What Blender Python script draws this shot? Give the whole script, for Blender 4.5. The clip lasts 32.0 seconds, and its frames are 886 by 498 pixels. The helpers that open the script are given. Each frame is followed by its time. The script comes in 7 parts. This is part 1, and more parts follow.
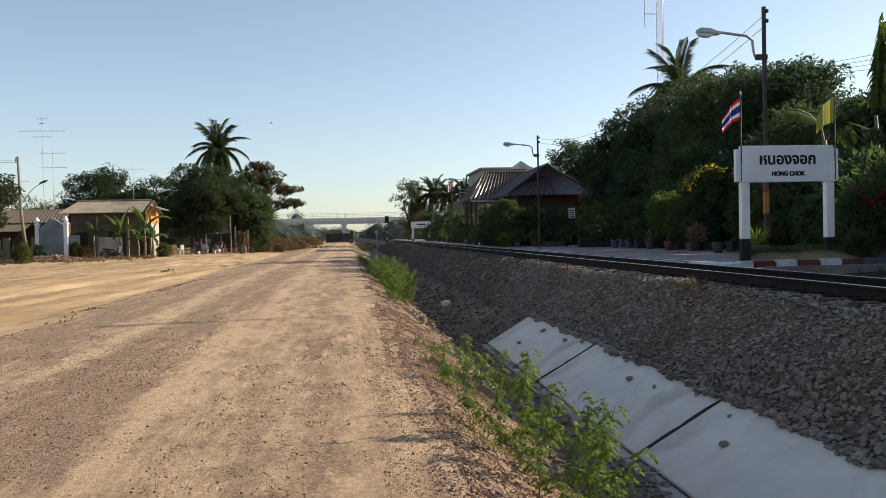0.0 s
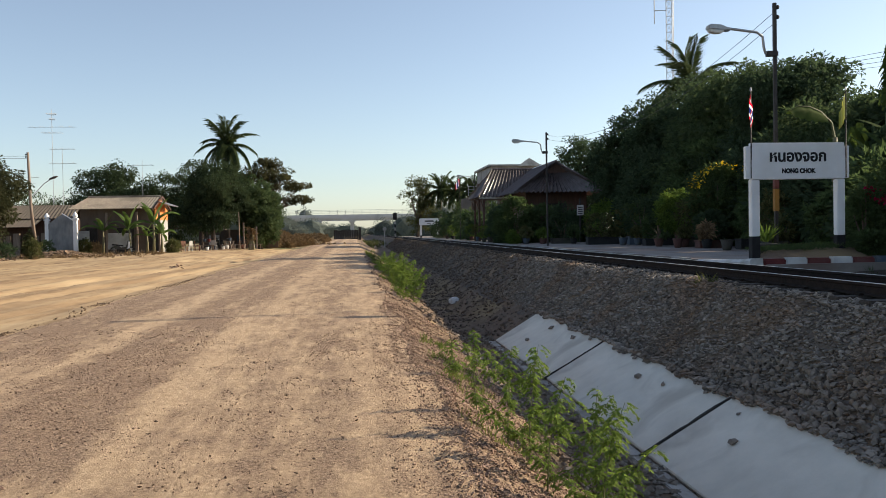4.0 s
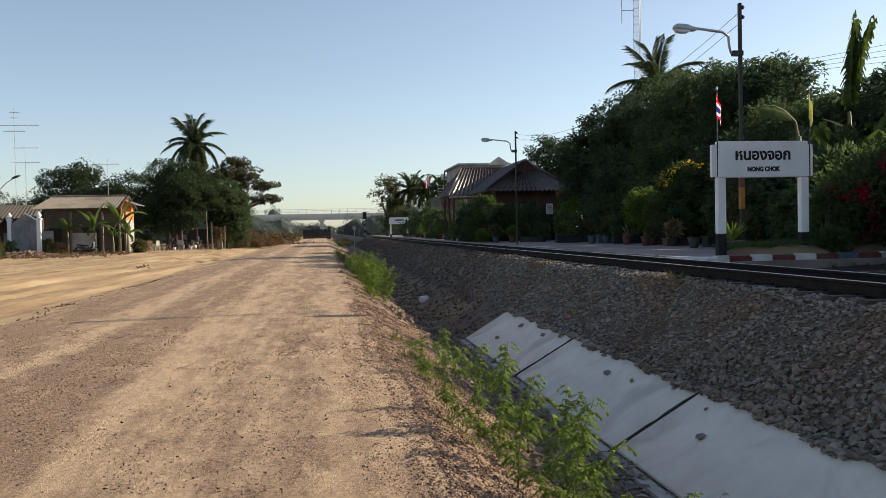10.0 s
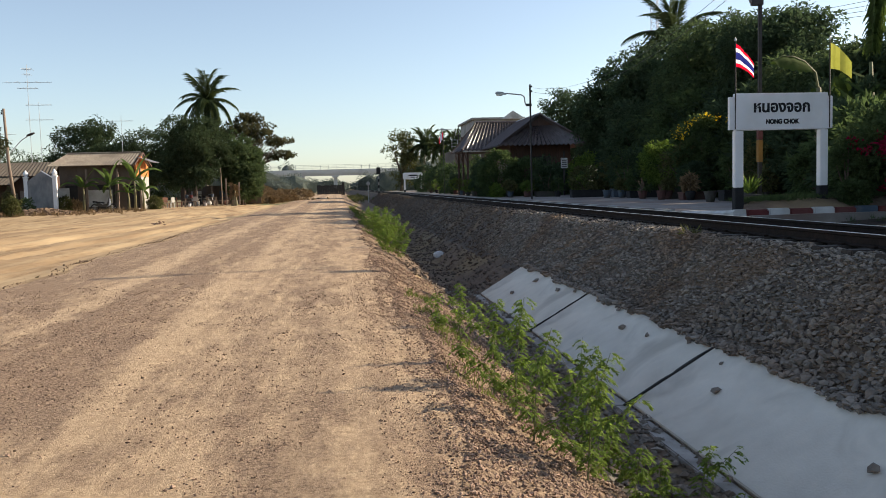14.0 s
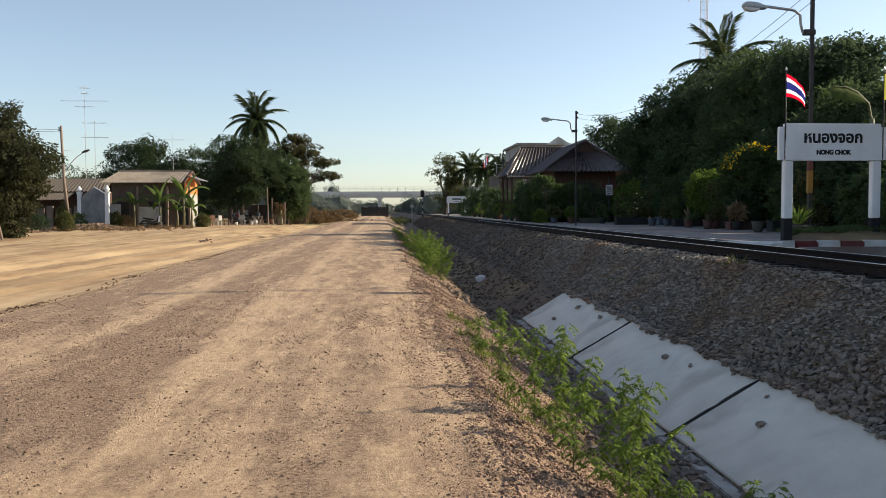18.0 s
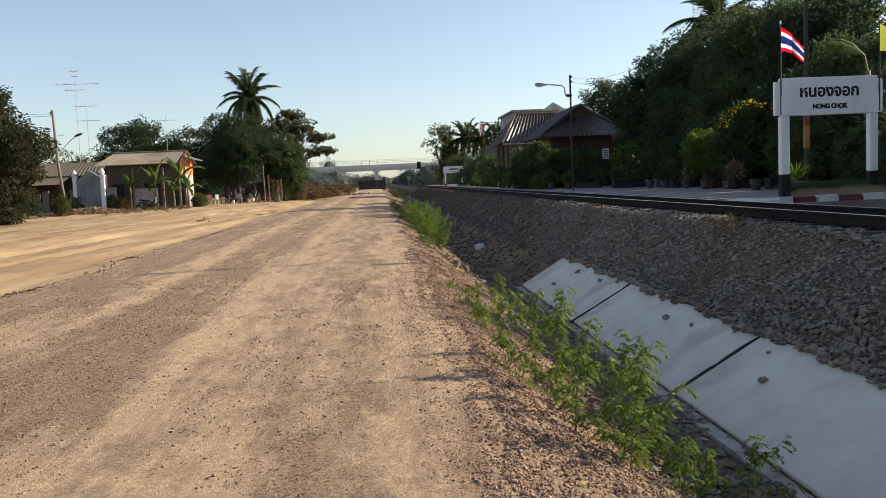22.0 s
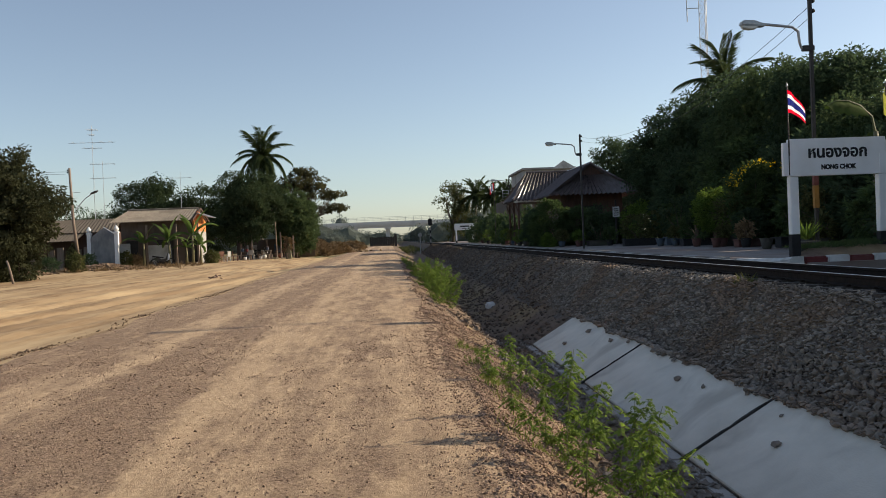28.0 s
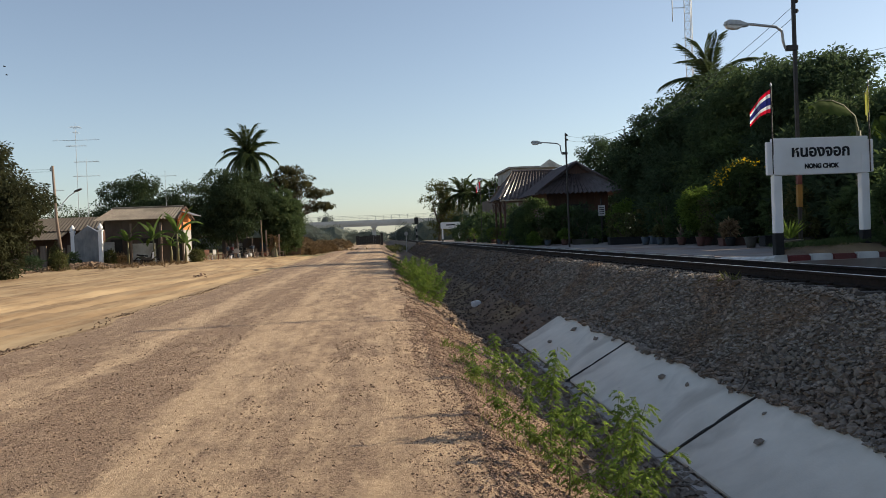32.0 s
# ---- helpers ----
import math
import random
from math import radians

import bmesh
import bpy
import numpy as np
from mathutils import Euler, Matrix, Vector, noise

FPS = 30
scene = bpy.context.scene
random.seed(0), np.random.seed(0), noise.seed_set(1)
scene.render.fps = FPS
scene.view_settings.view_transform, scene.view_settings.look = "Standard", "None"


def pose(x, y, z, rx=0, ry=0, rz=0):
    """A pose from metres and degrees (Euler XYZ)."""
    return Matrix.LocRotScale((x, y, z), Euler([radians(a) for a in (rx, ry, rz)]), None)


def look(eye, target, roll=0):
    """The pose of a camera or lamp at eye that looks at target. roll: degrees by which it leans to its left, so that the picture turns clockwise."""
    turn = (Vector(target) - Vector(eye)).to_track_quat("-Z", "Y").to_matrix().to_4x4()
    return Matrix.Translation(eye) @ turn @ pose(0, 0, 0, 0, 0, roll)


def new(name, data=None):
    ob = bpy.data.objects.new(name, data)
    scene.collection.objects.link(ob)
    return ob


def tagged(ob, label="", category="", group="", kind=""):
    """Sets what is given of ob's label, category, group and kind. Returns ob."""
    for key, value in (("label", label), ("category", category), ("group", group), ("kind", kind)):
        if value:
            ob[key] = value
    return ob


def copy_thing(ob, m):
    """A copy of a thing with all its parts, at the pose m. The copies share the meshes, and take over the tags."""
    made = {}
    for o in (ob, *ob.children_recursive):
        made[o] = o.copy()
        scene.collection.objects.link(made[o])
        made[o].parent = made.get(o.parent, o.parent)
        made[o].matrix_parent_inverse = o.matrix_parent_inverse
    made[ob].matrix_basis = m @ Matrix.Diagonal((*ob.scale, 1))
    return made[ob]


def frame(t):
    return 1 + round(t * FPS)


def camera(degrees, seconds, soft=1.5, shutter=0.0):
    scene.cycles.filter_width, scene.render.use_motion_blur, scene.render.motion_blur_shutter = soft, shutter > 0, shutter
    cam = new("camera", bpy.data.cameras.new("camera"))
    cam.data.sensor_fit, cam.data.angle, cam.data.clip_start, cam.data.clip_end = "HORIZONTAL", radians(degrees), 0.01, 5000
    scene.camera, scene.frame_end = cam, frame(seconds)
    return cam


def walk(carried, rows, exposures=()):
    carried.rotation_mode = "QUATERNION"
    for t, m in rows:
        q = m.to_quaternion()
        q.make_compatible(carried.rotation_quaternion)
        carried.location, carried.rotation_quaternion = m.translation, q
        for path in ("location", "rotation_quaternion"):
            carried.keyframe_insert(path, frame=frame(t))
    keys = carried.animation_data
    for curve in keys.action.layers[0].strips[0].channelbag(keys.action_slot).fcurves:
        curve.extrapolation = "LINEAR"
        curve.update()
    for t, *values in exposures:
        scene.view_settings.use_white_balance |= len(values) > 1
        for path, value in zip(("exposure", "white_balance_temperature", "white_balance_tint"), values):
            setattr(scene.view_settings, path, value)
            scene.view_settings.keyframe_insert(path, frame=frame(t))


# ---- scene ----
cam = camera(55.2, 32.0, soft=0.9)
# seconds, x, y, z, yaw, pitch, roll: a phone held by hand at the roadside
PATH = [
    (0, 0.000, 0.000, 1.500, -6.54, -1.00, 1.15), (0.5, -0.003, 0.009, 1.493, -6.45, -0.88, 1.12), (1, -0.000, 0.012, 1.494, -6.41, -0.77, 1.12),
    (1.5, 0.002, 0.016, 1.497, -6.31, -0.78, 1.22), (2, -0.010, 0.009, 1.497, -6.19, -0.99, 1.11), (2.5, -0.004, 0.025, 1.491, -6.11, -1.11, 0.97),
    (4.5, -0.002, 0.017, 1.493, -5.87, -1.20, 1.04), (5, 0.000, 0.029, 1.482, -5.63, -0.89, 1.16), (5.5, -0.023, -0.005, 1.496, -5.55, -0.32, 1.31),
    (6, -0.012, 0.006, 1.501, -5.40, -0.04, 1.22), (6.5, -0.011, -0.002, 1.494, -5.19, 0.07, 1.13), (7, -0.007, -0.012, 1.499, -5.02, -0.12, 1.18),
    (7.5, 0.008, 0.007, 1.483, -5.70, -0.54, 1.14), (8, 0.020, 0.003, 1.483, -6.80, -0.66, 1.19), (8.5, 0.005, 0.008, 1.482, -7.73, -0.54, 1.14),
    (9, 0.006, 0.013, 1.484, -7.90, -0.66, 1.77), (9.5, -0.000, 0.020, 1.482, -7.87, -1.09, 1.89), (10, 0.001, 0.031, 1.479, -8.03, -1.30, 1.16),
    (10.5, 0.009, 0.049, 1.463, -8.38, -1.85, 0.03), (11, 0.009, 0.035, 1.466, -9.09, -2.41, -0.06), (11.5, 0.027, 0.059, 1.459, -9.48, -2.98, 0.31),
    (12, 0.021, 0.056, 1.462, -9.91, -3.72, -0.16), (12.5, 0.015, 0.082, 1.466, -9.88, -4.11, 0.54), (13, 0.020, 0.105, 1.477, -9.26, -4.11, 1.24),
    (13.5, 0.010, 0.083, 1.475, -8.20, -4.39, 1.51), (14, -0.008, 0.048, 1.484, -7.09, -4.31, 1.48), (14.5, -0.019, 0.044, 1.487, -5.98, -3.79, 1.50),
    (15, -0.001, 0.045, 1.475, -5.21, -3.91, 2.41), (15.5, 0.019, 0.016, 1.477, -5.17, -4.31, 2.92), (17.5, 0.041, 0.052, 1.476, -5.89, -4.29, 2.31),
    (18, -0.022, 0.017, 1.481, -4.16, -2.66, 0.21), (18.5, -0.038, 0.042, 1.514, -2.65, -1.93, 0.61), (19, -0.056, 0.055, 1.486, -2.17, -2.60, 0.89),
    (19.5, -0.025, 0.049, 1.482, -3.06, -3.35, 0.66), (20, 0.007, 0.068, 1.446, -4.33, -4.20, 0.57), (20.5, 0.044, 0.104, 1.433, -5.59, -5.38, 1.12),
    (21, 0.053, 0.078, 1.448, -6.15, -5.20, 1.44), (21.5, 0.051, 0.084, 1.449, -5.54, -4.38, 2.06), (22, 0.017, 0.080, 1.445, -4.34, -4.63, 2.40),
    (22.5, -0.001, 0.045, 1.470, -3.16, -4.59, 2.65), (23, 0.005, 0.051, 1.474, -2.23, -4.13, 2.35), (23.5, 0.003, 0.042, 1.469, -2.03, -3.87, 2.14),
    (24, 0.011, 0.040, 1.493, -1.68, -3.20, 3.04), (24.5, -0.003, 0.067, 1.484, -1.64, -2.77, 2.26), (26.5, 0.019, 0.034, 1.494, -1.58, -1.97, 1.68),
    (27, 0.028, 0.043, 1.488, -2.78, -1.63, 1.85), (27.5, 0.021, 0.026, 1.505, -3.45, -1.17, 2.20), (28, 0.024, 0.026, 1.497, -3.59, -0.78, 2.29),
    (28.5, 0.021, 0.011, 1.494, -3.71, -0.80, 2.10), (29, 0.031, 0.032, 1.495, -3.96, -0.94, 1.95), (29.5, 0.028, 0.040, 1.487, -4.16, -0.80, 1.79),
    (30, 0.024, 0.032, 1.489, -4.18, -0.72, 1.74), (30.5, 0.019, 0.010, 1.497, -4.27, -0.63, 1.70), (31, 0.036, 0.029, 1.498, -4.38, -0.55, 1.74),
    (31.5, 0.028, 0.024, 1.494, -4.50, -0.64, 1.85), (32, 0.045, 0.042, 1.493, -4.51, -0.91, 2.24),
]
walk(cam, [(t, pose(x, y, z, 90 + pitch, roll, yaw)) for t, x, y, z, yaw, pitch, roll in PATH],
     exposures=[(t, e + 0.36, 6640, 8.5) for t, e in ((0, 0.33), (4, 0.33), (6, 0.26), (8, 0.21), (10, 0.22), (11, 0.22), (12, 0.5), (13, 0.45), (14, 0.42), (15, 0.28), (16, 0.3), (18, 0.36), (19, 0.05), (20, 0.25), (21, 0.84), (22, 0.35), (23, 0.36), (24, 0.26), (25, 0.33), (27, 0.29), (28, 0.03), (30, 0.06), (32, 0.07))])

# ---- light ----
SUN_DIR = Vector((1.0, 0.237, 0.486)).normalized()
world = bpy.data.worlds.new("sky")
scene.world = world
world.use_nodes = True
wn = world.node_tree.nodes
sky = wn.new("ShaderNodeTexSky")
sky.sky_type = "NISHITA"
sky.sun_disc = False
sky.sun_elevation = radians(25.3)
sky.sun_rotation = radians(76.7)
sky.air_density, sky.dust_density, sky.ozone_density = 0.9, 0.6, 2.2
wn["Background"].inputs[1].default_value = 0.107
# thin morning haze pales the sky
pale = wn.new("ShaderNodeHueSaturation")
pale.inputs["Saturation"].default_value = 0.8
world.node_tree.links.new(sky.outputs[0], pale.inputs["Color"])
world.node_tree.links.new(pale.outputs[0], wn["Background"].inputs[0])
sun_data = bpy.data.lights.new("sun", "SUN")
sun_data.energy, sun_data.angle, sun_data.color = 5.0, radians(0.45), (1.0, 0.86, 0.67)
sun = new("sun", sun_data)
sun.matrix_world = look(SUN_DIR * 60, (0, 0, 0))


# ---- materials ----
def mat(name, stops, scale=4.0, rough=0.8, bump=0.3, bump_scale=None, metal=0.0, stretch=(1, 1, 1), detail=6.0,
        stain=None, stain_scale=0.7, island=0.0, thin=0.0, obj_random=0.0, gloss=0.5, contrast=(0.3, 0.7), swirl=0.0, turn=0.0):
    """Noise-mixed colour in metres, a second larger scale of stains, fine relief. island / obj_random: change from piece to piece."""
    m = bpy.data.materials.new(name)
    m.use_nodes = True
    nt = m.node_tree
    nodes, link = nt.nodes, nt.links.new
    b = nodes["Principled BSDF"]
    tc = nodes.new("ShaderNodeTexCoord")
    mp = nodes.new("ShaderNodeMapping")
    mp.inputs["Scale"].default_value = stretch
    if turn:
        mp.vector_type = "TEXTURE"
        mp.inputs["Scale"].default_value = [1 / k for k in stretch]
        mp.inputs["Rotation"].default_value = (0, 0, radians(turn))
    link(tc.outputs["Object"], mp.inputs[0])
    n = nodes.new("ShaderNodeTexNoise")
    n.inputs["Scale"].default_value, n.inputs["Detail"].default_value = scale, detail
    n.inputs["Roughness"].default_value = 0.65
    link(mp.outputs[0], n.inputs["Vector"])
    r = nodes.new("ShaderNodeValToRGB")
    els = r.color_ramp.elements
    lo, hi = contrast
    for i, c in enumerate(stops):
        p = lo + (hi - lo) * i / max(1, len(stops) - 1)
        e = els[i] if i < 2 else els.new(p)
        e.position, e.color = p, (*c, 1)
    link(n.outputs[0], r.inputs[0])
    col = r.outputs[0]
    if stain:
        n2 = nodes.new("ShaderNodeTexNoise")
        n2.inputs["Scale"].default_value, n2.inputs["Detail"].default_value = stain_scale, 5
        n2.inputs["Distortion"].default_value = swirl
        link(mp.outputs[0], n2.inputs["Vector"])
        r2 = nodes.new("ShaderNodeValToRGB")
        r2.color_ramp.elements[0].position, r2.color_ramp.elements[1].position = 0.48, 0.66
        link(n2.outputs[0], r2.inputs[0])
        mx = nodes.new("ShaderNodeMix")
        mx.data_type = "RGBA"
        link(r2.outputs[0], mx.inputs[0])
        link(col, mx.inputs[6])
        mx.inputs[7].default_value = (*stain, 1)
        col = mx.outputs[2]
    if island or obj_random:
        src = nodes.new("ShaderNodeNewGeometry" if island else "ShaderNodeObjectInfo")
        mr = nodes.new("ShaderNodeMapRange")
        amount = island or obj_random
        mr.inputs[3].default_value, mr.inputs[4].default_value = 1 - amount, 1 + amount
        link(src.outputs["Random Per Island" if island else "Random"], mr.inputs[0])
        hs = nodes.new("ShaderNodeHueSaturation")
        link(mr.outputs[0], hs.inputs["Value"])
        link(col, hs.inputs["Color"])
        col = hs.outputs[0]
    link(col, b.inputs["Base Color"])
    b.inputs["Roughness"].default_value, b.inputs["Metallic"].default_value = rough, metal
    b.inputs["Specular IOR Level"].default_value = gloss
    if bump:
        n3 = nodes.new("ShaderNodeTexNoise")
        n3.inputs["Scale"].default_value, n3.inputs["Detail"].default_value = bump_scale or scale * 4, 8
        link(mp.outputs[0], n3.inputs["Vector"])
        bp = nodes.new("ShaderNodeBump")
        bp.inputs["Strength"].default_value, bp.inputs["Distance"].default_value = bump, 0.02
        link(n3.outputs[0], bp.inputs["Height"])
        link(bp.outputs[0], b.inputs["Normal"])
    if thin:
        tr = nodes.new("ShaderNodeBsdfTranslucent")
        hs2 = nodes.new("ShaderNodeHueSaturation")
        hs2.inputs["Value"].default_value, hs2.inputs["Saturation"].default_value = 1.6, 1.15
        link(col, hs2.inputs["Color"])
        link(hs2.outputs[0], tr.inputs[0])
        ms = nodes.new("ShaderNodeMixShader")
        ms.inputs[0].default_value = thin
        link(b.outputs[0], ms.inputs[1])
        link(tr.outputs[0], ms.inputs[2])
        link(ms.outputs[0], nodes["Material Output"].inputs[0])
    return m


def leaf_mat(name, a, b, thin=0.4, rough=0.85, var=0.35, gloss=0.06):
    return mat(name, [a, b], scale=1.2, rough=rough, bump=0, island=var, thin=thin, gloss=gloss)


def road_mat():
    """Laterite and crushed stone: sandy wheel tracks along the road, stony bands between them."""
    m = bpy.data.materials.new("gravel_road")
    m.use_nodes = True
    nt = m.node_tree
    nodes, link = nt.nodes, nt.links.new
    b = nodes["Principled BSDF"]
    tc = nodes.new("ShaderNodeTexCoord")

    def noise_at(stretch, scale, detail=5.0, rough=0.6):
        mp = nodes.new("ShaderNodeMapping")
        mp.inputs["Scale"].default_value = stretch
        link(tc.outputs["Object"], mp.inputs[0])
        n = nodes.new("ShaderNodeTexNoise")
        n.inputs["Scale"].default_value, n.inputs["Detail"].default_value, n.inputs["Roughness"].default_value = scale, detail, rough
        link(mp.outputs[0], n.inputs["Vector"])
        return n.outputs[0]

    def ramp(src, lo, hi, c0, c1):
        r = nodes.new("ShaderNodeValToRGB")
        r.color_ramp.elements[0].position, r.color_ramp.elements[1].position = lo, hi
        r.color_ramp.elements[0].color, r.color_ramp.elements[1].color = (*c0, 1), (*c1, 1)
        link(src, r.inputs[0])
        return r.outputs[0]

    def mix(f, a, c):
        mx = nodes.new("ShaderNodeMix")
        mx.data_type = "RGBA"
        link(f, mx.inputs[0])
        link(a, mx.inputs[6])
        link(c, mx.inputs[7])
        return mx.outputs[2]
    sand = ramp(noise_at((1, 1, 1), 14.0, 12, 0.85), 0.36, 0.64, (0.36, 0.248, 0.155), (0.62, 0.457, 0.302))
    stone = ramp(noise_at((1, 1, 1), 34.0, 9, 0.9), 0.38, 0.6, (0.11, 0.07, 0.05), (0.40, 0.28, 0.19))
    cells = nodes.new("ShaderNodeTexVoronoi")
    cells.inputs["Scale"].default_value = 62
    warp = nodes.new("ShaderNodeMix")
    warp.data_type = "VECTOR"
    warp.inputs[0].default_value = 0.035
    link(tc.outputs["Object"], warp.inputs[4])
    wn2 = nodes.new("ShaderNodeTexNoise")
    wn2.inputs["Scale"].default_value = 40
    link(tc.outputs["Object"], wn2.inputs["Vector"])
    link(wn2.outputs["Color"], warp.inputs[5])
    link(warp.outputs[1], cells.inputs["Vector"])
    chip = nodes.new("ShaderNodeSeparateColor")
    link(cells.outputs["Color"], chip.inputs[0])
    chips = ramp(chip.outputs[0], 0.0, 1.0, (0.085, 0.053, 0.038), (0.46, 0.325, 0.22))
    half = nodes.new("ShaderNodeValue")
    half.outputs[0].default_value = 0.55
    stone = mix(half.outputs[0], stone, chips)
    # bands across the road: two pale wheel tracks, stony strips between
    sep = nodes.new("ShaderNodeSeparateXYZ")
    link(tc.outputs["Object"], sep.inputs[0])
    wander = nodes.new("ShaderNodeMath")
    wander.operation = "MULTIPLY_ADD"
    link(noise_at((1.0, 0.12, 1), 1.1, 6, 0.7), wander.inputs[0])
    wander.inputs[1].default_value = 1.6
    link(sep.outputs[0], wander.inputs[2])
    span = nodes.new("ShaderNodeMapRange")
    span.inputs[1].default_value, span.inputs[2].default_value = -5.6 + 0.8, 0.9 + 0.8
    link(wander.outputs[0], span.inputs[0])
    band = nodes.new("ShaderNodeValToRGB")
    els = band.color_ramp.elements
    stops = ((-5.6, 0.02), (-4.3, 0.0), (-3.95, 0.4), (-3.6, 0.9), (-3.25, 0.3), (-2.9, 0.0), (-2.2, 0.0), (-1.95, 0.5), (-1.7, 1.0), (-1.35, 0.7), (-0.85, 0.5), (-0.4, 0.3), (0.05, 0.65), (0.9, 0.5))
    for i, (x, v) in enumerate(stops):
        p = (x + 5.6) / 6.5
        e = els[0] if i == 0 else (els[-1] if i == len(stops) - 1 else els.new(p))
        e.position, e.color = p, (v, v, v, 1)
    link(span.outputs[0], band.inputs[0])
    fine = nodes.new("ShaderNodeMath")
    fine.operation = "MULTIPLY_ADD"
    link(noise_at((1, 0.5, 1), 3.0, 10, 0.8), fine.inputs[0])
    fine.inputs[1].default_value, fine.inputs[2].default_value = 4.0, -2.0
    patch = nodes.new("ShaderNodeMath")
    patch.operation = "MULTIPLY_ADD"
    link(noise_at((1.5, 0.22, 1), 1.7, 7, 0.72), patch.inputs[0])
    patch.inputs[1].default_value, patch.inputs[2].default_value = 4.2, -2.1
    two = nodes.new("ShaderNodeMath")
    link(patch.outputs[0], two.inputs[0])
    link(fine.outputs[0], two.inputs[1])
    both = nodes.new("ShaderNodeMath")
    both.use_clamp = True
    link(band.outputs[0], both.inputs[0])
    link(two.outputs[0], both.inputs[1])
    col = mix(both.outputs[0], stone, sand)
    link(col, b.inputs["Base Color"])
    b.inputs["Roughness"].default_value = 0.95
    b.inputs["Specular IOR Level"].default_value = 0.2
    bp = nodes.new("ShaderNodeBump")
    bp.inputs["Strength"].default_value, bp.inputs["Distance"].default_value = 0.8, 0.04
    rise = nodes.new("ShaderNodeMath")
    rise.operation = "MULTIPLY_ADD"
    link(cells.outputs["Distance"], rise.inputs[0])
    rise.inputs[1].default_value = -0.12
    link(noise_at((1, 1, 1), 30.0, 9, 0.8), rise.inputs[2])
    link(rise.outputs[0], bp.inputs["Height"])
    link(bp.outputs[0], b.inputs["Normal"])
    return m


M = {}
M["road"] = road_mat()
M["dirt"] = mat("sandy_dirt", [(0.22, 0.145, 0.082), (0.38, 0.265, 0.15), (0.46, 0.335, 0.195)], scale=1.7, stretch=(1, 0.09, 1), rough=0.95, bump=0.35, bump_scale=9, stain=(0.27, 0.18, 0.102), stain_scale=0.45, gloss=0.2, contrast=(0.36, 0.58), detail=7.0, swirl=0.5, turn=-4.6)
M["gravel_bank"] = mat("gravelly_bank_earth", [(0.085, 0.056, 0.04), (0.20, 0.138, 0.094), (0.33, 0.235, 0.16)], scale=34, rough=0.95, bump=1.0, bump_scale=34, stain=(0.20, 0.14, 0.09), stain_scale=1.3, gloss=0.2, contrast=(0.36, 0.62), detail=9.0)
M["clod"] = mat("dark_road_clods", [(0.11, 0.075, 0.052), (0.26, 0.18, 0.12)], scale=5, rough=0.95, bump=0.4, bump_scale=40, island=0.4, gloss=0.2)
M["bank"] = mat("ditch_earth", [(0.12, 0.085, 0.06), (0.21, 0.15, 0.11)], scale=6, rough=0.95, bump=0.8, bump_scale=30, stain=(0.26, 0.19, 0.11), stain_scale=0.6, gloss=0.2)
M["far_ground"] = mat("dry_grass_ground", [(0.16, 0.13, 0.07), (0.30, 0.22, 0.12)], scale=0.6, rough=0.95, bump=0.6, bump_scale=9, stain=(0.10, 0.11, 0.05), stain_scale=0.15, gloss=0.2)
M["ballast"] = mat("ballast_base", [(0.075, 0.058, 0.046), (0.15, 0.12, 0.098)], scale=14, rough=0.9, bump=1.0, bump_scale=28, stain=(0.20, 0.135, 0.085), stain_scale=0.7, gloss=0.25)
M["stone"] = mat("ballast_stone", [(0.13, 0.11, 0.09), (0.27, 0.23, 0.19)], scale=5, rough=0.85, bump=0.4, bump_scale=60, stain=(0.19, 0.13, 0.088), stain_scale=0.6, island=0.45, gloss=0.3)
M["earth_stone"] = mat("earthy_stone", [(0.095, 0.073, 0.056), (0.17, 0.13, 0.10)], scale=5, rough=0.9, bump=0.3, bump_scale=40, stain=(0.13, 0.09, 0.06), stain_scale=0.6, island=0.4, gloss=0.2)
M["pebble"] = mat("road_pebble", [(0.15, 0.095, 0.07), (0.36, 0.25, 0.18)], scale=5, rough=0.9, bump=0.3, bump_scale=60, island=0.55, gloss=0.25)
M["slab"] = mat("grey_concrete", [(0.60, 0.56, 0.48), (0.77, 0.72, 0.62)], scale=1.3, rough=0.85, bump=0.25, bump_scale=50, stain=(0.50, 0.46, 0.39), stain_scale=0.9, gloss=0.3, swirl=0.9, detail=9.0)
M["toe"] = mat("dirty_concrete", [(0.30, 0.28, 0.255), (0.44, 0.41, 0.38)], scale=5, rough=0.9, bump=0.4, bump_scale=40, stain=(0.17, 0.15, 0.13), stain_scale=1.6)
M["platform"] = mat("platform_paving", [(0.18, 0.16, 0.145), (0.28, 0.245, 0.22)], scale=1.8, rough=0.85, bump=0.3, bump_scale=20, stain=(0.19, 0.13, 0.105), stain_scale=0.5)
M["rail"] = mat("rusty_rail", [(0.014, 0.011, 0.010), (0.032, 0.022, 0.018)], scale=8, rough=0.85, bump=0.3, gloss=0.15)
# near-black bed colour that stands in for the shade round the rails
M["dark_bed"] = mat("shade_dark_ballast", [(0.018, 0.015, 0.013), (0.045, 0.036, 0.03)], scale=16, rough=0.95, bump=1.0, bump_scale=30, stain=(0.06, 0.048, 0.038), stain_scale=1.4, gloss=0.15)
M["rail_top"] = mat("worn_rail_head", [(0.50, 0.50, 0.51), (0.62, 0.62, 0.63)], scale=20, rough=0.45, bump=0.1, metal=1.0)
M["sleeper"] = mat("weathered_sleeper", [(0.03, 0.024, 0.02), (0.07, 0.056, 0.046)], scale=6, rough=0.9, stretch=(0.3, 3, 1))
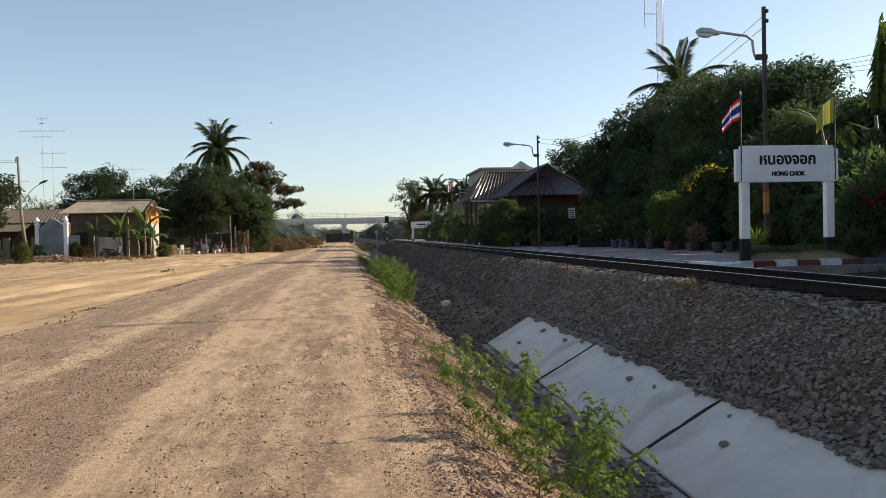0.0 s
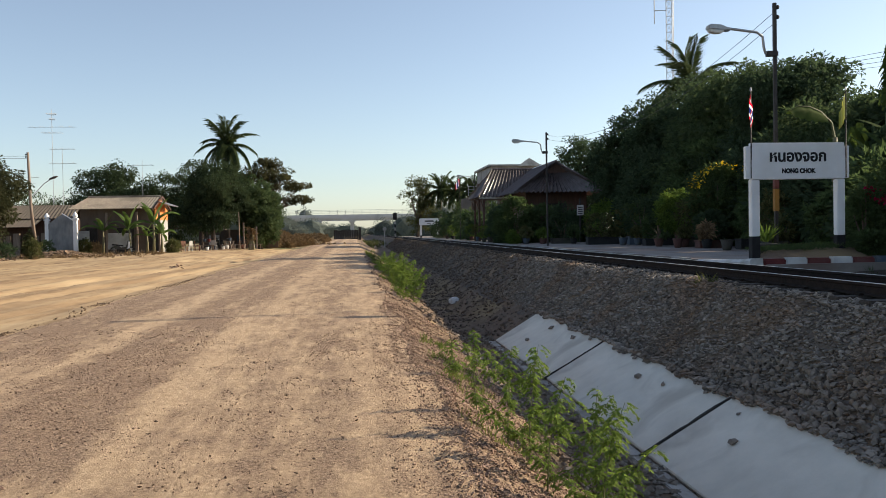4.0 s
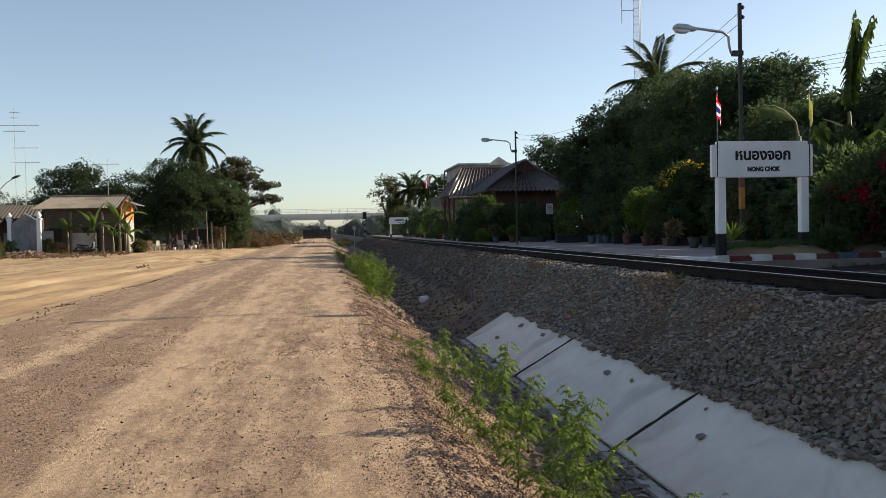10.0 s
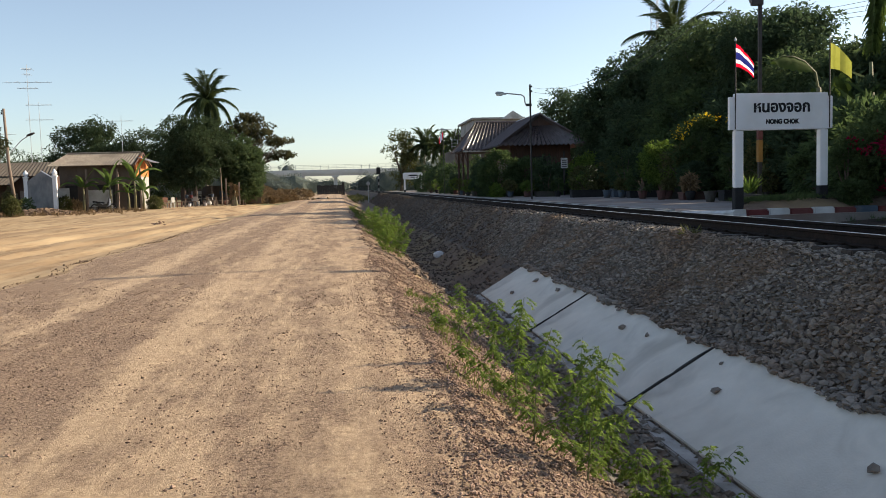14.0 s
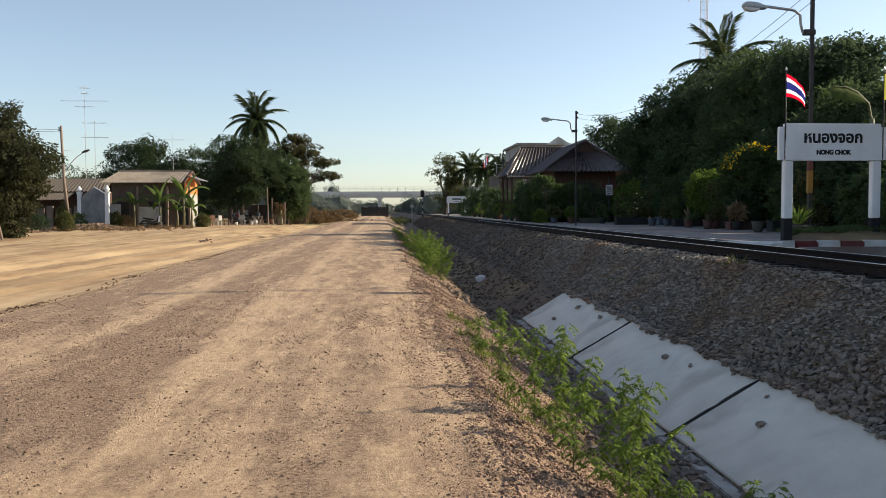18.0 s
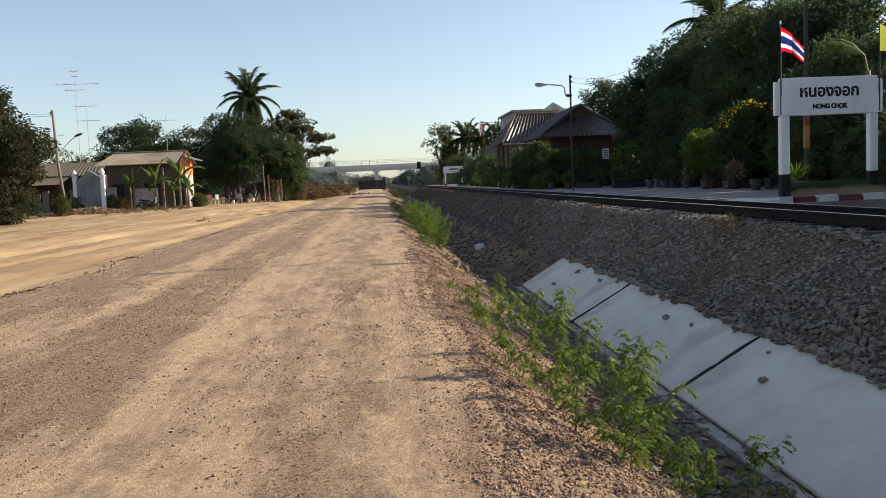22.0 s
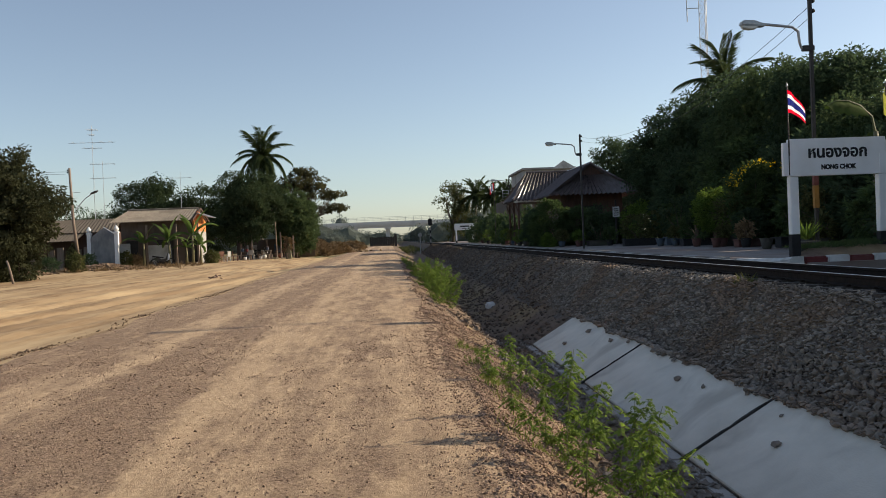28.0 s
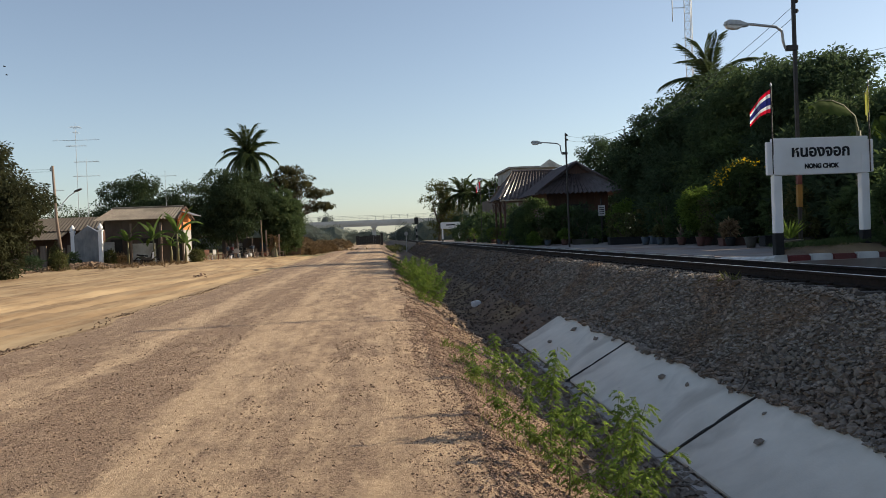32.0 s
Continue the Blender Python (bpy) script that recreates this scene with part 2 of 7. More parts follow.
M["white"] = mat("white_paint", [(0.78, 0.79, 0.80), (0.84, 0.84, 0.84)], scale=3, rough=0.5, bump=0.1, stain=(0.73, 0.73, 0.72), stain_scale=1.1)
M["kerb_white"] = mat("weathered_white_paint", [(0.50, 0.50, 0.50), (0.62, 0.62, 0.61)], scale=4, rough=0.7, bump=0.25, stain=(0.40, 0.38, 0.35), stain_scale=1.8)
M["yellow_band"] = mat("yellow_paint", [(0.22, 0.11, 0.02), (0.28, 0.15, 0.03)], scale=6, rough=0.7, bump=0.2)
M["black"] = mat("black_paint", [(0.008, 0.008, 0.009), (0.018, 0.018, 0.02)], scale=6, rough=0.85, bump=0.15)
M["red_paint"] = mat("red_paint", [(0.10, 0.016, 0.017), (0.15, 0.025, 0.025)], scale=4, rough=0.7, bump=0.25, stain=(0.13, 0.05, 0.045), stain_scale=2)
M["blue_paint"] = mat("blue_paint", [(0.05, 0.075, 0.11), (0.08, 0.11, 0.15)], scale=4, rough=0.7, bump=0.25, stain=(0.12, 0.13, 0.14), stain_scale=2)
M["pot_red"] = mat("dull_red_paint", [(0.07, 0.03, 0.025), (0.11, 0.042, 0.034)], scale=4, rough=0.8, bump=0.25, stain=(0.08, 0.05, 0.04), stain_scale=2)
M["pot_blue"] = mat("dull_blue_paint", [(0.04, 0.06, 0.085), (0.07, 0.09, 0.115)], scale=4, rough=0.8, bump=0.25, stain=(0.07, 0.07, 0.07), stain_scale=2)
M["pot_dark"] = mat("mossy_concrete", [(0.045, 0.042, 0.036), (0.09, 0.08, 0.07)], scale=4, rough=0.9, bump=0.3, stain=(0.05, 0.055, 0.035), stain_scale=2)
M["navy"] = mat("navy_cloth", [(0.03, 0.035, 0.16), (0.045, 0.05, 0.2)], scale=8, rough=0.9, bump=0.1, thin=0.35)
M["cloth_red"] = mat("red_cloth", [(0.55, 0.03, 0.05), (0.68, 0.05, 0.07)], scale=8, rough=0.9, bump=0.1, thin=0.45)
M["cloth_white"] = mat("white_cloth", [(0.72, 0.72, 0.72), (0.82, 0.82, 0.82)], scale=8, rough=0.9, bump=0.1, thin=0.45)
M["cloth_yellow"] = mat("yellow_cloth", [(0.24, 0.25, 0.065), (0.31, 0.31, 0.085)], scale=8, rough=0.9, bump=0.1, thin=0.35)
M["steel"] = mat("galvanised_steel", [(0.30, 0.31, 0.32), (0.45, 0.46, 0.47)], scale=10, rough=0.45, bump=0.1, metal=0.7)
M["pole"] = mat("dark_steel_pole", [(0.02, 0.018, 0.017), (0.05, 0.042, 0.038)], scale=5, rough=0.6, bump=0.3, metal=0.2)
M["wire"] = mat("black_cable", [(0.02, 0.02, 0.02), (0.03, 0.03, 0.03)], rough=0.6, bump=0)
M["bridge"] = mat("pale_concrete", [(0.50, 0.50, 0.50), (0.62, 0.62, 0.61)], scale=0.4, rough=0.9, bump=0.2, bump_scale=4, stain=(0.42, 0.42, 0.42), stain_scale=0.2)
M["concrete"] = mat("aged_concrete", [(0.28, 0.27, 0.25), (0.40, 0.39, 0.37)], scale=1.5, rough=0.9, bump=0.3, bump_scale=20, stain=(0.22, 0.21, 0.19), stain_scale=0.5)
M["wood_pole"] = mat("concrete_pole", [(0.17, 0.125, 0.095), (0.27, 0.21, 0.165)], scale=3, rough=0.9, bump=0.3, stretch=(4, 4, 0.5))
M["glass"] = mat("lamp_glass", [(0.55, 0.55, 0.52), (0.65, 0.65, 0.62)], rough=0.25, bump=0)
M["tile"] = mat("corrugated_cement_sheet", [(0.075, 0.058, 0.056), (0.14, 0.112, 0.108)], scale=3, rough=0.24, bump=0.2, bump_scale=30, stain=(0.11, 0.092, 0.088), stain_scale=0.9, gloss=0.7)
M["tile_old"] = mat("weathered_roof_sheet", [(0.165, 0.135, 0.105), (0.27, 0.23, 0.18)], scale=2.5, rough=0.8, bump=0.2, bump_scale=30, stain=(0.14, 0.115, 0.09), stain_scale=0.6)
M["thatch"] = mat("weathered_thatch", [(0.075, 0.06, 0.046), (0.15, 0.12, 0.09)], scale=6, rough=0.95, bump=0.6, stretch=(4, 0.6, 4), stain=(0.11, 0.09, 0.065), stain_scale=0.8)
M["wood"] = mat("dark_stained_wood", [(0.045, 0.022, 0.016), (0.10, 0.046, 0.03)], scale=3, rough=0.6, bump=0.3, stretch=(5, 5, 0.4))
M["orange"] = mat("orange_wall_paint", [(0.55, 0.17, 0.03), (0.66, 0.23, 0.045)], scale=2, rough=0.75, bump=0.2, stain=(0.45, 0.15, 0.05), stain_scale=1.2)
M["wall_dim"] = mat("faded_board_wall", [(0.08, 0.058, 0.043), (0.14, 0.105, 0.08)], scale=2, rough=0.85, bump=0.2, stretch=(1, 1, 0.4), stain=(0.12, 0.10, 0.09), stain_scale=0.8)
M["wall_pale"] = mat("pale_render", [(0.48, 0.49, 0.46), (0.60, 0.60, 0.57)], scale=1.6, rough=0.9, bump=0.2, stain=(0.36, 0.35, 0.32), stain_scale=0.9)
M["gate"] = mat("grey_sheet_gate", [(0.19, 0.19, 0.19), (0.27, 0.265, 0.26)], scale=2, rough=0.85, bump=0.15, stain=(0.15, 0.155, 0.165), stain_scale=0.8, metal=0.0)
M["dark"] = mat("dark_opening", [(0.02, 0.018, 0.016), (0.045, 0.04, 0.036)], scale=3, rough=0.9, bump=0.1)
M["plastic"] = mat("white_plastic", [(0.72, 0.73, 0.75), (0.78, 0.79, 0.8)], scale=5, rough=0.4, bump=0.05)
M["terracotta"] = mat("terracotta_pot", [(0.26, 0.10, 0.06), (0.36, 0.15, 0.09)], scale=6, rough=0.85, bump=0.2)
M["brick_dim"] = mat("dusty_brick", [(0.16, 0.075, 0.05), (0.24, 0.12, 0.08)], scale=6, rough=0.9, bump=0.3, stain=(0.12, 0.07, 0.05), stain_scale=1.5)
M["bark"] = mat("tree_bark", [(0.07, 0.05, 0.035), (0.17, 0.13, 0.10)], scale=5, rough=0.95, bump=0.6, stretch=(3, 3, 0.6))
M["palm_bark"] = mat("palm_trunk_bark", [(0.16, 0.13, 0.10), (0.27, 0.23, 0.19)], scale=5, rough=0.95, bump=0.6, stretch=(0.6, 0.6, 6))
M["stem"] = mat("green_stem", [(0.09, 0.11, 0.04), (0.16, 0.15, 0.06)], scale=8, rough=0.7, bump=0.2)
M["banana_stem"] = mat("banana_stem", [(0.10, 0.10, 0.045), (0.19, 0.165, 0.09)], scale=4, rough=0.7, bump=0.3, stretch=(3, 3, 0.5))
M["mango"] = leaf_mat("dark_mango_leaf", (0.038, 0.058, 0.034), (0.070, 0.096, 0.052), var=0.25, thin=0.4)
# lighter copy of the mango leaf: sunlight on crowns put into its colour
M["mango_lit"] = leaf_mat("mango_leaf_tinted_sunlit", (0.044, 0.066, 0.034), (0.086, 0.112, 0.052), var=0.25, thin=0.4)
M["olive"] = leaf_mat("dusty_olive_leaf", (0.06, 0.07, 0.03), (0.12, 0.12, 0.055))
M["yard_tree"] = leaf_mat("dull_green_leaf", (0.032, 0.037, 0.02), (0.068, 0.07, 0.036), thin=0.25)
M["village_mango"] = leaf_mat("deep_green_mango_leaf", (0.032, 0.048, 0.026), (0.066, 0.086, 0.044), var=0.3, thin=0.28)
M["almond"] = leaf_mat("almond_leaf", (0.042, 0.048, 0.026), (0.085, 0.076, 0.038))
# distance haze is put into this pale greyish leaf colour
M["far_leaf"] = leaf_mat("haze_tinted_leaf", (0.10, 0.12, 0.11), (0.15, 0.17, 0.15))
M["palm"] = leaf_mat("coconut_frond", (0.045, 0.066, 0.03), (0.085, 0.105, 0.048), thin=0.25)
M["banana"] = leaf_mat("banana_leaf", (0.045, 0.078, 0.024), (0.10, 0.14, 0.045), thin=0.35, var=0.25)
M["banana_torn"] = leaf_mat("shredded_banana_leaf", (0.035, 0.055, 0.016), (0.085, 0.115, 0.034), thin=0.35, var=0.4)
M["bush"] = leaf_mat("bright_bush_leaf", (0.075, 0.12, 0.032), (0.15, 0.20, 0.056), thin=0.4)
M["hedge"] = leaf_mat("clipped_hedge_leaf", (0.052, 0.078, 0.036), (0.09, 0.122, 0.052), var=0.25, thin=0.4)
M["weed"] = leaf_mat("roadside_weed_leaf", (0.10, 0.15, 0.04), (0.19, 0.245, 0.07), thin=0.5)
M["grass"] = leaf_mat("ditch_grass", (0.09, 0.13, 0.035), (0.20, 0.21, 0.075), thin=0.35)
M["dry"] = leaf_mat("dry_brush", (0.15, 0.105, 0.062), (0.26, 0.19, 0.115), thin=0.2)
M["pink"] = leaf_mat("bougainvillea_bract", (0.22, 0.012, 0.04), (0.33, 0.022, 0.07), thin=0.4)
M["yellow"] = leaf_mat("yellow_petal", (0.62, 0.42, 0.04), (0.76, 0.55, 0.08), thin=0.4)


# ---- mesh helpers ----
def mesh_np(name, verts, faces, materials, smooth=False):
    """A mesh from arrays of vertices and of faces that all have the same number of corners (or a list of mixed faces)."""
    me = bpy.data.meshes.new(name)
    if isinstance(faces, list):
        me.from_pydata([tuple(v) for v in np.asarray(verts, float).tolist()], [], faces)
    else:
        v, f = np.asarray(verts, np.float32), np.asarray(faces, np.int32)
        me.vertices.add(len(v))
        me.vertices.foreach_set("co", v.reshape(-1))
        me.loops.add(f.size)
        me.loops.foreach_set("vertex_index", f.reshape(-1))
        me.polygons.add(len(f))
        me.polygons.foreach_set("loop_start", np.arange(len(f), dtype=np.int32) * f.shape[1])
        me.update(calc_edges=True)
    for m in (materials if isinstance(materials, (list, tuple)) else [materials]):
        me.materials.append(m)
    me.polygons.foreach_set("use_smooth", [smooth] * len(me.polygons))
    me.update()
    return me


def part(name, bm, material, parent=None, label="", smooth=False):
    """One mesh object from a bmesh or a mesh, under a thing or a part."""
    if isinstance(bm, bmesh.types.BMesh):
        me = bpy.data.meshes.new(name)
        bm.to_mesh(me)
        bm.free()
        me.materials.append(material)
        if smooth:
            me.polygons.foreach_set("use_smooth", [True] * len(me.polygons))
    else:
        me = bm
    ob = new(name, me)
    if parent is not None:
        ob.parent = parent
    if label:
        tagged(ob, label)
    return ob


def thing(name, m, label, category, group="", kind=""):
    ob = new(name)
    ob.matrix_world = m
    ob.empty_display_size = 0.2
    return tagged(ob, label, category, group, kind)


def box(bm, x0, x1, y0, y1, z0, z1, bevel=0.0):
    r = bmesh.ops.create_cube(bm, size=1)
    for v in r["verts"]:
        v.co = Vector(((x0 + x1) / 2 + v.co.x * (x1 - x0), (y0 + y1) / 2 + v.co.y * (y1 - y0), (z0 + z1) / 2 + v.co.z * (z1 - z0)))
    if bevel:
        edges = list({e for v in r["verts"] for e in v.link_edges})
        bmesh.ops.bevel(bm, geom=edges, offset=bevel, segments=2, affect="EDGES")
    return bm


def tube(bm, points, radii, n=8, cap=True):
    """A round bar through the points, with a radius at each."""
    rings = []
    pts = [Vector(p) for p in points]
    side = None
    for i, p in enumerate(pts):
        d = (pts[min(i + 1, len(pts) - 1)] - pts[max(i - 1, 0)]).normalized()
        if side is None:
            side = d.orthogonal().normalized()
        side = (side - d * side.dot(d)).normalized()
        up = d.cross(side)
        r = radii[i] if isinstance(radii, (list, tuple)) else radii
        rings.append([bm.verts.new(p + (side * math.cos(2 * math.pi * k / n) + up * math.sin(2 * math.pi * k / n)) * r) for k in range(n)])
    for a, b in zip(rings, rings[1:]):
        for k in range(n):
            bm.faces.new((a[k], a[(k + 1) % n], b[(k + 1) % n], b[k]))
    if cap:
        bm.faces.new(rings[0][::-1])
        bm.faces.new(rings[-1])
    return bm


def lathe(bm, profile, n=16, center=(0, 0)):
    rings = [[bm.verts.new((center[0] + r * math.cos(2 * math.pi * k / n), center[1] + r * math.sin(2 * math.pi * k / n), z)) for k in range(n)] for r, z in profile]
    for a, b in zip(rings, rings[1:]):
        for k in range(n):
            bm.faces.new((a[k], a[(k + 1) % n], b[(k + 1) % n], b[k]))
    bm.faces.new(rings[0][::-1])
    bm.faces.new(rings[-1])
    return bm


def B():
    return bmesh.new()


def unit(a):
    return a / np.maximum(1e-9, np.linalg.norm(a, axis=1, keepdims=True))


def leaf_mesh(name, pts, dirs, ups, length, width, material, rng, fold=0.15):
    """Pointed leaves, each of two folded triangles, from arrays of base points, directions and upward sides."""
    n = len(pts)
    d, u = unit(dirs), unit(ups)
    s = unit(np.cross(d, u))
    u = np.cross(s, d)
    L = length * (0.6 + 0.8 * rng.random((n, 1)))
    Wd = width * (0.6 + 0.8 * rng.random((n, 1)))
    v = np.empty((n, 4, 3))
    v[:, 0] = pts
    v[:, 1] = pts + d * L * 0.45 + s * Wd / 2 + u * L * fold
    v[:, 2] = pts + d * L - u * L * fold * 0.6
    v[:, 3] = pts + d * L * 0.45 - s * Wd / 2 + u * L * fold
    idx = np.arange(n) * 4
    f = np.empty((n, 2, 3), int)
    f[:, 0] = np.stack([idx, idx + 1, idx + 2], 1)
    f[:, 1] = np.stack([idx, idx + 2, idx + 3], 1)
    return mesh_np(name, v.reshape(-1, 3), f.reshape(-1, 3), material)


def clump_points(rng, blobs, clumps, per, rc, shell=0.72):
    """Leaf places on clumps that sit near the skin of ellipsoids. blobs: (x, y, z, rx, ry, rz)."""
    vol = np.array([b[3] * b[4] + b[4] * b[5] + b[3] * b[5] for b in blobs])
    pick = rng.choice(len(blobs), clumps, p=vol / vol.sum())
    bl = np.array(blobs)[pick]
    d = unit(rng.normal(size=(clumps, 3)))
    r = shell + (1.05 - shell) * rng.random((clumps, 1)) ** 0.7
    c = bl[:, :3] + d * bl[:, 3:] * r
    size = rc * (0.55 + 0.9 * rng.random((clumps, 1)))
    q = unit(rng.normal(size=(clumps * per, 3)))
    q[:, 2] *= 0.75
    out = np.repeat(c, per, 0) + q * np.repeat(size, per, 0) * rng.random((clumps * per, 1)) ** 0.4
    return out, q, np.repeat(d, per, 0), c


def lumpy(blobs, rng, k=7, grow=0.42):
    """Breaks smooth crowns into uneven lobes."""
    out = []
    for x, y, z, rx, ry, rz in blobs:
        out.append((x, y, z, rx * 0.9, ry * 0.9, rz * 0.9))
        for d in unit(rng.normal(size=(k, 3))):
            s = grow * (0.55 + 0.75 * rng.random())
            o = 0.72 + 0.16 * rng.random()
            out.append((x + d[0] * rx * o, y + d[1] * ry * o, z + d[2] * rz * o, rx * s, ry * s, rz * s))
    return out


SUN_GAPS = []


def in_gap(p):
    """True for leaves that would stand in a gap through which the sun falls."""
    hit = np.zeros(len(p), bool)
    s = np.array(SUN_DIR)
    for c, r in SUN_GAPS:
        w = p - np.array(c)
        k = w @ s
        hit |= (k > 1.2) & (np.linalg.norm(w - k[:, None] * s, axis=1) < r)
    return hit


def tree(name, x, y, z, blobs, material, label, seed, clumps=260, per=34, rc=0.7, leaf=(0.26, 0.1), trunk=0.22, group="", crown_name="crown", limbs=9, droop=0.5, lean=0.0, shell=0.6, lobes=8, inner=0, fine=False):
    """A tree at (x, y, z); blobs are relative to its foot."""
    per = int(per * (1.8 if fine else 1.3))
    leaf = (leaf[0] * 0.82, leaf[1] * 0.88) if not fine else (leaf[0] * 0.6, leaf[1] * 0.68)
    rng = np.random.default_rng(seed)
    t = thing(name, pose(x, y, z), label, "tree", group)
    pts, q, d, c = clump_points(rng, lumpy(blobs, rng, lobes) if lobes else blobs, clumps, per, rc, shell)
    keep = (pts[:, 2] > 0.15) & ~in_gap(pts + np.array([x, y, z]))
    pts, q, d = pts[keep], q[keep], d[keep]
    if inner:
        # shaded inner leaves that close the crown
        bl = np.array(blobs)[rng.integers(0, len(blobs), inner)]
        pi = bl[:, :3] + unit(rng.normal(size=(inner, 3))) * bl[:, 3:] * 0.86 * rng.random((inner, 1)) ** 0.4
        pi = pi[(pi[:, 2] > 0.3) & ~in_gap(pi + np.array([x, y, z]))]
        part("inner_foliage", leaf_mesh("inner_foliage", pi, rng.normal(size=pi.shape), rng.normal(size=pi.shape), 0.42, 0.26, material, rng), material, t)
    dirs = q * 0.7 + d * 0.5 + rng.normal(size=q.shape) * 0.5 + np.array([0, 0, -droop])
    part(crown_name, leaf_mesh(crown_name, pts, dirs, rng.normal(size=q.shape) * 0.6 + np.array([0, 0, 1.0]), leaf[0], leaf[1], material, rng), material, t)
    bm = B()
    top = np.mean([[b[0], b[1], b[2]] for b in blobs], 0)
    fork = Vector((top[0] * 0.35 + lean, top[1] * 0.35, max(0.6, top[2] * 0.42)))
    tube(bm, [(0, 0, -0.15), (fork.x * 0.4, fork.y * 0.4, fork.z * 0.5), fork], [trunk * 1.25, trunk, trunk * 0.85], 8)
    ends = c[rng.choice(len(c), min(limbs, len(c)), replace=False)]
    for e in ends:
        e = Vector(e)
        mid = fork.lerp(e, 0.5) + Vector((rng.normal() * 0.25, rng.normal() * 0.25, 0.3))
        tube(bm, [fork - Vector((0, 0, 0.1)), mid, e], [trunk * 0.55, trunk * 0.3, trunk * 0.08], 5)
    part("trunk", bm, M["bark"], t, smooth=True)
    return t


def frond_mesh(name, rng, length, drop, leaflets=44, width=0.06, leaf_len=0.55, material=None):
    """One pinnate frond along +x: a curved midrib with hanging leaflets on both sides."""
    s = np.linspace(0, 1, leaflets)
    mid = np.stack([length * (s - 0.25 * drop * s ** 2), 0 * s, length * (0.25 * s - 0.75 * drop * s ** 2)], 1)
    tang = unit(np.gradient(mid, axis=0))
    pts, dirs, ups = [], [], []
    for side in (-1, 1):
        for i in range(3, leaflets):
            pts.append(mid[i])
            hang = 0.1 + 0.45 * drop + 0.35 * rng.random()
            dirs.append(tang[i] * 0.7 + np.array([0, side * (0.55 + 0.3 * rng.random()), -hang]))
            ups.append([0.2, side * 0.3, 1])
    me = leaf_mesh(name, np.array(pts), np.array(dirs), np.array(ups), leaf_len, width, material, rng, fold=0.04)
    bm = B()
    bm.from_mesh(me)
    rib = mid[::5]
    tube(bm, [tuple(p) for p in rib], [0.04 * (1 - 0.85 * k / len(rib)) for k in range(len(rib))], 4)
    bm.to_mesh(me)
    bm.free()
    return me


def palm(x, y, z, height, frond_len, label, seed, fronds=30, lean=0.4, droop=0.8, name="coconut_palm", lifts=(66, -34)):
    rng = np.random.default_rng(seed)
    t = thing(name, pose(x, y, z), label, "palm tree")
    bm = B()
    tube(bm, [(lean * k ** 2, 0, height * k - 0.1) for k in (0, 0.25, 0.5, 0.75, 1)], [0.24, 0.17, 0.15, 0.14, 0.16], 8)
    part("trunk", bm, M["palm_bark"], t, smooth=True)
    meshes = [frond_mesh("frond", rng, frond_len, dr * droop, leaflets=96, leaf_len=frond_len * 0.22, width=frond_len * 0.015, material=M["palm"]) for dr in (0.45, 0.75, 1.0, 1.15)]
    for i in range(fronds):
        k = i / fronds
        f = part("frond", meshes[min(3, int(k * 4))], M["palm"], t)
        lift = lifts[0] + (lifts[1] - lifts[0]) * k + rng.normal() * 7
        f.matrix_local = pose(lean, 0, height, 0, 0, i * 137.5 + rng.normal() * 9) @ pose(0, 0, 0, 0, -lift, 0)
    return t


def banana(x, y, z, height, label, seed, leaves=8, group="banana plants", wide=0.13, blade="banana"):
    """Broad arching blades with torn edges on a fleshy stem."""
    rng = np.random.default_rng(seed)
    t = thing("banana_plant", pose(x, y, z), label, "banana plant", group)
    bm = B()
    tube(bm, [(0, 0, -0.1), (0.03, 0, height * 0.3), (0.0, 0.02, height * 0.56)], [0.12, 0.09, 0.05], 8)
    part("stem", bm, M["banana_stem"], t, smooth=True)
    for i in range(leaves):
        k = i / max(1, leaves - 1)
        L = height * (0.5 + 0.16 * rng.random())
        up = math.radians(87 - 46 * k + rng.normal() * 8)
        bend = math.radians(45 + 85 * k)
        n, v, f = 14, [], []
        px = pz = 0.0
        for s in range(n + 1):
            u = s / n
            a = up - bend * u ** 1.3
            if s:
                px += L / n * math.cos(a)
                pz += L / n * math.sin(a)
            w = L * wide * math.sin(math.pi * min(1, 0.1 + u * 0.88)) ** 0.6 if u > 0.14 else 0.025
            tl, tr = 1 - 0.45 * rng.random() * (s % 2), 1 - 0.45 * rng.random() * (s % 2)
            hang = w * (0.25 + 0.5 * k)
            v += [(px, -w * tl, pz - hang), (px, 0, pz), (px, w * tr, pz - hang)]
        for s in range(n):
            q = 3 * s
            f += [(q, q + 1, q + 4, q + 3), (q + 1, q + 2, q + 5, q + 4)]
        ob = part("leaf", mesh_np("leaf", v, f, M[blade]), M[blade], t)
        ob.matrix_local = pose(0, 0, height * 0.54, 0, 0, i * 137 + rng.normal() * 15)
    return t


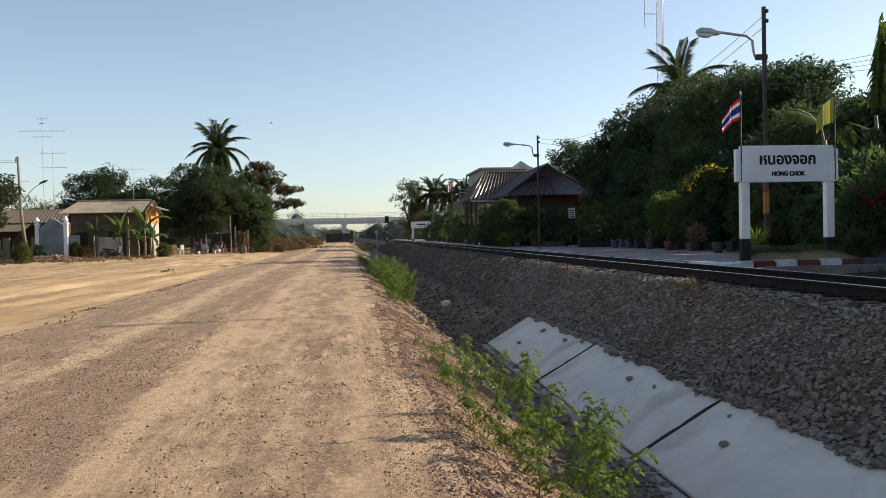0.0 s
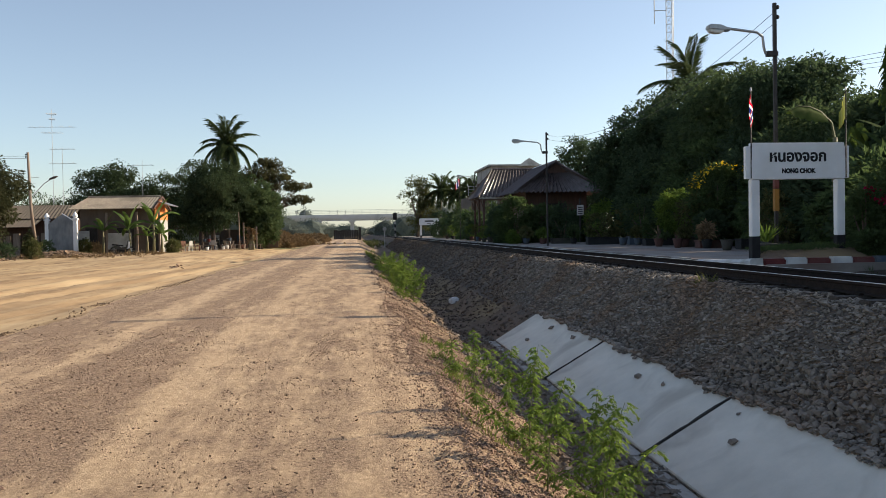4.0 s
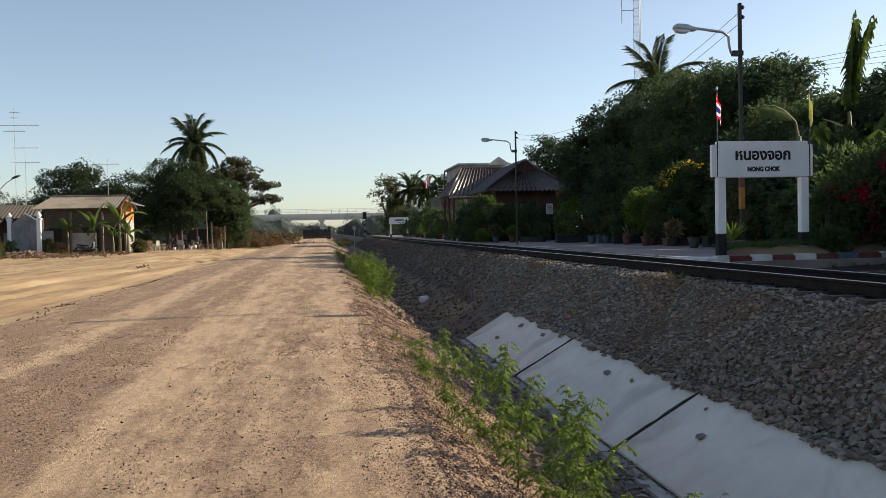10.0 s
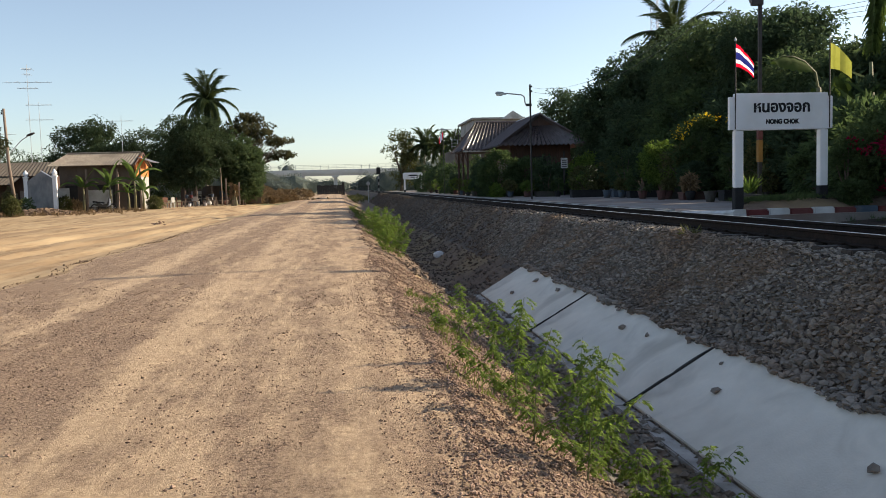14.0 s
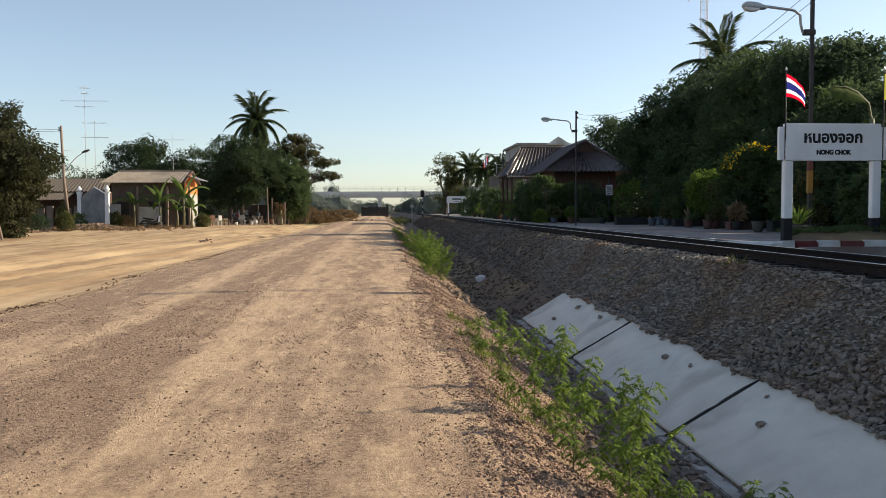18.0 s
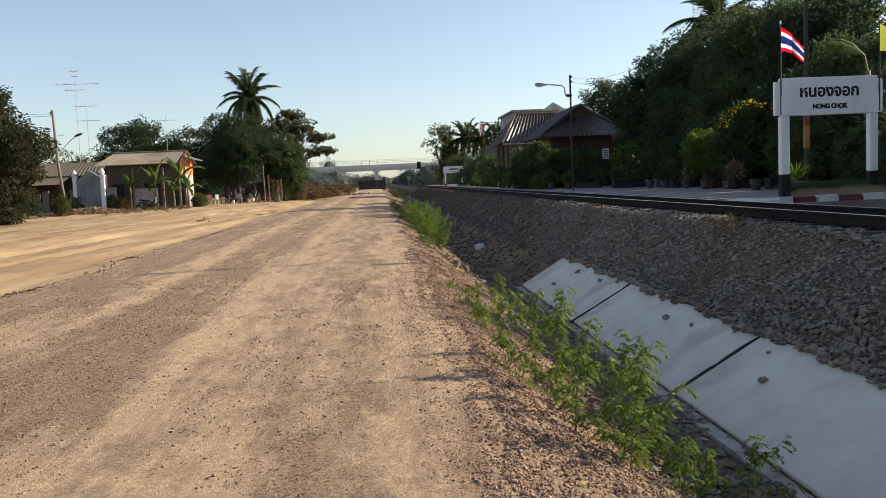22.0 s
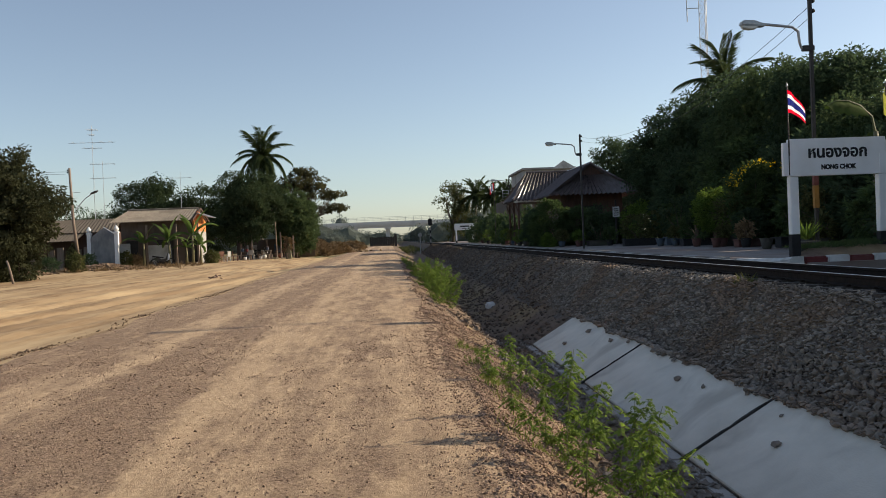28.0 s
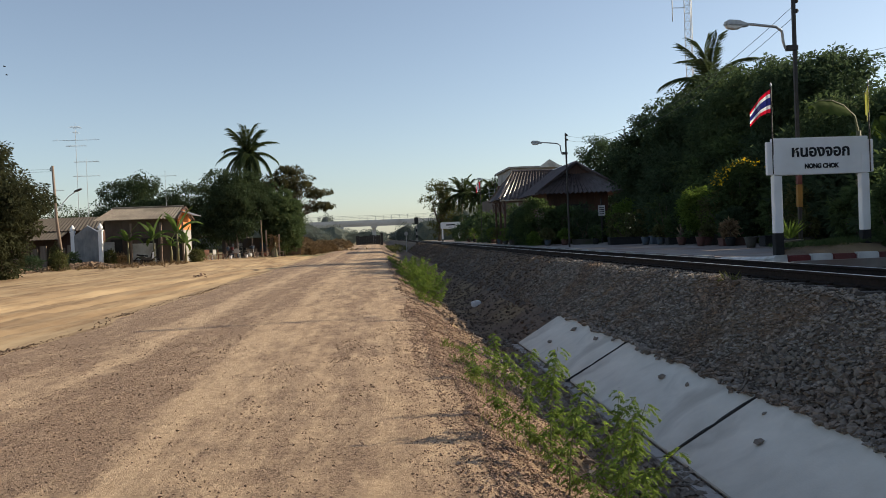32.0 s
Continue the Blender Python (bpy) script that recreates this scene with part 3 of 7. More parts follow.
def torn_leaf(rng, L, up, bend, w):
    """A banana leaf along +x that the wind has shredded into strips hanging from its rib."""
    n = int(L / 0.085)
    v, f = [], []
    px = pz = 0.0
    for s in range(n):
        u = s / n
        a = math.radians(up - bend * u ** 1.5)
        px += L / n * math.cos(a)
        pz += L / n * math.sin(a)
        if u < 0.12:
            continue
        half = w * math.sin(math.pi * min(1, 0.12 + u * 0.85)) ** 0.5
        for sg in (-1, 1):
            ln = half * (0.65 + 0.4 * rng.random())
            dn = 0.35 + 0.75 * rng.random()
            tw = (rng.random() - 0.5) * 0.5
            e = L / n * (0.52 + 0.12 * rng.random())
            c0, s0 = math.cos(a) * e, math.sin(a) * e
            q = len(v)
            m = (px + tw * 0.08, sg * ln * 0.55, pz - ln * 0.2 * dn + 0.03)
            t = (px + tw * 0.2, sg * ln * 0.85, pz - ln * dn)
            v += [(px - c0, 0, pz - s0), (px + c0, 0, pz + s0), (m[0] + c0, m[1], m[2] + s0), (m[0] - c0, m[1], m[2] - s0), (t[0] + c0 * 0.5, t[1], t[2] + s0 * 0.5), (t[0] - c0 * 0.7, t[1], t[2] - s0 * 0.7)]
            f += [(q, q + 1, q + 2, q + 3), (q + 3, q + 2, q + 4, q + 5)]
    return mesh_np("leaf", v, f, M["banana_torn"])


def torn_banana(x, y, z, height, label, seed, leaves=6, group="tall banana plants", turn=None):
    """A tall banana plant with shredded leaves, the newest upright."""
    rng = np.random.default_rng(seed)
    t = thing("banana_plant", pose(x, y, z), label, "banana plant", group)
    bm = B()
    tube(bm, [(0, 0, -0.1), (0.03, 0, height * 0.4), (0.0, 0.02, height * 0.62)], [0.15, 0.11, 0.05], 8)
    part("stem", bm, M["stem"], t, smooth=True)
    for i in range(leaves):
        k = i / max(1, leaves - 1)
        up, bend = (90 - 7 * k, 8 + 22 * k) if turn is not None else (89 - 30 * k, 14 + 110 * k)
        ob = part("leaf", torn_leaf(rng, height * (0.42 + 0.06 * rng.random()), up, bend, 0.4), M["banana_torn"], t)
        ob.matrix_local = pose(0, 0, height * 0.6, 0, 0, (turn + (-10, 14, 28, -24)[i % 4] if turn is not None else 70 + i * 137.5) + rng.normal() * 8)
    return t


def drooping_leaf(x, y, z, label, seed):
    """A banana plant that holds one broad leaf out sideways, its blade folded down along a pale rib."""
    rng = np.random.default_rng(seed)
    t = thing("banana_plant", pose(x, y, z), label, "banana plant", "tall banana plants")
    bm = B()
    tube(bm, [(0, 0, -0.1), (0.02, 0, 2.0), (0, 0, 3.3)], [0.15, 0.12, 0.06], 8)
    part("stem", bm, M["banana_stem"], t, smooth=True)
    rib = [(0, 0, 3.2), (-0.12, -0.03, 3.7), (-0.45, -0.05, 4.0), (-0.8, -0.1, 4.13), (-1.15, -0.15, 4.14), (-1.45, -0.2, 4.0)]
    bm = B()
    tube(bm, rib, [0.04, 0.035, 0.028, 0.02, 0.012, 0.004], 5)
    lf = part("leaf", bm, M["stem"], t, "pale midrib")
    v, f = [], []
    n = 16
    for s in range(n + 1):
        u = 1.6 + (len(rib) - 1.6 - 1.001) * s / n
        i = int(u)
        p = [rib[i][q] + (rib[i + 1][q] - rib[i][q]) * (u - i) for q in range(3)]
        d = 0.42 * math.sin(math.pi * min(1, 0.1 + 0.86 * s / n)) ** 0.6 * (1 - 0.12 * (s % 3 == 1))
        v += [p, (p[0] + 0.02, p[1] - 0.1, p[2] - d * 0.45), (p[0] + 0.05, p[1] - 0.12, p[2] - d), (p[0], p[1] + 0.16, p[2] - d * 0.5)]
    for s in range(n):
        q = 4 * s
        f += [(q, q + 1, q + 5, q + 4), (q + 1, q + 2, q + 6, q + 5), (q + 3, q, q + 4, q + 7)]
    part("blade", mesh_np("blade", v, f, M["banana_torn"], smooth=True), M["banana_torn"], lf)
    return t


def shrub(name, x, y, z, blobs, material, label, seed, clumps=60, per=30, rc=0.25, leaf=(0.12, 0.05), category="bush", group="", shell=0.7, droop=0.0):
    rng = np.random.default_rng(seed)
    t = thing(name, pose(x, y, z), label, category, group)
    pts, q, d, c = clump_points(rng, blobs, clumps, int(per * 0.72), rc, shell)
    leaf = (leaf[0] * 1.15, leaf[1] * 1.18)
    keep = (pts[:, 2] > 0.02) & ~in_gap(pts + np.array([x, y, z]))
    pts, q, d = pts[keep], q[keep], d[keep]
    dirs = q * 0.6 + d * 0.7 + rng.normal(size=q.shape) * 0.5 + np.array([0, 0, -droop])
    part("foliage", leaf_mesh("foliage", pts, dirs, rng.normal(size=q.shape) * 0.6 + np.array([0, 0, 1.0]), leaf[0], leaf[1], material, rng), material, t)
    for e in c[rng.choice(len(c), min(6, len(c)), replace=False)]:
        part("stem", tube(B(), [(0, 0, -0.05), (e[0] * 0.4, e[1] * 0.4, e[2] * 0.5), tuple(e)], [0.03, 0.02, 0.008], 5), M["bark"], t)
    return t


def rocks(name, pts, sizes, material, rng, squash=0.65, small=False):
    """Loose stones: jittered octahedra cut to 14 faces, one mesh."""
    base = np.array([[1, 0, 0], [-1, 0, 0], [0, 1, 0], [0, -1, 0], [0, 0, 1], [0, 0, -1], [0.6, 0.6, 0.5], [-0.6, 0.55, 0.5], [-0.55, -0.6, 0.5], [0.6, -0.55, 0.5]], float)
    tri = np.array([[0, 6, 9], [0, 2, 6], [2, 7, 6], [2, 1, 7], [1, 8, 7], [1, 3, 8], [3, 9, 8], [3, 0, 9], [4, 6, 7], [4, 7, 8], [4, 8, 9], [4, 9, 6], [5, 2, 0], [5, 1, 2], [5, 3, 1], [5, 0, 3]])
    if small:
        base = base[:6] * 1.05
        tri = np.array([[0, 2, 4], [2, 1, 4], [1, 3, 4], [3, 0, 4], [2, 0, 5], [1, 2, 5], [3, 1, 5], [0, 3, 5]])
    n = len(pts)
    v = base[None] * (1 + rng.normal(size=(n, len(base), 3)) * 0.16)
    v *= (0.7 + 0.6 * rng.random((n, 1, 3)))
    v[:, :, 2] *= squash
    a, b2 = rng.random(n) * 6.283, rng.normal(size=n) * 0.4
    ca, sa, cb, sb = np.cos(a), np.sin(a), np.cos(b2), np.sin(b2)
    x, y, zz = v[..., 0], v[..., 1], v[..., 2]
    x, zz = x * cb[:, None] + zz * sb[:, None], -x * sb[:, None] + zz * cb[:, None]
    x, y = x * ca[:, None] - y * sa[:, None], x * sa[:, None] + y * ca[:, None]
    v = np.stack([x, y, zz], -1) * np.asarray(sizes)[:, None, None] * 0.5 + np.asarray(pts)[:, None]
    f = tri[None] + (np.arange(n) * len(base))[:, None, None]
    return mesh_np(name, v.reshape(-1, 3), f.reshape(-1, 3), material)


# ---- land ----
def wob(a, k, s=0.0):
    """Smooth wandering curve of a."""
    return (np.sin(a * k + s) + 0.6 * np.sin(a * k * 2.3 + s * 1.7 + 1) + 0.4 * np.sin(a * k * 5.1 + s * 2.1 + 2)) / 2


def bumps(x, y, k, s=0.0):
    return (np.sin(x * k + 1.7 * np.sin(y * k * 0.7 + s)) * np.sin(y * k * 1.1 + 1.3 * np.sin(x * k * 0.6 + s * 2)) +
            0.5 * np.sin(x * k * 2.7 + y * k * 1.9 + s) * np.sin(y * k * 2.3 - x * k * 1.2 + s))


SLAB_FOOT, SLAB_TOP = (3.2, -1.02), (4.18, -0.454)


def land(x, y):
    """Height of the ground: dirt yard, road, ditch, ballast bank, station ground."""
    x, y = np.asarray(x, float), np.asarray(y, float)
    far = np.clip((y - 45) / 25, 0, 1)
    px = np.array([-60, -12, -7.5, -6.1, -5.5, -5.0, -2.5, 0.2, 0.75, 1.3, 2.3, 2.6, 3.1, 3.2, 4.18, 4.22, 5.55, 5.75, 7.7, 8.15, 8.3, 9.5, 14, 60])
    pz = np.array([0.02, 0.0, -0.05, -0.08, -0.01, 0.0, 0.02, 0.0, -0.04, -0.32, -0.97, -1.07, -1.07, -1.05, -0.49, -0.455, 0.57, 0.6, 0.56, 0.47, 0.48, 0.5, 0.62, 0.62])
    z = np.interp(x, px, pz)
    z = z + 0.18 * far * np.clip((-x - 6) / 6, 0, 1)
    deep = np.clip((y - 60) / 60, 0, 1) * 0.55
    ditch = (x > 0.6) & (x < 5.4)
    z = np.where(ditch, z * (1 - deep) + deep * np.clip(z, -0.25, 9), z)
    amp = np.interp(x, [-60, -7, -5.6, -5.2, 0.3, 0.9, 1.4, 2.4, 3.15, 3.2, 4.1, 4.2, 5.6, 5.8, 9, 60],
                    [0.03, 0.016, 0.012, 0.008, 0.008, 0.03, 0.05, 0.05, 0.02, 0.0, 0.0, 0.04, 0.03, 0.02, 0.02, 0.05])
    amp = np.where((y > 19.4) & (x > 2.4) & (x < 4.2), 0.05, amp)
    z = z + amp * (bumps(x, y, 1.9) + 0.5 * bumps(x, y, 5.3, 2.0) + 0.3 * bumps(x, y, 11.0, 4.0))
    # ruts that wheels left across the yard, merging towards the road farther on
    rut = 0
    for x0, k, wd, dp in ((-9.6, 0.075, 0.28, 1.0), (-11.1, 0.08, 0.3, 0.9), (-13.6, 0.1, 0.34, 0.8), (-15.0, 0.105, 0.34, 0.7), (-7.9, 0.05, 0.22, 0.7), (-17.5, 0.12, 0.4, 0.6)):
        c = x0 + k * y + 0.35 * np.sin(y * 0.11 + x0) + 0.08 * np.sin(y * 0.9 + 2 * x0)
        q = (x - c) / wd
        rut = rut + dp * (np.exp(-q ** 2) - 0.45 * np.exp(-(np.abs(q) - 1.7) ** 2 * 2.2))
    rough = 0.015 * bumps(x, y * 0.5, 2.3, 3.0) * np.clip((-x - 6.4) / 1.5, 0, 1)
    return z - 0.085 * rut * np.clip((y - 8) / 8, 0, 1) * np.clip((-x - 5.9) / 0.6, 0, 1) + rough * np.clip((y - 14) / 10, 0, 1)


def edge_shift(x, y):
    """Moves the grid lines near the road's edges, which wander."""
    l = np.exp(-((x + 5.5) / 0.5) ** 2) * 0.22 * wob(y, 0.5)
    r = np.exp(-((x - 0.75) / 0.4) ** 2) * 0.14 * wob(y, 0.9, 1.0)
    return x + l + r


def build_land():
    xs = np.concatenate([[-2500, -900, -400, -200, -120, -80, -55], np.arange(-45, -26, 1.5), np.arange(-26, -14, 0.5), np.arange(-14, -6.4, 0.19), np.arange(-6.4, -4.6, 0.12), np.arange(-4.6, 0.2, 0.24),
                         np.arange(0.2, 5.9, 0.1), np.arange(5.9, 8.6, 0.2), np.arange(9, 30, 2), [34, 40, 50, 70, 120, 200, 400, 900, 2500]])
    ys = np.concatenate([[-300, -80, -30, -14, -8, -4], np.arange(-2, 3, 0.5), np.arange(3, 26, 0.11), np.arange(26, 60, 0.4), np.arange(60, 130, 1.5), [134, 140, 150, 165, 180, 200, 230, 270, 330, 420, 600, 900, 1500, 3000]])
    gx, gy = np.meshgrid(xs, ys)
    vx = edge_shift(gx, gy)
    vz = land(gx, gy)
    v = np.stack([vx, gy, vz], -1).reshape(-1, 3)
    nx, ny = len(xs), len(ys)
    i, j = np.meshgrid(np.arange(nx - 1), np.arange(ny - 1))
    f = np.stack([j * nx + i, j * nx + i + 1, (j + 1) * nx + i + 1, (j + 1) * nx + i], -1).reshape(-1, 4)
    cx = (xs[:-1] + xs[1:])[i.reshape(-1)] / 2
    cy = (ys[:-1] + ys[1:])[j.reshape(-1)] / 2
    road = (cx > -5.5) & (cx < 0.75) & (cy < 330)
    bed = (cx > 4.05) & (cx < 8.25) & (cy < 330)

    def sub(name, mask, mats, slots=None, label="", cat=""):
        ff = f[mask]
        used, inv = np.unique(ff, return_inverse=True)
        me = mesh_np(name, v[used], inv.reshape(-1, 4), mats, smooth=True)
        if slots is not None:
            me.polygons.foreach_set("material_index", slots[mask].astype(np.int32))
        return tagged(new(name, me), label, cat, "", "structure")
    yard = (cx < -5) & (cy < 85) & (cx > -45 + 0 * cy) & (cx > -7 - (cy + 20) * 0.55)
    slot = np.where(yard, 0, np.where(((cx > 0.5) & (cx < 4.2)) | ((cx > 8) & (cx < 18) & (cy < 60)), 1, 2))
    # slot 4 repeats the near-black bed colour in front of the kerb
    sub("ground", ~road & ~bed, [M["dirt"], M["bank"], M["far_ground"], M["gravel_bank"], M["dark_bed"]], np.where((cx > 0.5) & (cx < 1.75) & (cy < 60), 3, np.where((cx > 8) & (cx < 13) & (cy < 16.7), 4, slot)), "sandy dirt yard and bare ditch earth beside the road", "ground")
    sub("road", road, [M["road"]], None, "unpaved gravel road of brown crushed stone and sand", "road")
    # slot 1 paints the shade at the rails across the track bed
    sub("ballast_bed", bed, [M["ballast"], M["dark_bed"]], np.where((cx > 5.86) & (cx < 8.3), 1, 0), "stony grey-brown ballast bank under the railway track", "ballast")


build_land()
# ---- track ----
RAILS = (6.1, 7.13)
PLAT_X, PLAT_Z = 8.2, 0.70


def build_track():
    prof = [(-0.065, 0), (0.065, 0), (0.065, 0.012), (0.012, 0.03), (0.01, 0.105), (0.034, 0.118), (0.034, 0.145), (0.028, 0.15), (-0.028, 0.15), (-0.034, 0.145), (-0.034, 0.118), (-0.01, 0.105), (-0.012, 0.03), (-0.065, 0.012)]
    for x in RAILS:
        rail = thing("rail", pose(x, 0, 0.64), "rusty steel railway rail with a worn bright head", "rail", "rails of the track")
        ys = [-40, 330]
        v = [(px, y, pz) for y in ys for px, pz in prof]
        n = len(prof)
        f = [(i, (i + 1) % n, n + (i + 1) % n, n + i) for i in range(n)] + [tuple(range(n))[::-1], tuple(range(n, 2 * n))]
        part("rail_body", mesh_np("rail_body", v, f, M["rail"]), M["rail"], rail)
        part("running_surface", box(B(), -0.027, 0.027, -40, 330, 0.1501, 0.153), M["rail_top"], rail, "worn bright steel rail head")
    first = thing("sleeper", pose(6.615, 4.0, 0.64), "weathered railway sleeper bedded in ballast", "sleeper", "sleepers under the rails")
    part("beam", box(B(), -0.95, 0.95, -0.11, 0.11, -0.16, -0.002, 0.015), M["sleeper"], first)
    for sx in (-0.515, 0.515):
        for k in (-0.1, 0.1):
            part("rail_clip", box(B(), sx + k - 0.03, sx + k + 0.03, -0.05, 0.05, 0.0, 0.03, 0.006), M["rail"], first)
    for i in range(1, 110):
        copy_thing(first, pose(6.615, 4.0 + 0.62 * i, 0.64))


def build_stones():
    rng = np.random.default_rng(5)

    def scatter(n, x0, x1, y0, y1, s0, s1, lift=0.3, power=1.0):
        x = x0 + (x1 - x0) * rng.random(n)
        y = y0 + (y1 - y0) * rng.random(n) ** power
        s = s0 + (s1 - s0) * rng.random(n) ** 2
        z = land(x, y) + s * lift * 0.6
        return np.stack([edge_shift(x, y), y, z], 1), s

    def over_slab(n):
        """Stones that spill unevenly over the upper edge of the slabs."""
        y = 3 + 16.2 * rng.random(n)
        reach = 0.03 + 0.1 * (0.5 + 0.5 * wob(y, 2.1)) + 0.04 * wob(y, 6.0)
        x = 4.23 - np.maximum(0.02, reach) * rng.random(n) ** 0.7
        s = 0.04 + 0.08 * rng.random(n) ** 2
        z = SLAB_FOOT[1] + (x - SLAB_FOOT[0]) * (SLAB_TOP[1] - SLAB_FOOT[1]) / (SLAB_TOP[0] - SLAB_FOOT[0]) + 0.045 + s * 0.2
        return np.stack([x, y, z], 1), s
    a = [scatter(15000, 4.2, 5.9, 3.5, 13, 0.026, 0.082), over_slab(1500)]
    me = rocks("stones", np.concatenate([p for p, s in a]), np.concatenate([s for p, s in a]), M["stone"], rng)
    tagged(new("ballast_stones", me), "loose broken grey ballast stones on the track bank", "ballast stones", "", "stuff")
    a = [scatter(13000, 4.2, 5.9, 13, 26, 0.035, 0.1), scatter(200, 4.1, 5.9, 26, 70, 0.06, 0.14), scatter(700, 5.6, 5.9, 4, 30, 0.04, 0.09)]
    me = rocks("stones", np.concatenate([p for p, s in a]), np.concatenate([s for p, s in a]), M["stone"], rng, small=True)
    tagged(new("ballast_stones", me), "loose broken grey ballast stones round the rails", "ballast stones", "", "stuff")
    a = [scatter(6500, 4.1, 5.9, 24, 70, 0.05, 0.13), scatter(2500, 4.0, 5.9, 70, 115, 0.1, 0.2), scatter(300, 7.9, 8.25, 8, 20, 0.03, 0.08)]
    me = rocks("stones", np.concatenate([p for p, s in a]), np.concatenate([s for p, s in a]), M["earth_stone"], rng, small=True)
    tagged(new("bank_stones", me), "earthy brown stones on the far track bank", "ballast stones", "", "stuff")
    me = rocks("stones", *scatter(3400, 5.85, 8.1, 4, 34, 0.04, 0.09), M["dark_bed"], rng, small=True)
    tagged(new("track_stones", me), "ballast stones between the rails, coloured near-black for shade", "ballast stones", "", "stuff")
    b = [scatter(4800, 1.9, 3.2, 4, 20, 0.04, 0.11)]
    me = rocks("stones", b[0][0], b[0][1], M["stone"], rng, small=True)
    tagged(new("ditch_stones", me), "loose grey stones on the ditch bottom beside the slabs", "ditch stones", "", "stuff")
    b = [scatter(4500, 1.6, 4.2, 19, 60, 0.05, 0.13)]
    me = rocks("stones", np.concatenate([p for p, s in b]), np.concatenate([s for p, s in b]), M["earth_stone"], rng, small=True)
    tagged(new("ditch_stones", me), "loose grey stones and clods on the ditch bottom", "ditch stones", "", "stuff")
    b = [scatter(40000, 0.72, 1.95, 3.3, 19, 0.009, 0.034, 0.4, 1.35), scatter(6000, 0.65, 1.8, 17, 60, 0.02, 0.06, 0.4, 1.3)]
    me = rocks("stones", np.concatenate([p for p, s in b]), np.concatenate([s for p, s in b]), M["pebble"], rng, small=True)
    tagged(new("verge_stones", me), "loose brown stones spilled down the road verge", "verge stones", "", "stuff")
    # the stones nearest to the road, one by one
    bed = bpy.data.objects["ballast_bed"]
    shapes = [rocks("stone", np.zeros((1, 3)), [0.1], M["stone"], rng) for _ in range(14)]
    for k in range(300):
        x, y = 4.22 + 0.55 * rng.random(), 5.5 + 4.5 * rng.random()
        ob = new("stone", shapes[k % 14])
        ob.parent = bed
        ob.matrix_local = pose(x, y, float(land(x, y)) + 0.045, 360 * rng.random(), 25 * rng.normal(), 360 * rng.random()) @ Matrix.Scale(0.6 + 0.5 * rng.random(), 4)

    def clustered(n, y0, y1, s0, s1, power):
        """Gravel that gathers in strips along the road and in patches."""
        x = -5.6 + 6.4 * rng.random(n)
        y = y0 + (y1 - y0) * rng.random(n) ** power
        sandy = np.exp(-((x + 1.7) / 0.3) ** 2) + 0.7 * np.exp(-((x + 3.6) / 0.3) ** 2) + 0.55 * (x > -1.5)
        streak = 0.7 * np.exp(-((x + 0.45 + 0.1 * wob(y, 1.3)) / 0.22) ** 2) * (0.5 + bumps(x, y, 3.1, 2.0)) + 0.5 * np.exp(-((x + 2.5) / 0.5) ** 2)
        keep = rng.random(n) < np.clip(0.5 - 0.6 * sandy + streak + 0.4 * bumps(x, y * 0.4, 3.3, 1.0), 0.03, 1)
        x, y = x[keep], y[keep]
        s = s0 + (s1 - s0) * rng.random(len(x)) ** 3
        return np.stack([edge_shift(x, y), y, land(x, y) + s * 0.2], 1), s
    c = [clustered(60000, 2.6, 12, 0.005, 0.019, 1.2), clustered(8000, 3, 14, 0.012, 0.03, 1.0), clustered(7000, 10, 36, 0.008, 0.03, 1.0), scatter(6000, 0.2, 0.95, 3, 16, 0.005, 0.018, 0.5), scatter(5000, 0.5, 0.8, 3.3, 18, 0.008, 0.026, 0.4), scatter(60, -6.0, -5.2, 8, 40, 0.02, 0.06, 0.5)]
    me = rocks("stones", np.concatenate([p for p, s in c]), np.concatenate([s for p, s in c]), M["pebble"], rng, small=True)
    # clods crumbled along the edge towards the yard, thicker in places
    y = 9 + 24 * rng.random(6000) ** 1.3
    x = -5.62 + rng.normal(size=6000) * 0.10
    keep = rng.random(6000) < np.clip(-0.15 + 0.9 * wob(y, 0.9, 2.0), 0.06, 0.7)
    x, y = x[keep] + 0.22 * wob(y[keep], 0.5), y[keep]
    s = 0.012 + 0.06 * rng.random(len(x)) ** 3
    edge = rocks("clods", np.stack([x, y, land(x, y) + s * 0.25], 1), s, M["clod"], rng, small=True)
    tagged(new("road_edge_clods", edge), "dark clods crumbled along the road edge", "clods", "", "stuff")
    tagged(new("road_gravel", me), "loose brown gravel on the road surface", "gravel", "", "stuff")


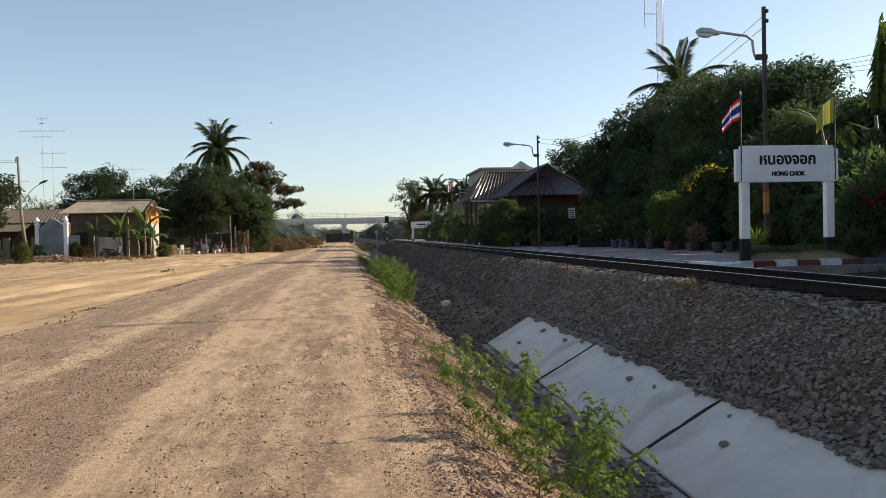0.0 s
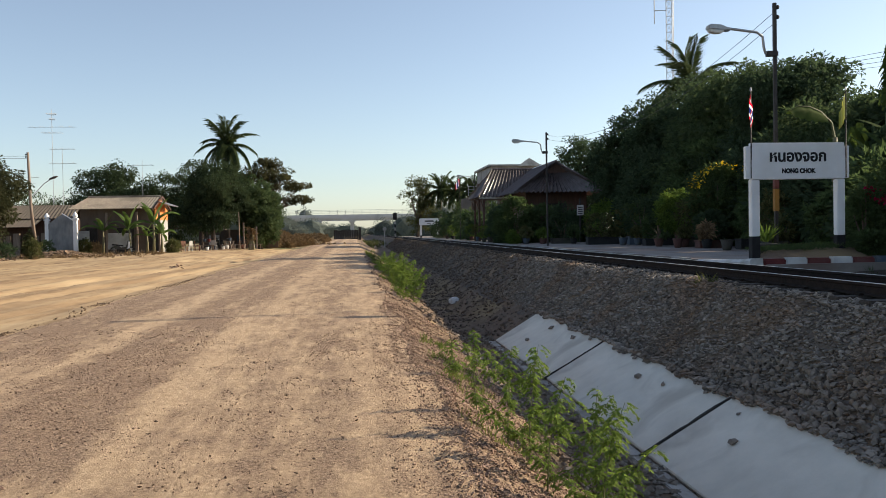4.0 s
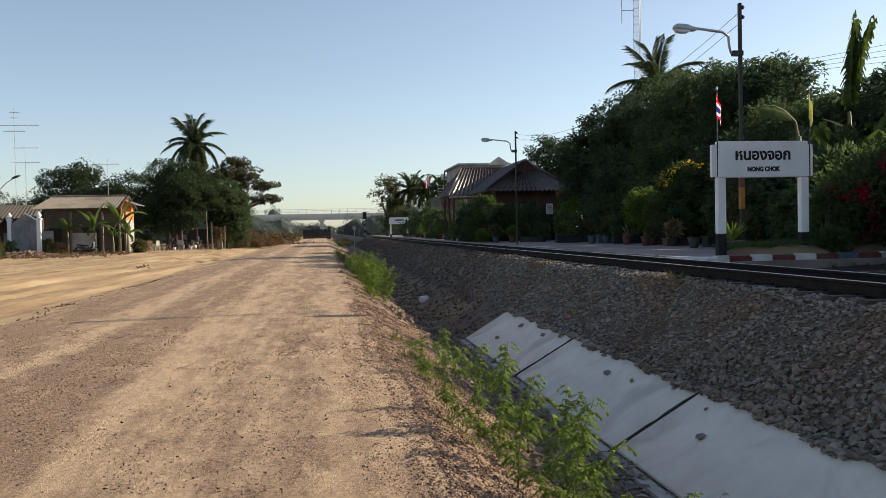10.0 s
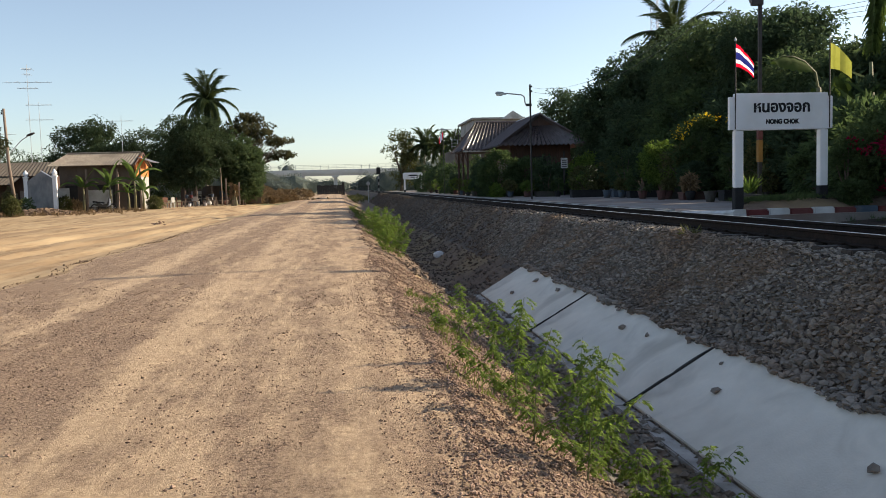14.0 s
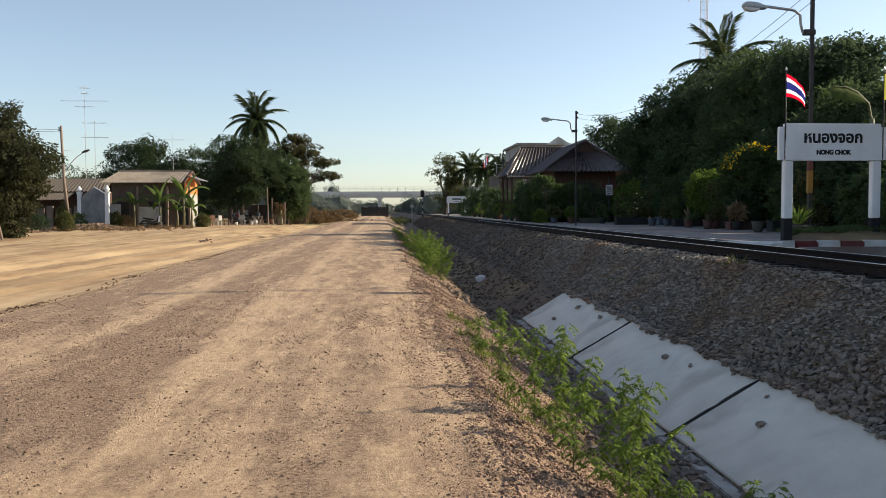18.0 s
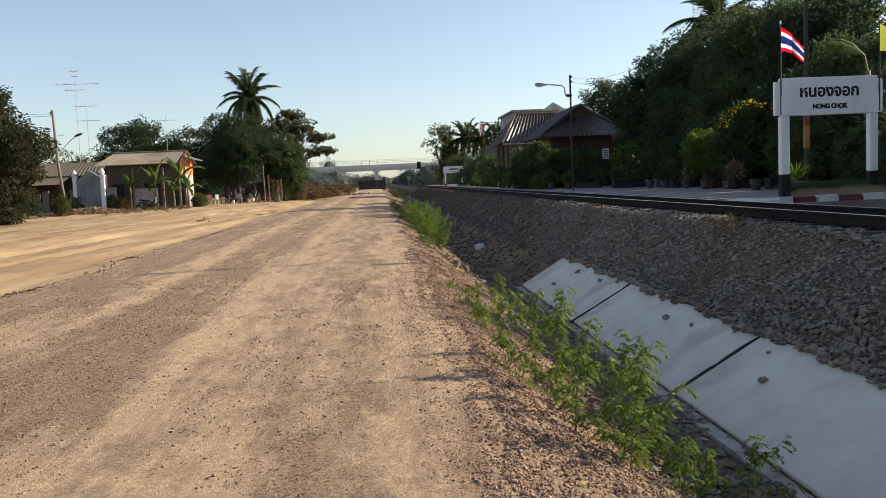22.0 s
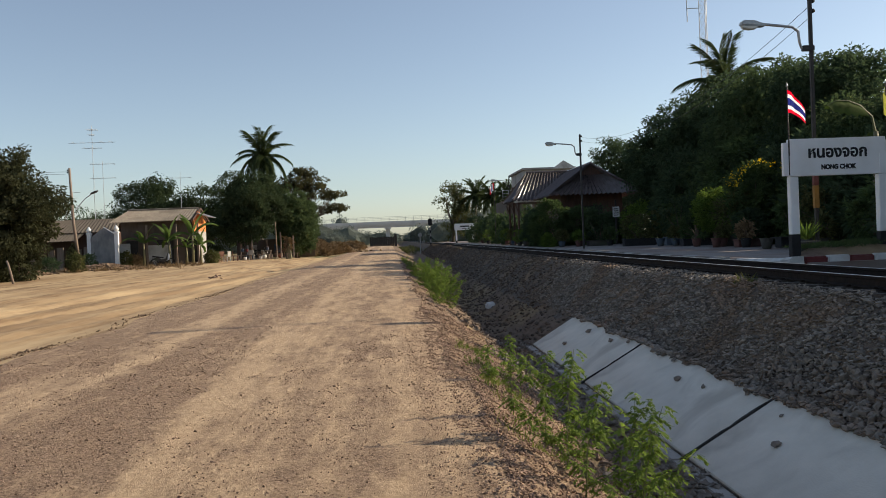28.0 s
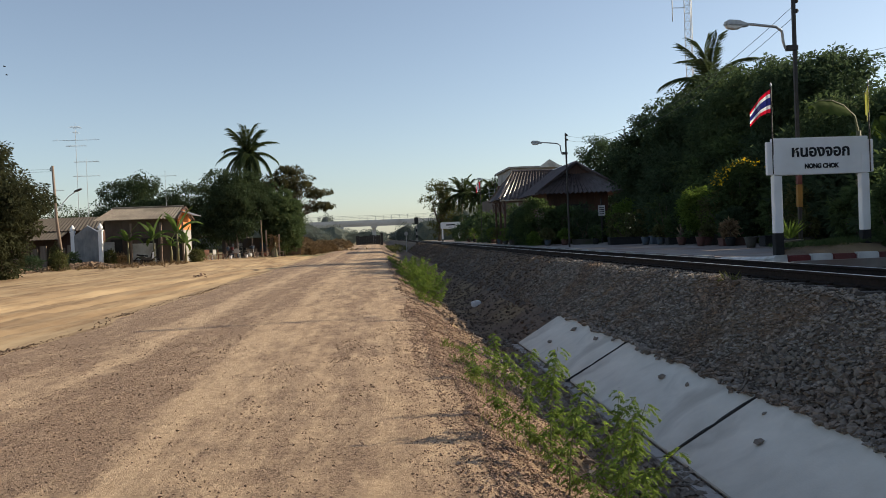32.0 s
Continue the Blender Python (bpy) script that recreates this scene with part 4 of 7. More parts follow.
def build_slabs():
    dx, dz = SLAB_TOP[0] - SLAB_FOOT[0], SLAB_TOP[1] - SLAB_FOOT[1]
    nx, nz = -dz, dx
    ln = math.hypot(dx, dz)
    nx, nz = nx / ln, nz / ln
    ends = [(-0.65, 4.2), (4.2, 9.1), (9.1, 14.0), (14.0, 19.2)]
    for k, (y0, y1) in enumerate(ends):
        t = thing("concrete_slab", pose(SLAB_FOOT[0], y0, SLAB_FOOT[1]), "smooth grey cast concrete slab lining the ditch bank", "concrete slab", "slabs lining the ditch")
        bm = B()
        g = 0.018
        L = y1 - y0
        ux, uz = dx / ln, dz / ln
        skew = -0.08 if k == 3 else 0.0
        cs = []
        for s, y in ((-0.02, g), (ln + 0.05, g), (ln + 0.05, L - g), (-0.02, L - g + skew)):
            cs.append((ux * s, y, uz * s))
        top = [bm.verts.new((a + nx * 0.03, b, c + nz * 0.03)) for a, b, c in cs]
        bot = [bm.verts.new((a - nx * 0.09, b, c - nz * 0.09)) for a, b, c in cs]
        bm.faces.new(top)
        bm.faces.new(bot[::-1])
        for i in range(4):
            bm.faces.new((top[i], bot[i], bot[(i + 1) % 4], top[(i + 1) % 4]))
        bmesh.ops.recalc_face_normals(bm, faces=bm.faces)
        bmesh.ops.bevel(bm, geom=list(bm.edges), offset=0.012, segments=2, affect="EDGES")
        part("panel", bm, M["slab"], t)
        part("toe_strip", box(B(), -0.2, -0.035, g, L - g + skew, -0.12, -0.015, 0.012), M["toe"], t, "narrow concrete toe strip along the slab foot")
        if k < 3:
            bm = B()
            rng = random.Random(k + 9)
            pts = [(ux * ln * s / 12 + nx * 0.026, L + 0.012 * (rng.random() - 0.5), uz * ln * s / 12 + nz * 0.026) for s in range(-1, 14)]
            tube(bm, pts, [0.02 + 0.012 * rng.random() for _ in pts], 5)
            part("joint_filler", bm, M["dark"], t, "black tarred joint between slabs")
    # stones that rolled down from the bank
    rng = np.random.default_rng(8)
    for s, y, size in ((0.35, 17.2, 0.13), (0.8, 16.9, 0.15), (0.82, 15.3, 0.1), (0.93, 14.5, 0.12), (0.97, 13.2, 0.12), (0.72, 11.4, 0.1), (0.78, 10.6, 0.07), (0.55, 8.1, 0.1), (0.93, 9.6, 0.06), (0.85, 8.6, 0.05), (0.2, 16.2, 0.09), (0.95, 12.2, 0.1), (0.6, 5.6, 0.09)):
        px, pz = SLAB_FOOT[0] + dx * s + nx * (0.03 + size * 0.25), SLAB_FOOT[1] + dz * s + nz * (0.03 + size * 0.25)
        ob = new("loose_stone", rocks("loose_stone", np.zeros((1, 3)), [size], M["stone"], rng))
        ob.matrix_world = pose(px, y, pz, 0, -28, 0)
        tagged(ob, "dark broken stone lying on the concrete slab", "stone", "stones on the slabs")


# ---- platform ----
def build_platform():
    bm = B()
    box(bm, PLAT_X + 0.17, 26, 16.4, 150, 0.3, PLAT_Z, 0.0)
    tagged(part("platform", bm, M["platform"]), "low paved station platform beside the track", "platform", "", "structure")
    edge = thing("platform_edge", pose(PLAT_X, 0, 0), "worn grey concrete platform edge blocks", "platform edge", "", "structure")
    w = box(B(), 0, 0.166, 0, 0.98, 0.3, PLAT_Z + 0.03, 0.012)
    wm = part("edge_block", w, M["concrete"], edge)
    bk = part("edge_block", box(B(), 0, 0.166, 0, 0.98, 0.3, PLAT_Z + 0.03, 0.012), M["platform"], edge)
    wm.matrix_local, bk.matrix_local = pose(0, 20.4, 0), pose(0, 21.4, 0)
    for i in range(2, 100):
        ob = new("edge_block", (wm if i % 2 == 0 else bk).data)
        ob.parent = edge
        ob.matrix_local = pose(0, 20.4 + i, 0)
    # raised planting bed with its striped kerb
    kerb = thing("striped_kerb", pose(PLAT_X, 0, 0), "red and white painted concrete kerb round a planting bed", "kerb")
    joints = (0.13, 0.61, 1.08, 1.59, 2.06, 2.55, 3.05, 3.55, 4.05, 4.55)
    for i, (x0, x1) in enumerate(zip(joints, joints[1:])):
        m = M["blue_paint"] if i == 5 else (M["red_paint"] if i % 2 == 0 else M["kerb_white"])
        part("kerb_block", box(B(), x0 + 0.005, x1 - 0.005, 16.55 + 0.01 * (i % 3), 16.75, 0.5, 0.815 + (0.015 if i % 2 else 0), 0.025), m, kerb)
    # white sloping end of the kerb
    bm = B()
    v = []
    for k in range(9):
        s = k / 8
        y = 16.52 + 3.0 * s
        x = -0.2 + 0.12 * s ** 2
        h = 0.835 - 0.11 * s ** 0.6
        for dx, zz in ((0, 0.35), (0, h - 0.05), (0.05, h), (0.28, h), (0.32, 0.35)):
            v.append(bm.verts.new((x + dx, y, zz)))
    for k in range(8):
        for q in range(4):
            a = k * 5 + q
            bm.faces.new((v[a], v[a + 1], v[a + 6], v[a + 5]))
    bm.faces.new(v[:5])
    bm.faces.new(v[-5:][::-1])
    bmesh.ops.recalc_face_normals(bm, faces=bm.faces)
    part("kerb_ramp", bm, M["kerb_white"], kerb, "white painted sloping kerb end")
    bm = B()
    n = 24
    v = [[bm.verts.new((PLAT_X + 0.14 + 1.5 * (j / n) + 6 * i / n, 16.76 + 3.2 * j / n, 0.80 + 0.02 * math.sin(i * 2.1 + j * 1.7) + 0.2 * min(1.0, j / 3.5) * min(1.0, i / 2 + 0.2))) for i in range(n + 1)] for j in range(n + 1)]
    for j in range(n):
        for i in range(n):
            bm.faces.new((v[j][i], v[j][i + 1], v[j + 1][i + 1], v[j + 1][i]))
    tagged(part("planting_bed", bm, M["bank"], smooth=True), "dark soil planting bed behind the striped kerb", "planting bed", "", "structure")


# ---- station sign ----
def letters(name, text, size, x, z, parent, material, y=-0.006, bold=0.02):
    cu = bpy.data.curves.new(name, "FONT")
    cu.body, cu.size, cu.align_x, cu.align_y, cu.extrude, cu.offset = text, size, "CENTER", "CENTER", 0.004, size * bold
    cu.materials.append(material)
    ob = new(name, cu)
    ob.parent = parent
    ob.matrix_local = pose(x, y, z, 90, 0, 0)
    return ob


def station_sign(x, y, z, s, far=False):
    t = thing("station_sign", pose(x, y, z) @ Matrix.Scale(1, 4), "white wooden station name board on two white posts", "sign", "station name boards")
    w = 1.0 * s
    for side in (-1, 1):
        p = part("post", box(B(), side * 0.955 * s - 0.09 * s, side * 0.955 * s + 0.09 * s, -0.08, 0.08, 0.22 * s, 1.42 * s, 0.012), M["white"], t)
        part("post_base", box(B(), side * 0.955 * s - 0.093 * s, side * 0.955 * s + 0.093 * s, -0.083, 0.083, -0.3, 0.218 * s, 0.01), M["black"], t, "black painted post foot")
        part("end_panel", box(B(), side * 1.1 * s - 0.06 * s, side * 1.1 * s + 0.06 * s, -0.05, 0.05, 1.44 * s, 2.13 * s, 0.008), M["white"], t)
        part("post_cap", box(B(), side * 0.96 * s - 0.085 * s, side * 0.96 * s + 0.085 * s, -0.1, -0.081, 1.43 * s, 1.85 * s, 0.006), M["white"], t)
    board = part("board", box(B(), -1.035 * s, 1.035 * s, -0.075, 0.075, 1.425 * s, 2.2 * s, 0.01), M["white"], t)
    if not far:
        letters("lettering", "หนองจอก", 0.322, -0.01, 1.9, board, M["black"], -0.079, 0.032)
        letters("lettering", "NONG CHOK", 0.13, 0.0, 1.595, board, M["black"], -0.079, 0.06).scale = (0.9, 1.0, 1.0)
    else:
        part("lettering", box(B(), -0.5 * s, 0.5 * s, -0.079, -0.076, 1.8 * s, 1.95 * s), M["black"], board)
        part("lettering", box(B(), -0.25 * s, 0.25 * s, -0.079, -0.076, 1.58 * s, 1.64 * s), M["black"], board)
    return t


SAGS = (0.6, 0.85, 1.15, 1.45)


def flag(x, y, z, pole_h, stripes, label, seed):
    """A pole and a flag in four rigid strips that swing from each other."""
    t = thing("flag", pose(x, y, z), label, "flag", "flags on the sign")
    bm = B()
    tube(bm, [(0, 0, 0), (0, 0, pole_h)], 0.014, 6)
    part("pole", bm, M["pole"], t)
    part("pole_tip", lathe(B(), [(0.004, pole_h), (0.024, pole_h + 0.02), (0.02, pole_h + 0.05), (0.003, pole_h + 0.09)], 8), M["steel"], t)
    strips = []
    total = sum(h for h, m in stripes)
    W0, n = 0.46, 4
    for k in range(n):
        e = new("cloth_strip")
        e.parent = t
        top = 0
        for h, m in stripes:
            bm = B()
            cols = 4
            vv = []
            for a in range(cols + 1):
                s = a / cols
                u = (k + s) / n
                for b in (top, top + h):
                    vv.append(bm.verts.new((-W0 / n * s * 1.02, 0.012 * math.sin(s * 3.14 + k), -b * (1 - 0.38 * u) - SAGS[k] * W0 * s / n)))
            for a in range(cols):
                bm.faces.new((vv[2 * a], vv[2 * a + 1], vv[2 * a + 3], vv[2 * a + 2]))
            part("stripe", bm, m, e, smooth=True)
            top += h
        strips.append(e)
    return t, strips, W0 / n, pole_h


# ---- lamps, wires ----
def lamp_pole(x, y, z, h, arm, reach, label="dark steel pole with an arched street lamp"):
    t = thing("street_lamp", pose(x, y, z), label, "street lamp", "lamp poles along the platform")
    bm = B()
    box(bm, -0.036, 0.036, -0.04, 0.04, -0.2, h, 0.008)
    part("pole", bm, M["pole"], t)
    for zz in (h - 0.1, h - 0.32):
        part("insulator", lathe(B(), [(0.02, zz - 0.04), (0.045, zz - 0.02), (0.045, zz + 0.02), (0.02, zz + 0.05)], 8, (0.07, 0)), M["black"], t)
    bm = B()
    pts = [(-0.05, 0, arm - 0.05), (-0.22, 0, arm - 0.05), (-0.26, 0, arm + 0.1), (-0.28, 0, arm + 0.32), (-0.42, 0, arm + 0.42), (-reach + 0.25, 0, arm + 0.5)]
    tube(bm, pts, 0.03, 8)
    part("arm", bm, M["steel"], t, smooth=True)
    part("bracket", box(B(), -0.2, 0.06, -0.06, 0.06, arm - 0.12, arm, 0.01), M["pole"], t)
    bm = B()
    outline = [(-0.24, 0.0), (-0.25, 0.07), (-0.2, 0.12), (0.05, 0.125), (0.2, 0.075), (0.3, 0.06), (0.3, 0.015), (0.2, 0.0)]
    prism(bm, outline, -0.1, 0.1)
    bmesh.ops.bevel(bm, geom=list(bm.edges), offset=0.02, segments=2, affect="EDGES")
    head = part("lamp_head", bm, M["steel"], t, "grey cobra-head lamp housing")
    head.matrix_local = pose(-reach + 0.02, 0, arm + 0.45, 0, 4, 0)
    lens = B()
    prism(lens, [(-0.22, 0.01), (-0.2, -0.05), (-0.05, -0.075), (0.1, -0.05), (0.14, 0.01)], -0.08, 0.08)
    bmesh.ops.bevel(lens, geom=list(lens.edges), offset=0.015, segments=2, affect="EDGES")
    part("lens", lens, M["glass"], head, "pale lamp glass")
    return t


def cable(points, sag, r=0.008, label="thin black overhead cable", n=14):
    bm = B()
    pts = []
    for a, b in zip(points, points[1:]):
        a, b = Vector(a), Vector(b)
        for k in range(n):
            s = k / n
            p = a.lerp(b, s)
            p.z -= sag * 4 * s * (1 - s)
            pts.append(p)
    pts.append(Vector(points[-1]))
    tube(bm, pts, r, 4)
    return tagged(part("cable", bm, M["wire"]), label, "cable", "overhead cables")


# ---- roofs ----
def sheet_roof_part(name, a, b, c, d, material, parent, pitch=0.2, depth=0.045, thick=0.03):
    """A corrugated sheet between the eave a-b and the ridge d-c (a under d); ribs run from eave to ridge."""
    a, b, c, d = Vector(a), Vector(b), Vector(c), Vector(d)
    n = max(4, int(max((b - a).length, (c - d).length) / pitch * 4))
    nrm = (b - a).cross(d - a)
    if nrm.length < 1e-6:
        nrm = (b - a).cross(c - a)
    nrm.normalize()
    if nrm.z < 0:
        nrm = -nrm
    bm = B()
    rows = []
    for k in range(n + 1):
        s = k / n
        off = nrm * depth * 0.5 * math.cos(2 * math.pi * k / 4)
        lo, hi = a.lerp(b, s) + off, d.lerp(c, s) + off
        rows.append([bm.verts.new(lo), bm.verts.new(hi), bm.verts.new(lo - nrm * thick), bm.verts.new(hi - nrm * thick)])
    for r, q in zip(rows, rows[1:]):
        bm.faces.new((r[0], q[0], q[1], r[1]))
        bm.faces.new((r[2], r[3], q[3], q[2]))
        bm.faces.new((r[0], r[2], q[2], q[0]))
        bm.faces.new((r[1], q[1], q[3], r[3]))
    bmesh.ops.recalc_face_normals(bm, faces=bm.faces)
    return part(name, bm, material, parent)


def prism(bm, outline, y0, y1):
    """An outline in x, z drawn out from y0 to y1."""
    a = [bm.verts.new((x, y0, z)) for x, z in outline]
    b = [bm.verts.new((x, y1, z)) for x, z in outline]
    bm.faces.new(a)
    bm.faces.new(b[::-1])
    n = len(outline)
    for i in range(n):
        bm.faces.new((a[i], b[i], b[(i + 1) % n], a[(i + 1) % n]))
    bmesh.ops.recalc_face_normals(bm, faces=bm.faces)
    return bm
# ---- station building ----
def station():
    t = thing("station_building", pose(0.28, 0, PLAT_Z), "small wooden station with a dark hipped corrugated roof", "station building")
    z = -PLAT_Z
    wall = part("wall", box(B(), 11.0, 15.0, 54.8, 66.0, 0, 3.35), M["wood"], t)
    for i in range(9):
        part("wall_board", box(B(), 10.97 + 0.455 * i, 11.4 + 0.455 * i, 54.765, 54.797, 0.9, 3.2, 0.006), M["wood"], wall)
    part("plinth", box(B(), 10.95, 15.05, 54.74, 66.05, 0, 0.85, 0.01), M["terracotta"], t, "brick-red painted plinth")
    part("window", box(B(), 12.3, 13.7, 54.7, 54.76, 1.3, 2.5, 0.01), M["dark"], t, "dark shuttered window")
    for x in (9.0,):
        for y in (60.1, 62.3, 64.6):
            p = part("porch_post", box(B(), x - 0.07, x + 0.07, y - 0.07, y + 0.07, 0, 3.2, 0.01), M["wood"], t)
            bm = B()
            tube(bm, [(x, y, 2.3), (x - 0.25, y, 3.0)], 0.04, 6)
            part("brace", bm, M["wood"], p)
    part("eave_board", box(B(), 8.6, 11.0, 59.62, 59.66, 3.06, 3.22, 0.005), M["white"], t, "pale painted eave board")
    part("porch_ceiling", box(B(), 8.7, 11.0, 59.8, 64.9, 3.12, 3.16), M["wood"], t)
    c, ez, az = 13.0, 3.9 + z, 5.95 + z
    sk = 5.2 + z
    ex, gx = 3.05, 1.0
    # near wing: hip skirt, gablet, two long slopes
    sheet_roof_part("roof_hip", (c - ex, 53.2, ez), (c + ex, 53.2, ez), (c + gx, 54.9, sk), (c - gx, 54.9, sk), M["tile"], t, 0.3, 0.15)
    sheet_roof_part("roof_slope", (c - ex, 53.2, ez), (c - ex, 66.5, ez), (c, 66.5, az), (c, 54.7, az), M["tile"], t, 0.3, 0.15)
    sheet_roof_part("roof_slope", (c + ex, 66.5, ez), (c + ex, 53.2, ez), (c, 54.7, az), (c, 66.5, az), M["tile"], t, 0.3, 0.15)
    part("gablet", prism(B(), [(c - gx, sk), (c + gx, sk), (c, az - 0.03)], 54.92, 54.98), M["wood"], t, "dark brown boarded gable end")
    for s in (-1, 1):
        bm = B()
        tube(bm, [(c, 54.62, az + 0.02), (c + s * gx * 1.05, 54.72, sk + 0.02), (c + s * ex, 53.2, ez + 0.03)], 0.07, 6)
        part("hip_cap", bm, M["tile"], t)
    bm = B()
    tube(bm, [(c, 54.6, az + 0.03), (c, 66.5, az + 0.03)], 0.08, 6)
    part("ridge_cap", bm, M["tile"], t)
    # porch wing across the platform
    rz, ry = 6.0 + z, 62.2
    sheet_roof_part("roof_slope", (8.5, 59.4, ez), (c, 59.4, ez), (c, ry, rz), (10.0, ry, rz), M["tile"], t, 0.3, 0.15)
    sheet_roof_part("roof_slope", (c, 65.0, ez), (8.5, 65.0, ez), (10.0, ry, rz), (c, ry, rz), M["tile"], t, 0.3, 0.15)
    sheet_roof_part("roof_hip", (8.5, 65.0, ez), (8.5, 59.4, ez), (9.5, 61.3, 5.3 + z), (9.5, 63.1, 5.3 + z), M["tile"], t, 0.3, 0.15)
    bm = B()
    v = [bm.verts.new(p) for p in ((9.75, 61.3, 5.25 + z), (9.75, 63.1, 5.25 + z), (9.98, ry, rz), (9.85, 61.3, 5.25 + z), (9.85, 63.1, 5.25 + z), (10.05, ry, rz))]
    for q in ((0, 1, 2), (3, 5, 4), (0, 3, 4, 1), (1, 4, 5, 2), (2, 5, 3, 0)):
        bm.faces.new([v[i] for i in q])
    bmesh.ops.recalc_face_normals(bm, faces=bm.faces)
    part("gablet", bm, M["wood"], t, "dark brown boarded gable end")
    bm = B()
    tube(bm, [(9.95, ry, rz + 0.03), (c, ry, rz + 0.03)], 0.08, 6)
    part("ridge_cap", bm, M["tile"], t)
    bm = B()
    tube(bm, [(10.0, 61.6, rz - 0.45), (8.5, 59.4, ez + 0.04)], 0.07, 6)
    part("hip_cap", bm, M["tile"], t)


def far_house():
    t = thing("concrete_house", pose(0, 0, 0.6), "grey three-storey concrete house behind the station", "house")
    part("wall", box(B(), 14.7, 20, 90, 100, 0, 7.75), M["concrete"], t)
    part("roof", box(B(), 14.4, 20.2, 89.7, 100.2, 7.75, 7.95, 0.02), M["concrete"], t)
    w = part("window", box(B(), 15.1, 15.9, 89.9, 89.98, 6.0, 7.0), M["dark"], t)
    part("window_frame", box(B(), 15.02, 15.98, 89.86, 89.89, 7.0, 7.1), M["white"], w)
    part("gable", prism(B(), [(17.6, 7.75), (20.2, 7.75), (18.8, 8.6)], 89.4, 89.7), M["wall_pale"], t, "pale yellow gable front")
    part("terrace", box(B(), 12.6, 14.7, 90.2, 99, 0, 4.6), M["wall_dim"], t)
    for i in range(5):
        part("railing_post", box(B(), 12.1 + 0.6 * i, 12.15 + 0.6 * i, 89.05, 89.1, 4.6, 5.6), M["steel"], t)
    for zz in (4.9, 5.25, 5.58):
        part("railing_bar", box(B(), 12.05, 14.6, 89.05, 89.09, zz, zz + 0.04), M["steel"], t)
    part("tank_frame", box(B(), 13.4, 14.4, 91, 92, 4.6, 6.0), M["wood"], t)


# ---- yards across the road ----
def village_house():
    t = thing("village_house", pose(0, 0, 0.2), "low house with a grey corrugated roof and orange gable", "house")
    x0, x1, y0, y1, ym = -21.9, -15.5, 68.2, 74.2, 71.2
    part("back_wall", box(B(), x0 + 0.5, x1 - 0.5, 73.4, 73.6, 0, 3.2), M["wall_dim"], t)
    f = part("front_wall", box(B(), x0 + 0.5, x1 - 0.35, 69.3, 69.5, 0, 3.5), M["wall_dim"], t)
    for x, w in ((-21.0, 0.9), (-18.6, 1.3), (-16.4, 1.0)):
        part("opening", box(B(), x, x + w, 69.24, 69.3, 0.1, 2.0), M["dark"], f, "dark doorway")
    part("pale_panel", box(B(), -19.4, -17.5, 69.2, 69.26, 0.3, 1.6), M["wall_pale"], f, "pale lower wall panel")
    part("pale_panel", box(B(), -21.8, -20.7, 69.2, 69.26, 0.3, 1.8), M["wall_pale"], f, "pale lower wall panel")
    part("gable_wall", prism(B(), [(69.3, 2.6), (73.6, 2.6), (73.6, 3.4), (71.2, 4.3), (69.3, 3.45)], -15.75, -15.62), M["orange"], t, "orange painted gable wall").matrix_local = Matrix(((0, 1, 0, 0), (1, 0, 0, 0), (0, 0, 1, 0), (0, 0, 0, 1)))
    part("side_wall", box(B(), -15.8, -15.62, 69.5, 73.6, 0, 2.6), M["concrete"], t)
    for x in (-21.5, -19.2, -16.9, -15.2):
        part("post", box(B(), x - 0.07, x + 0.07, 68.5, 68.64, 0, 3.2, 0.01), M["wood_pole"], t)
    sheet_roof_part("roof", (x0, y0, 3.5), (x1 - 0.1, y0, 3.5), (x1 - 0.1, ym, 4.5), (x0 + 0.6, ym, 4.5), M["tile_old"], t, 0.24, 0.07)
    sheet_roof_part("roof", (x1 - 0.1, y1, 3.5), (x0, y1, 3.5), (x0 + 0.6, ym, 4.5), (x1 - 0.1, ym, 4.5), M["tile_old"], t, 0.24, 0.07)
    bm = B()
    tube(bm, [(x0 + 0.6, ym, 4.55), (x1 - 0.1, ym, 4.55)], 0.08, 6)
    part("ridge_cap", bm, M["tile_old"], t)
    part("barge_board", prism(B(), [(68.15, 3.4), (71.2, 4.42), (74.25, 3.4), (74.25, 3.54), (71.2, 4.57), (68.15, 3.54)], x1 + 0.02, x1 + 0.06), M["wood"], t).matrix_local = Matrix(((0, 1, 0, 0), (1, 0, 0, 0), (0, 0, 1, 0), (0, 0, 0, 1)))
    sheet_roof_part("side_canopy", (-14.6, 69.6, 3.75), (-14.6, 73.0, 3.75), (-15.6, 73.0, 4.1), (-15.6, 69.6, 4.1), M["steel"], t, 0.2, 0.04)


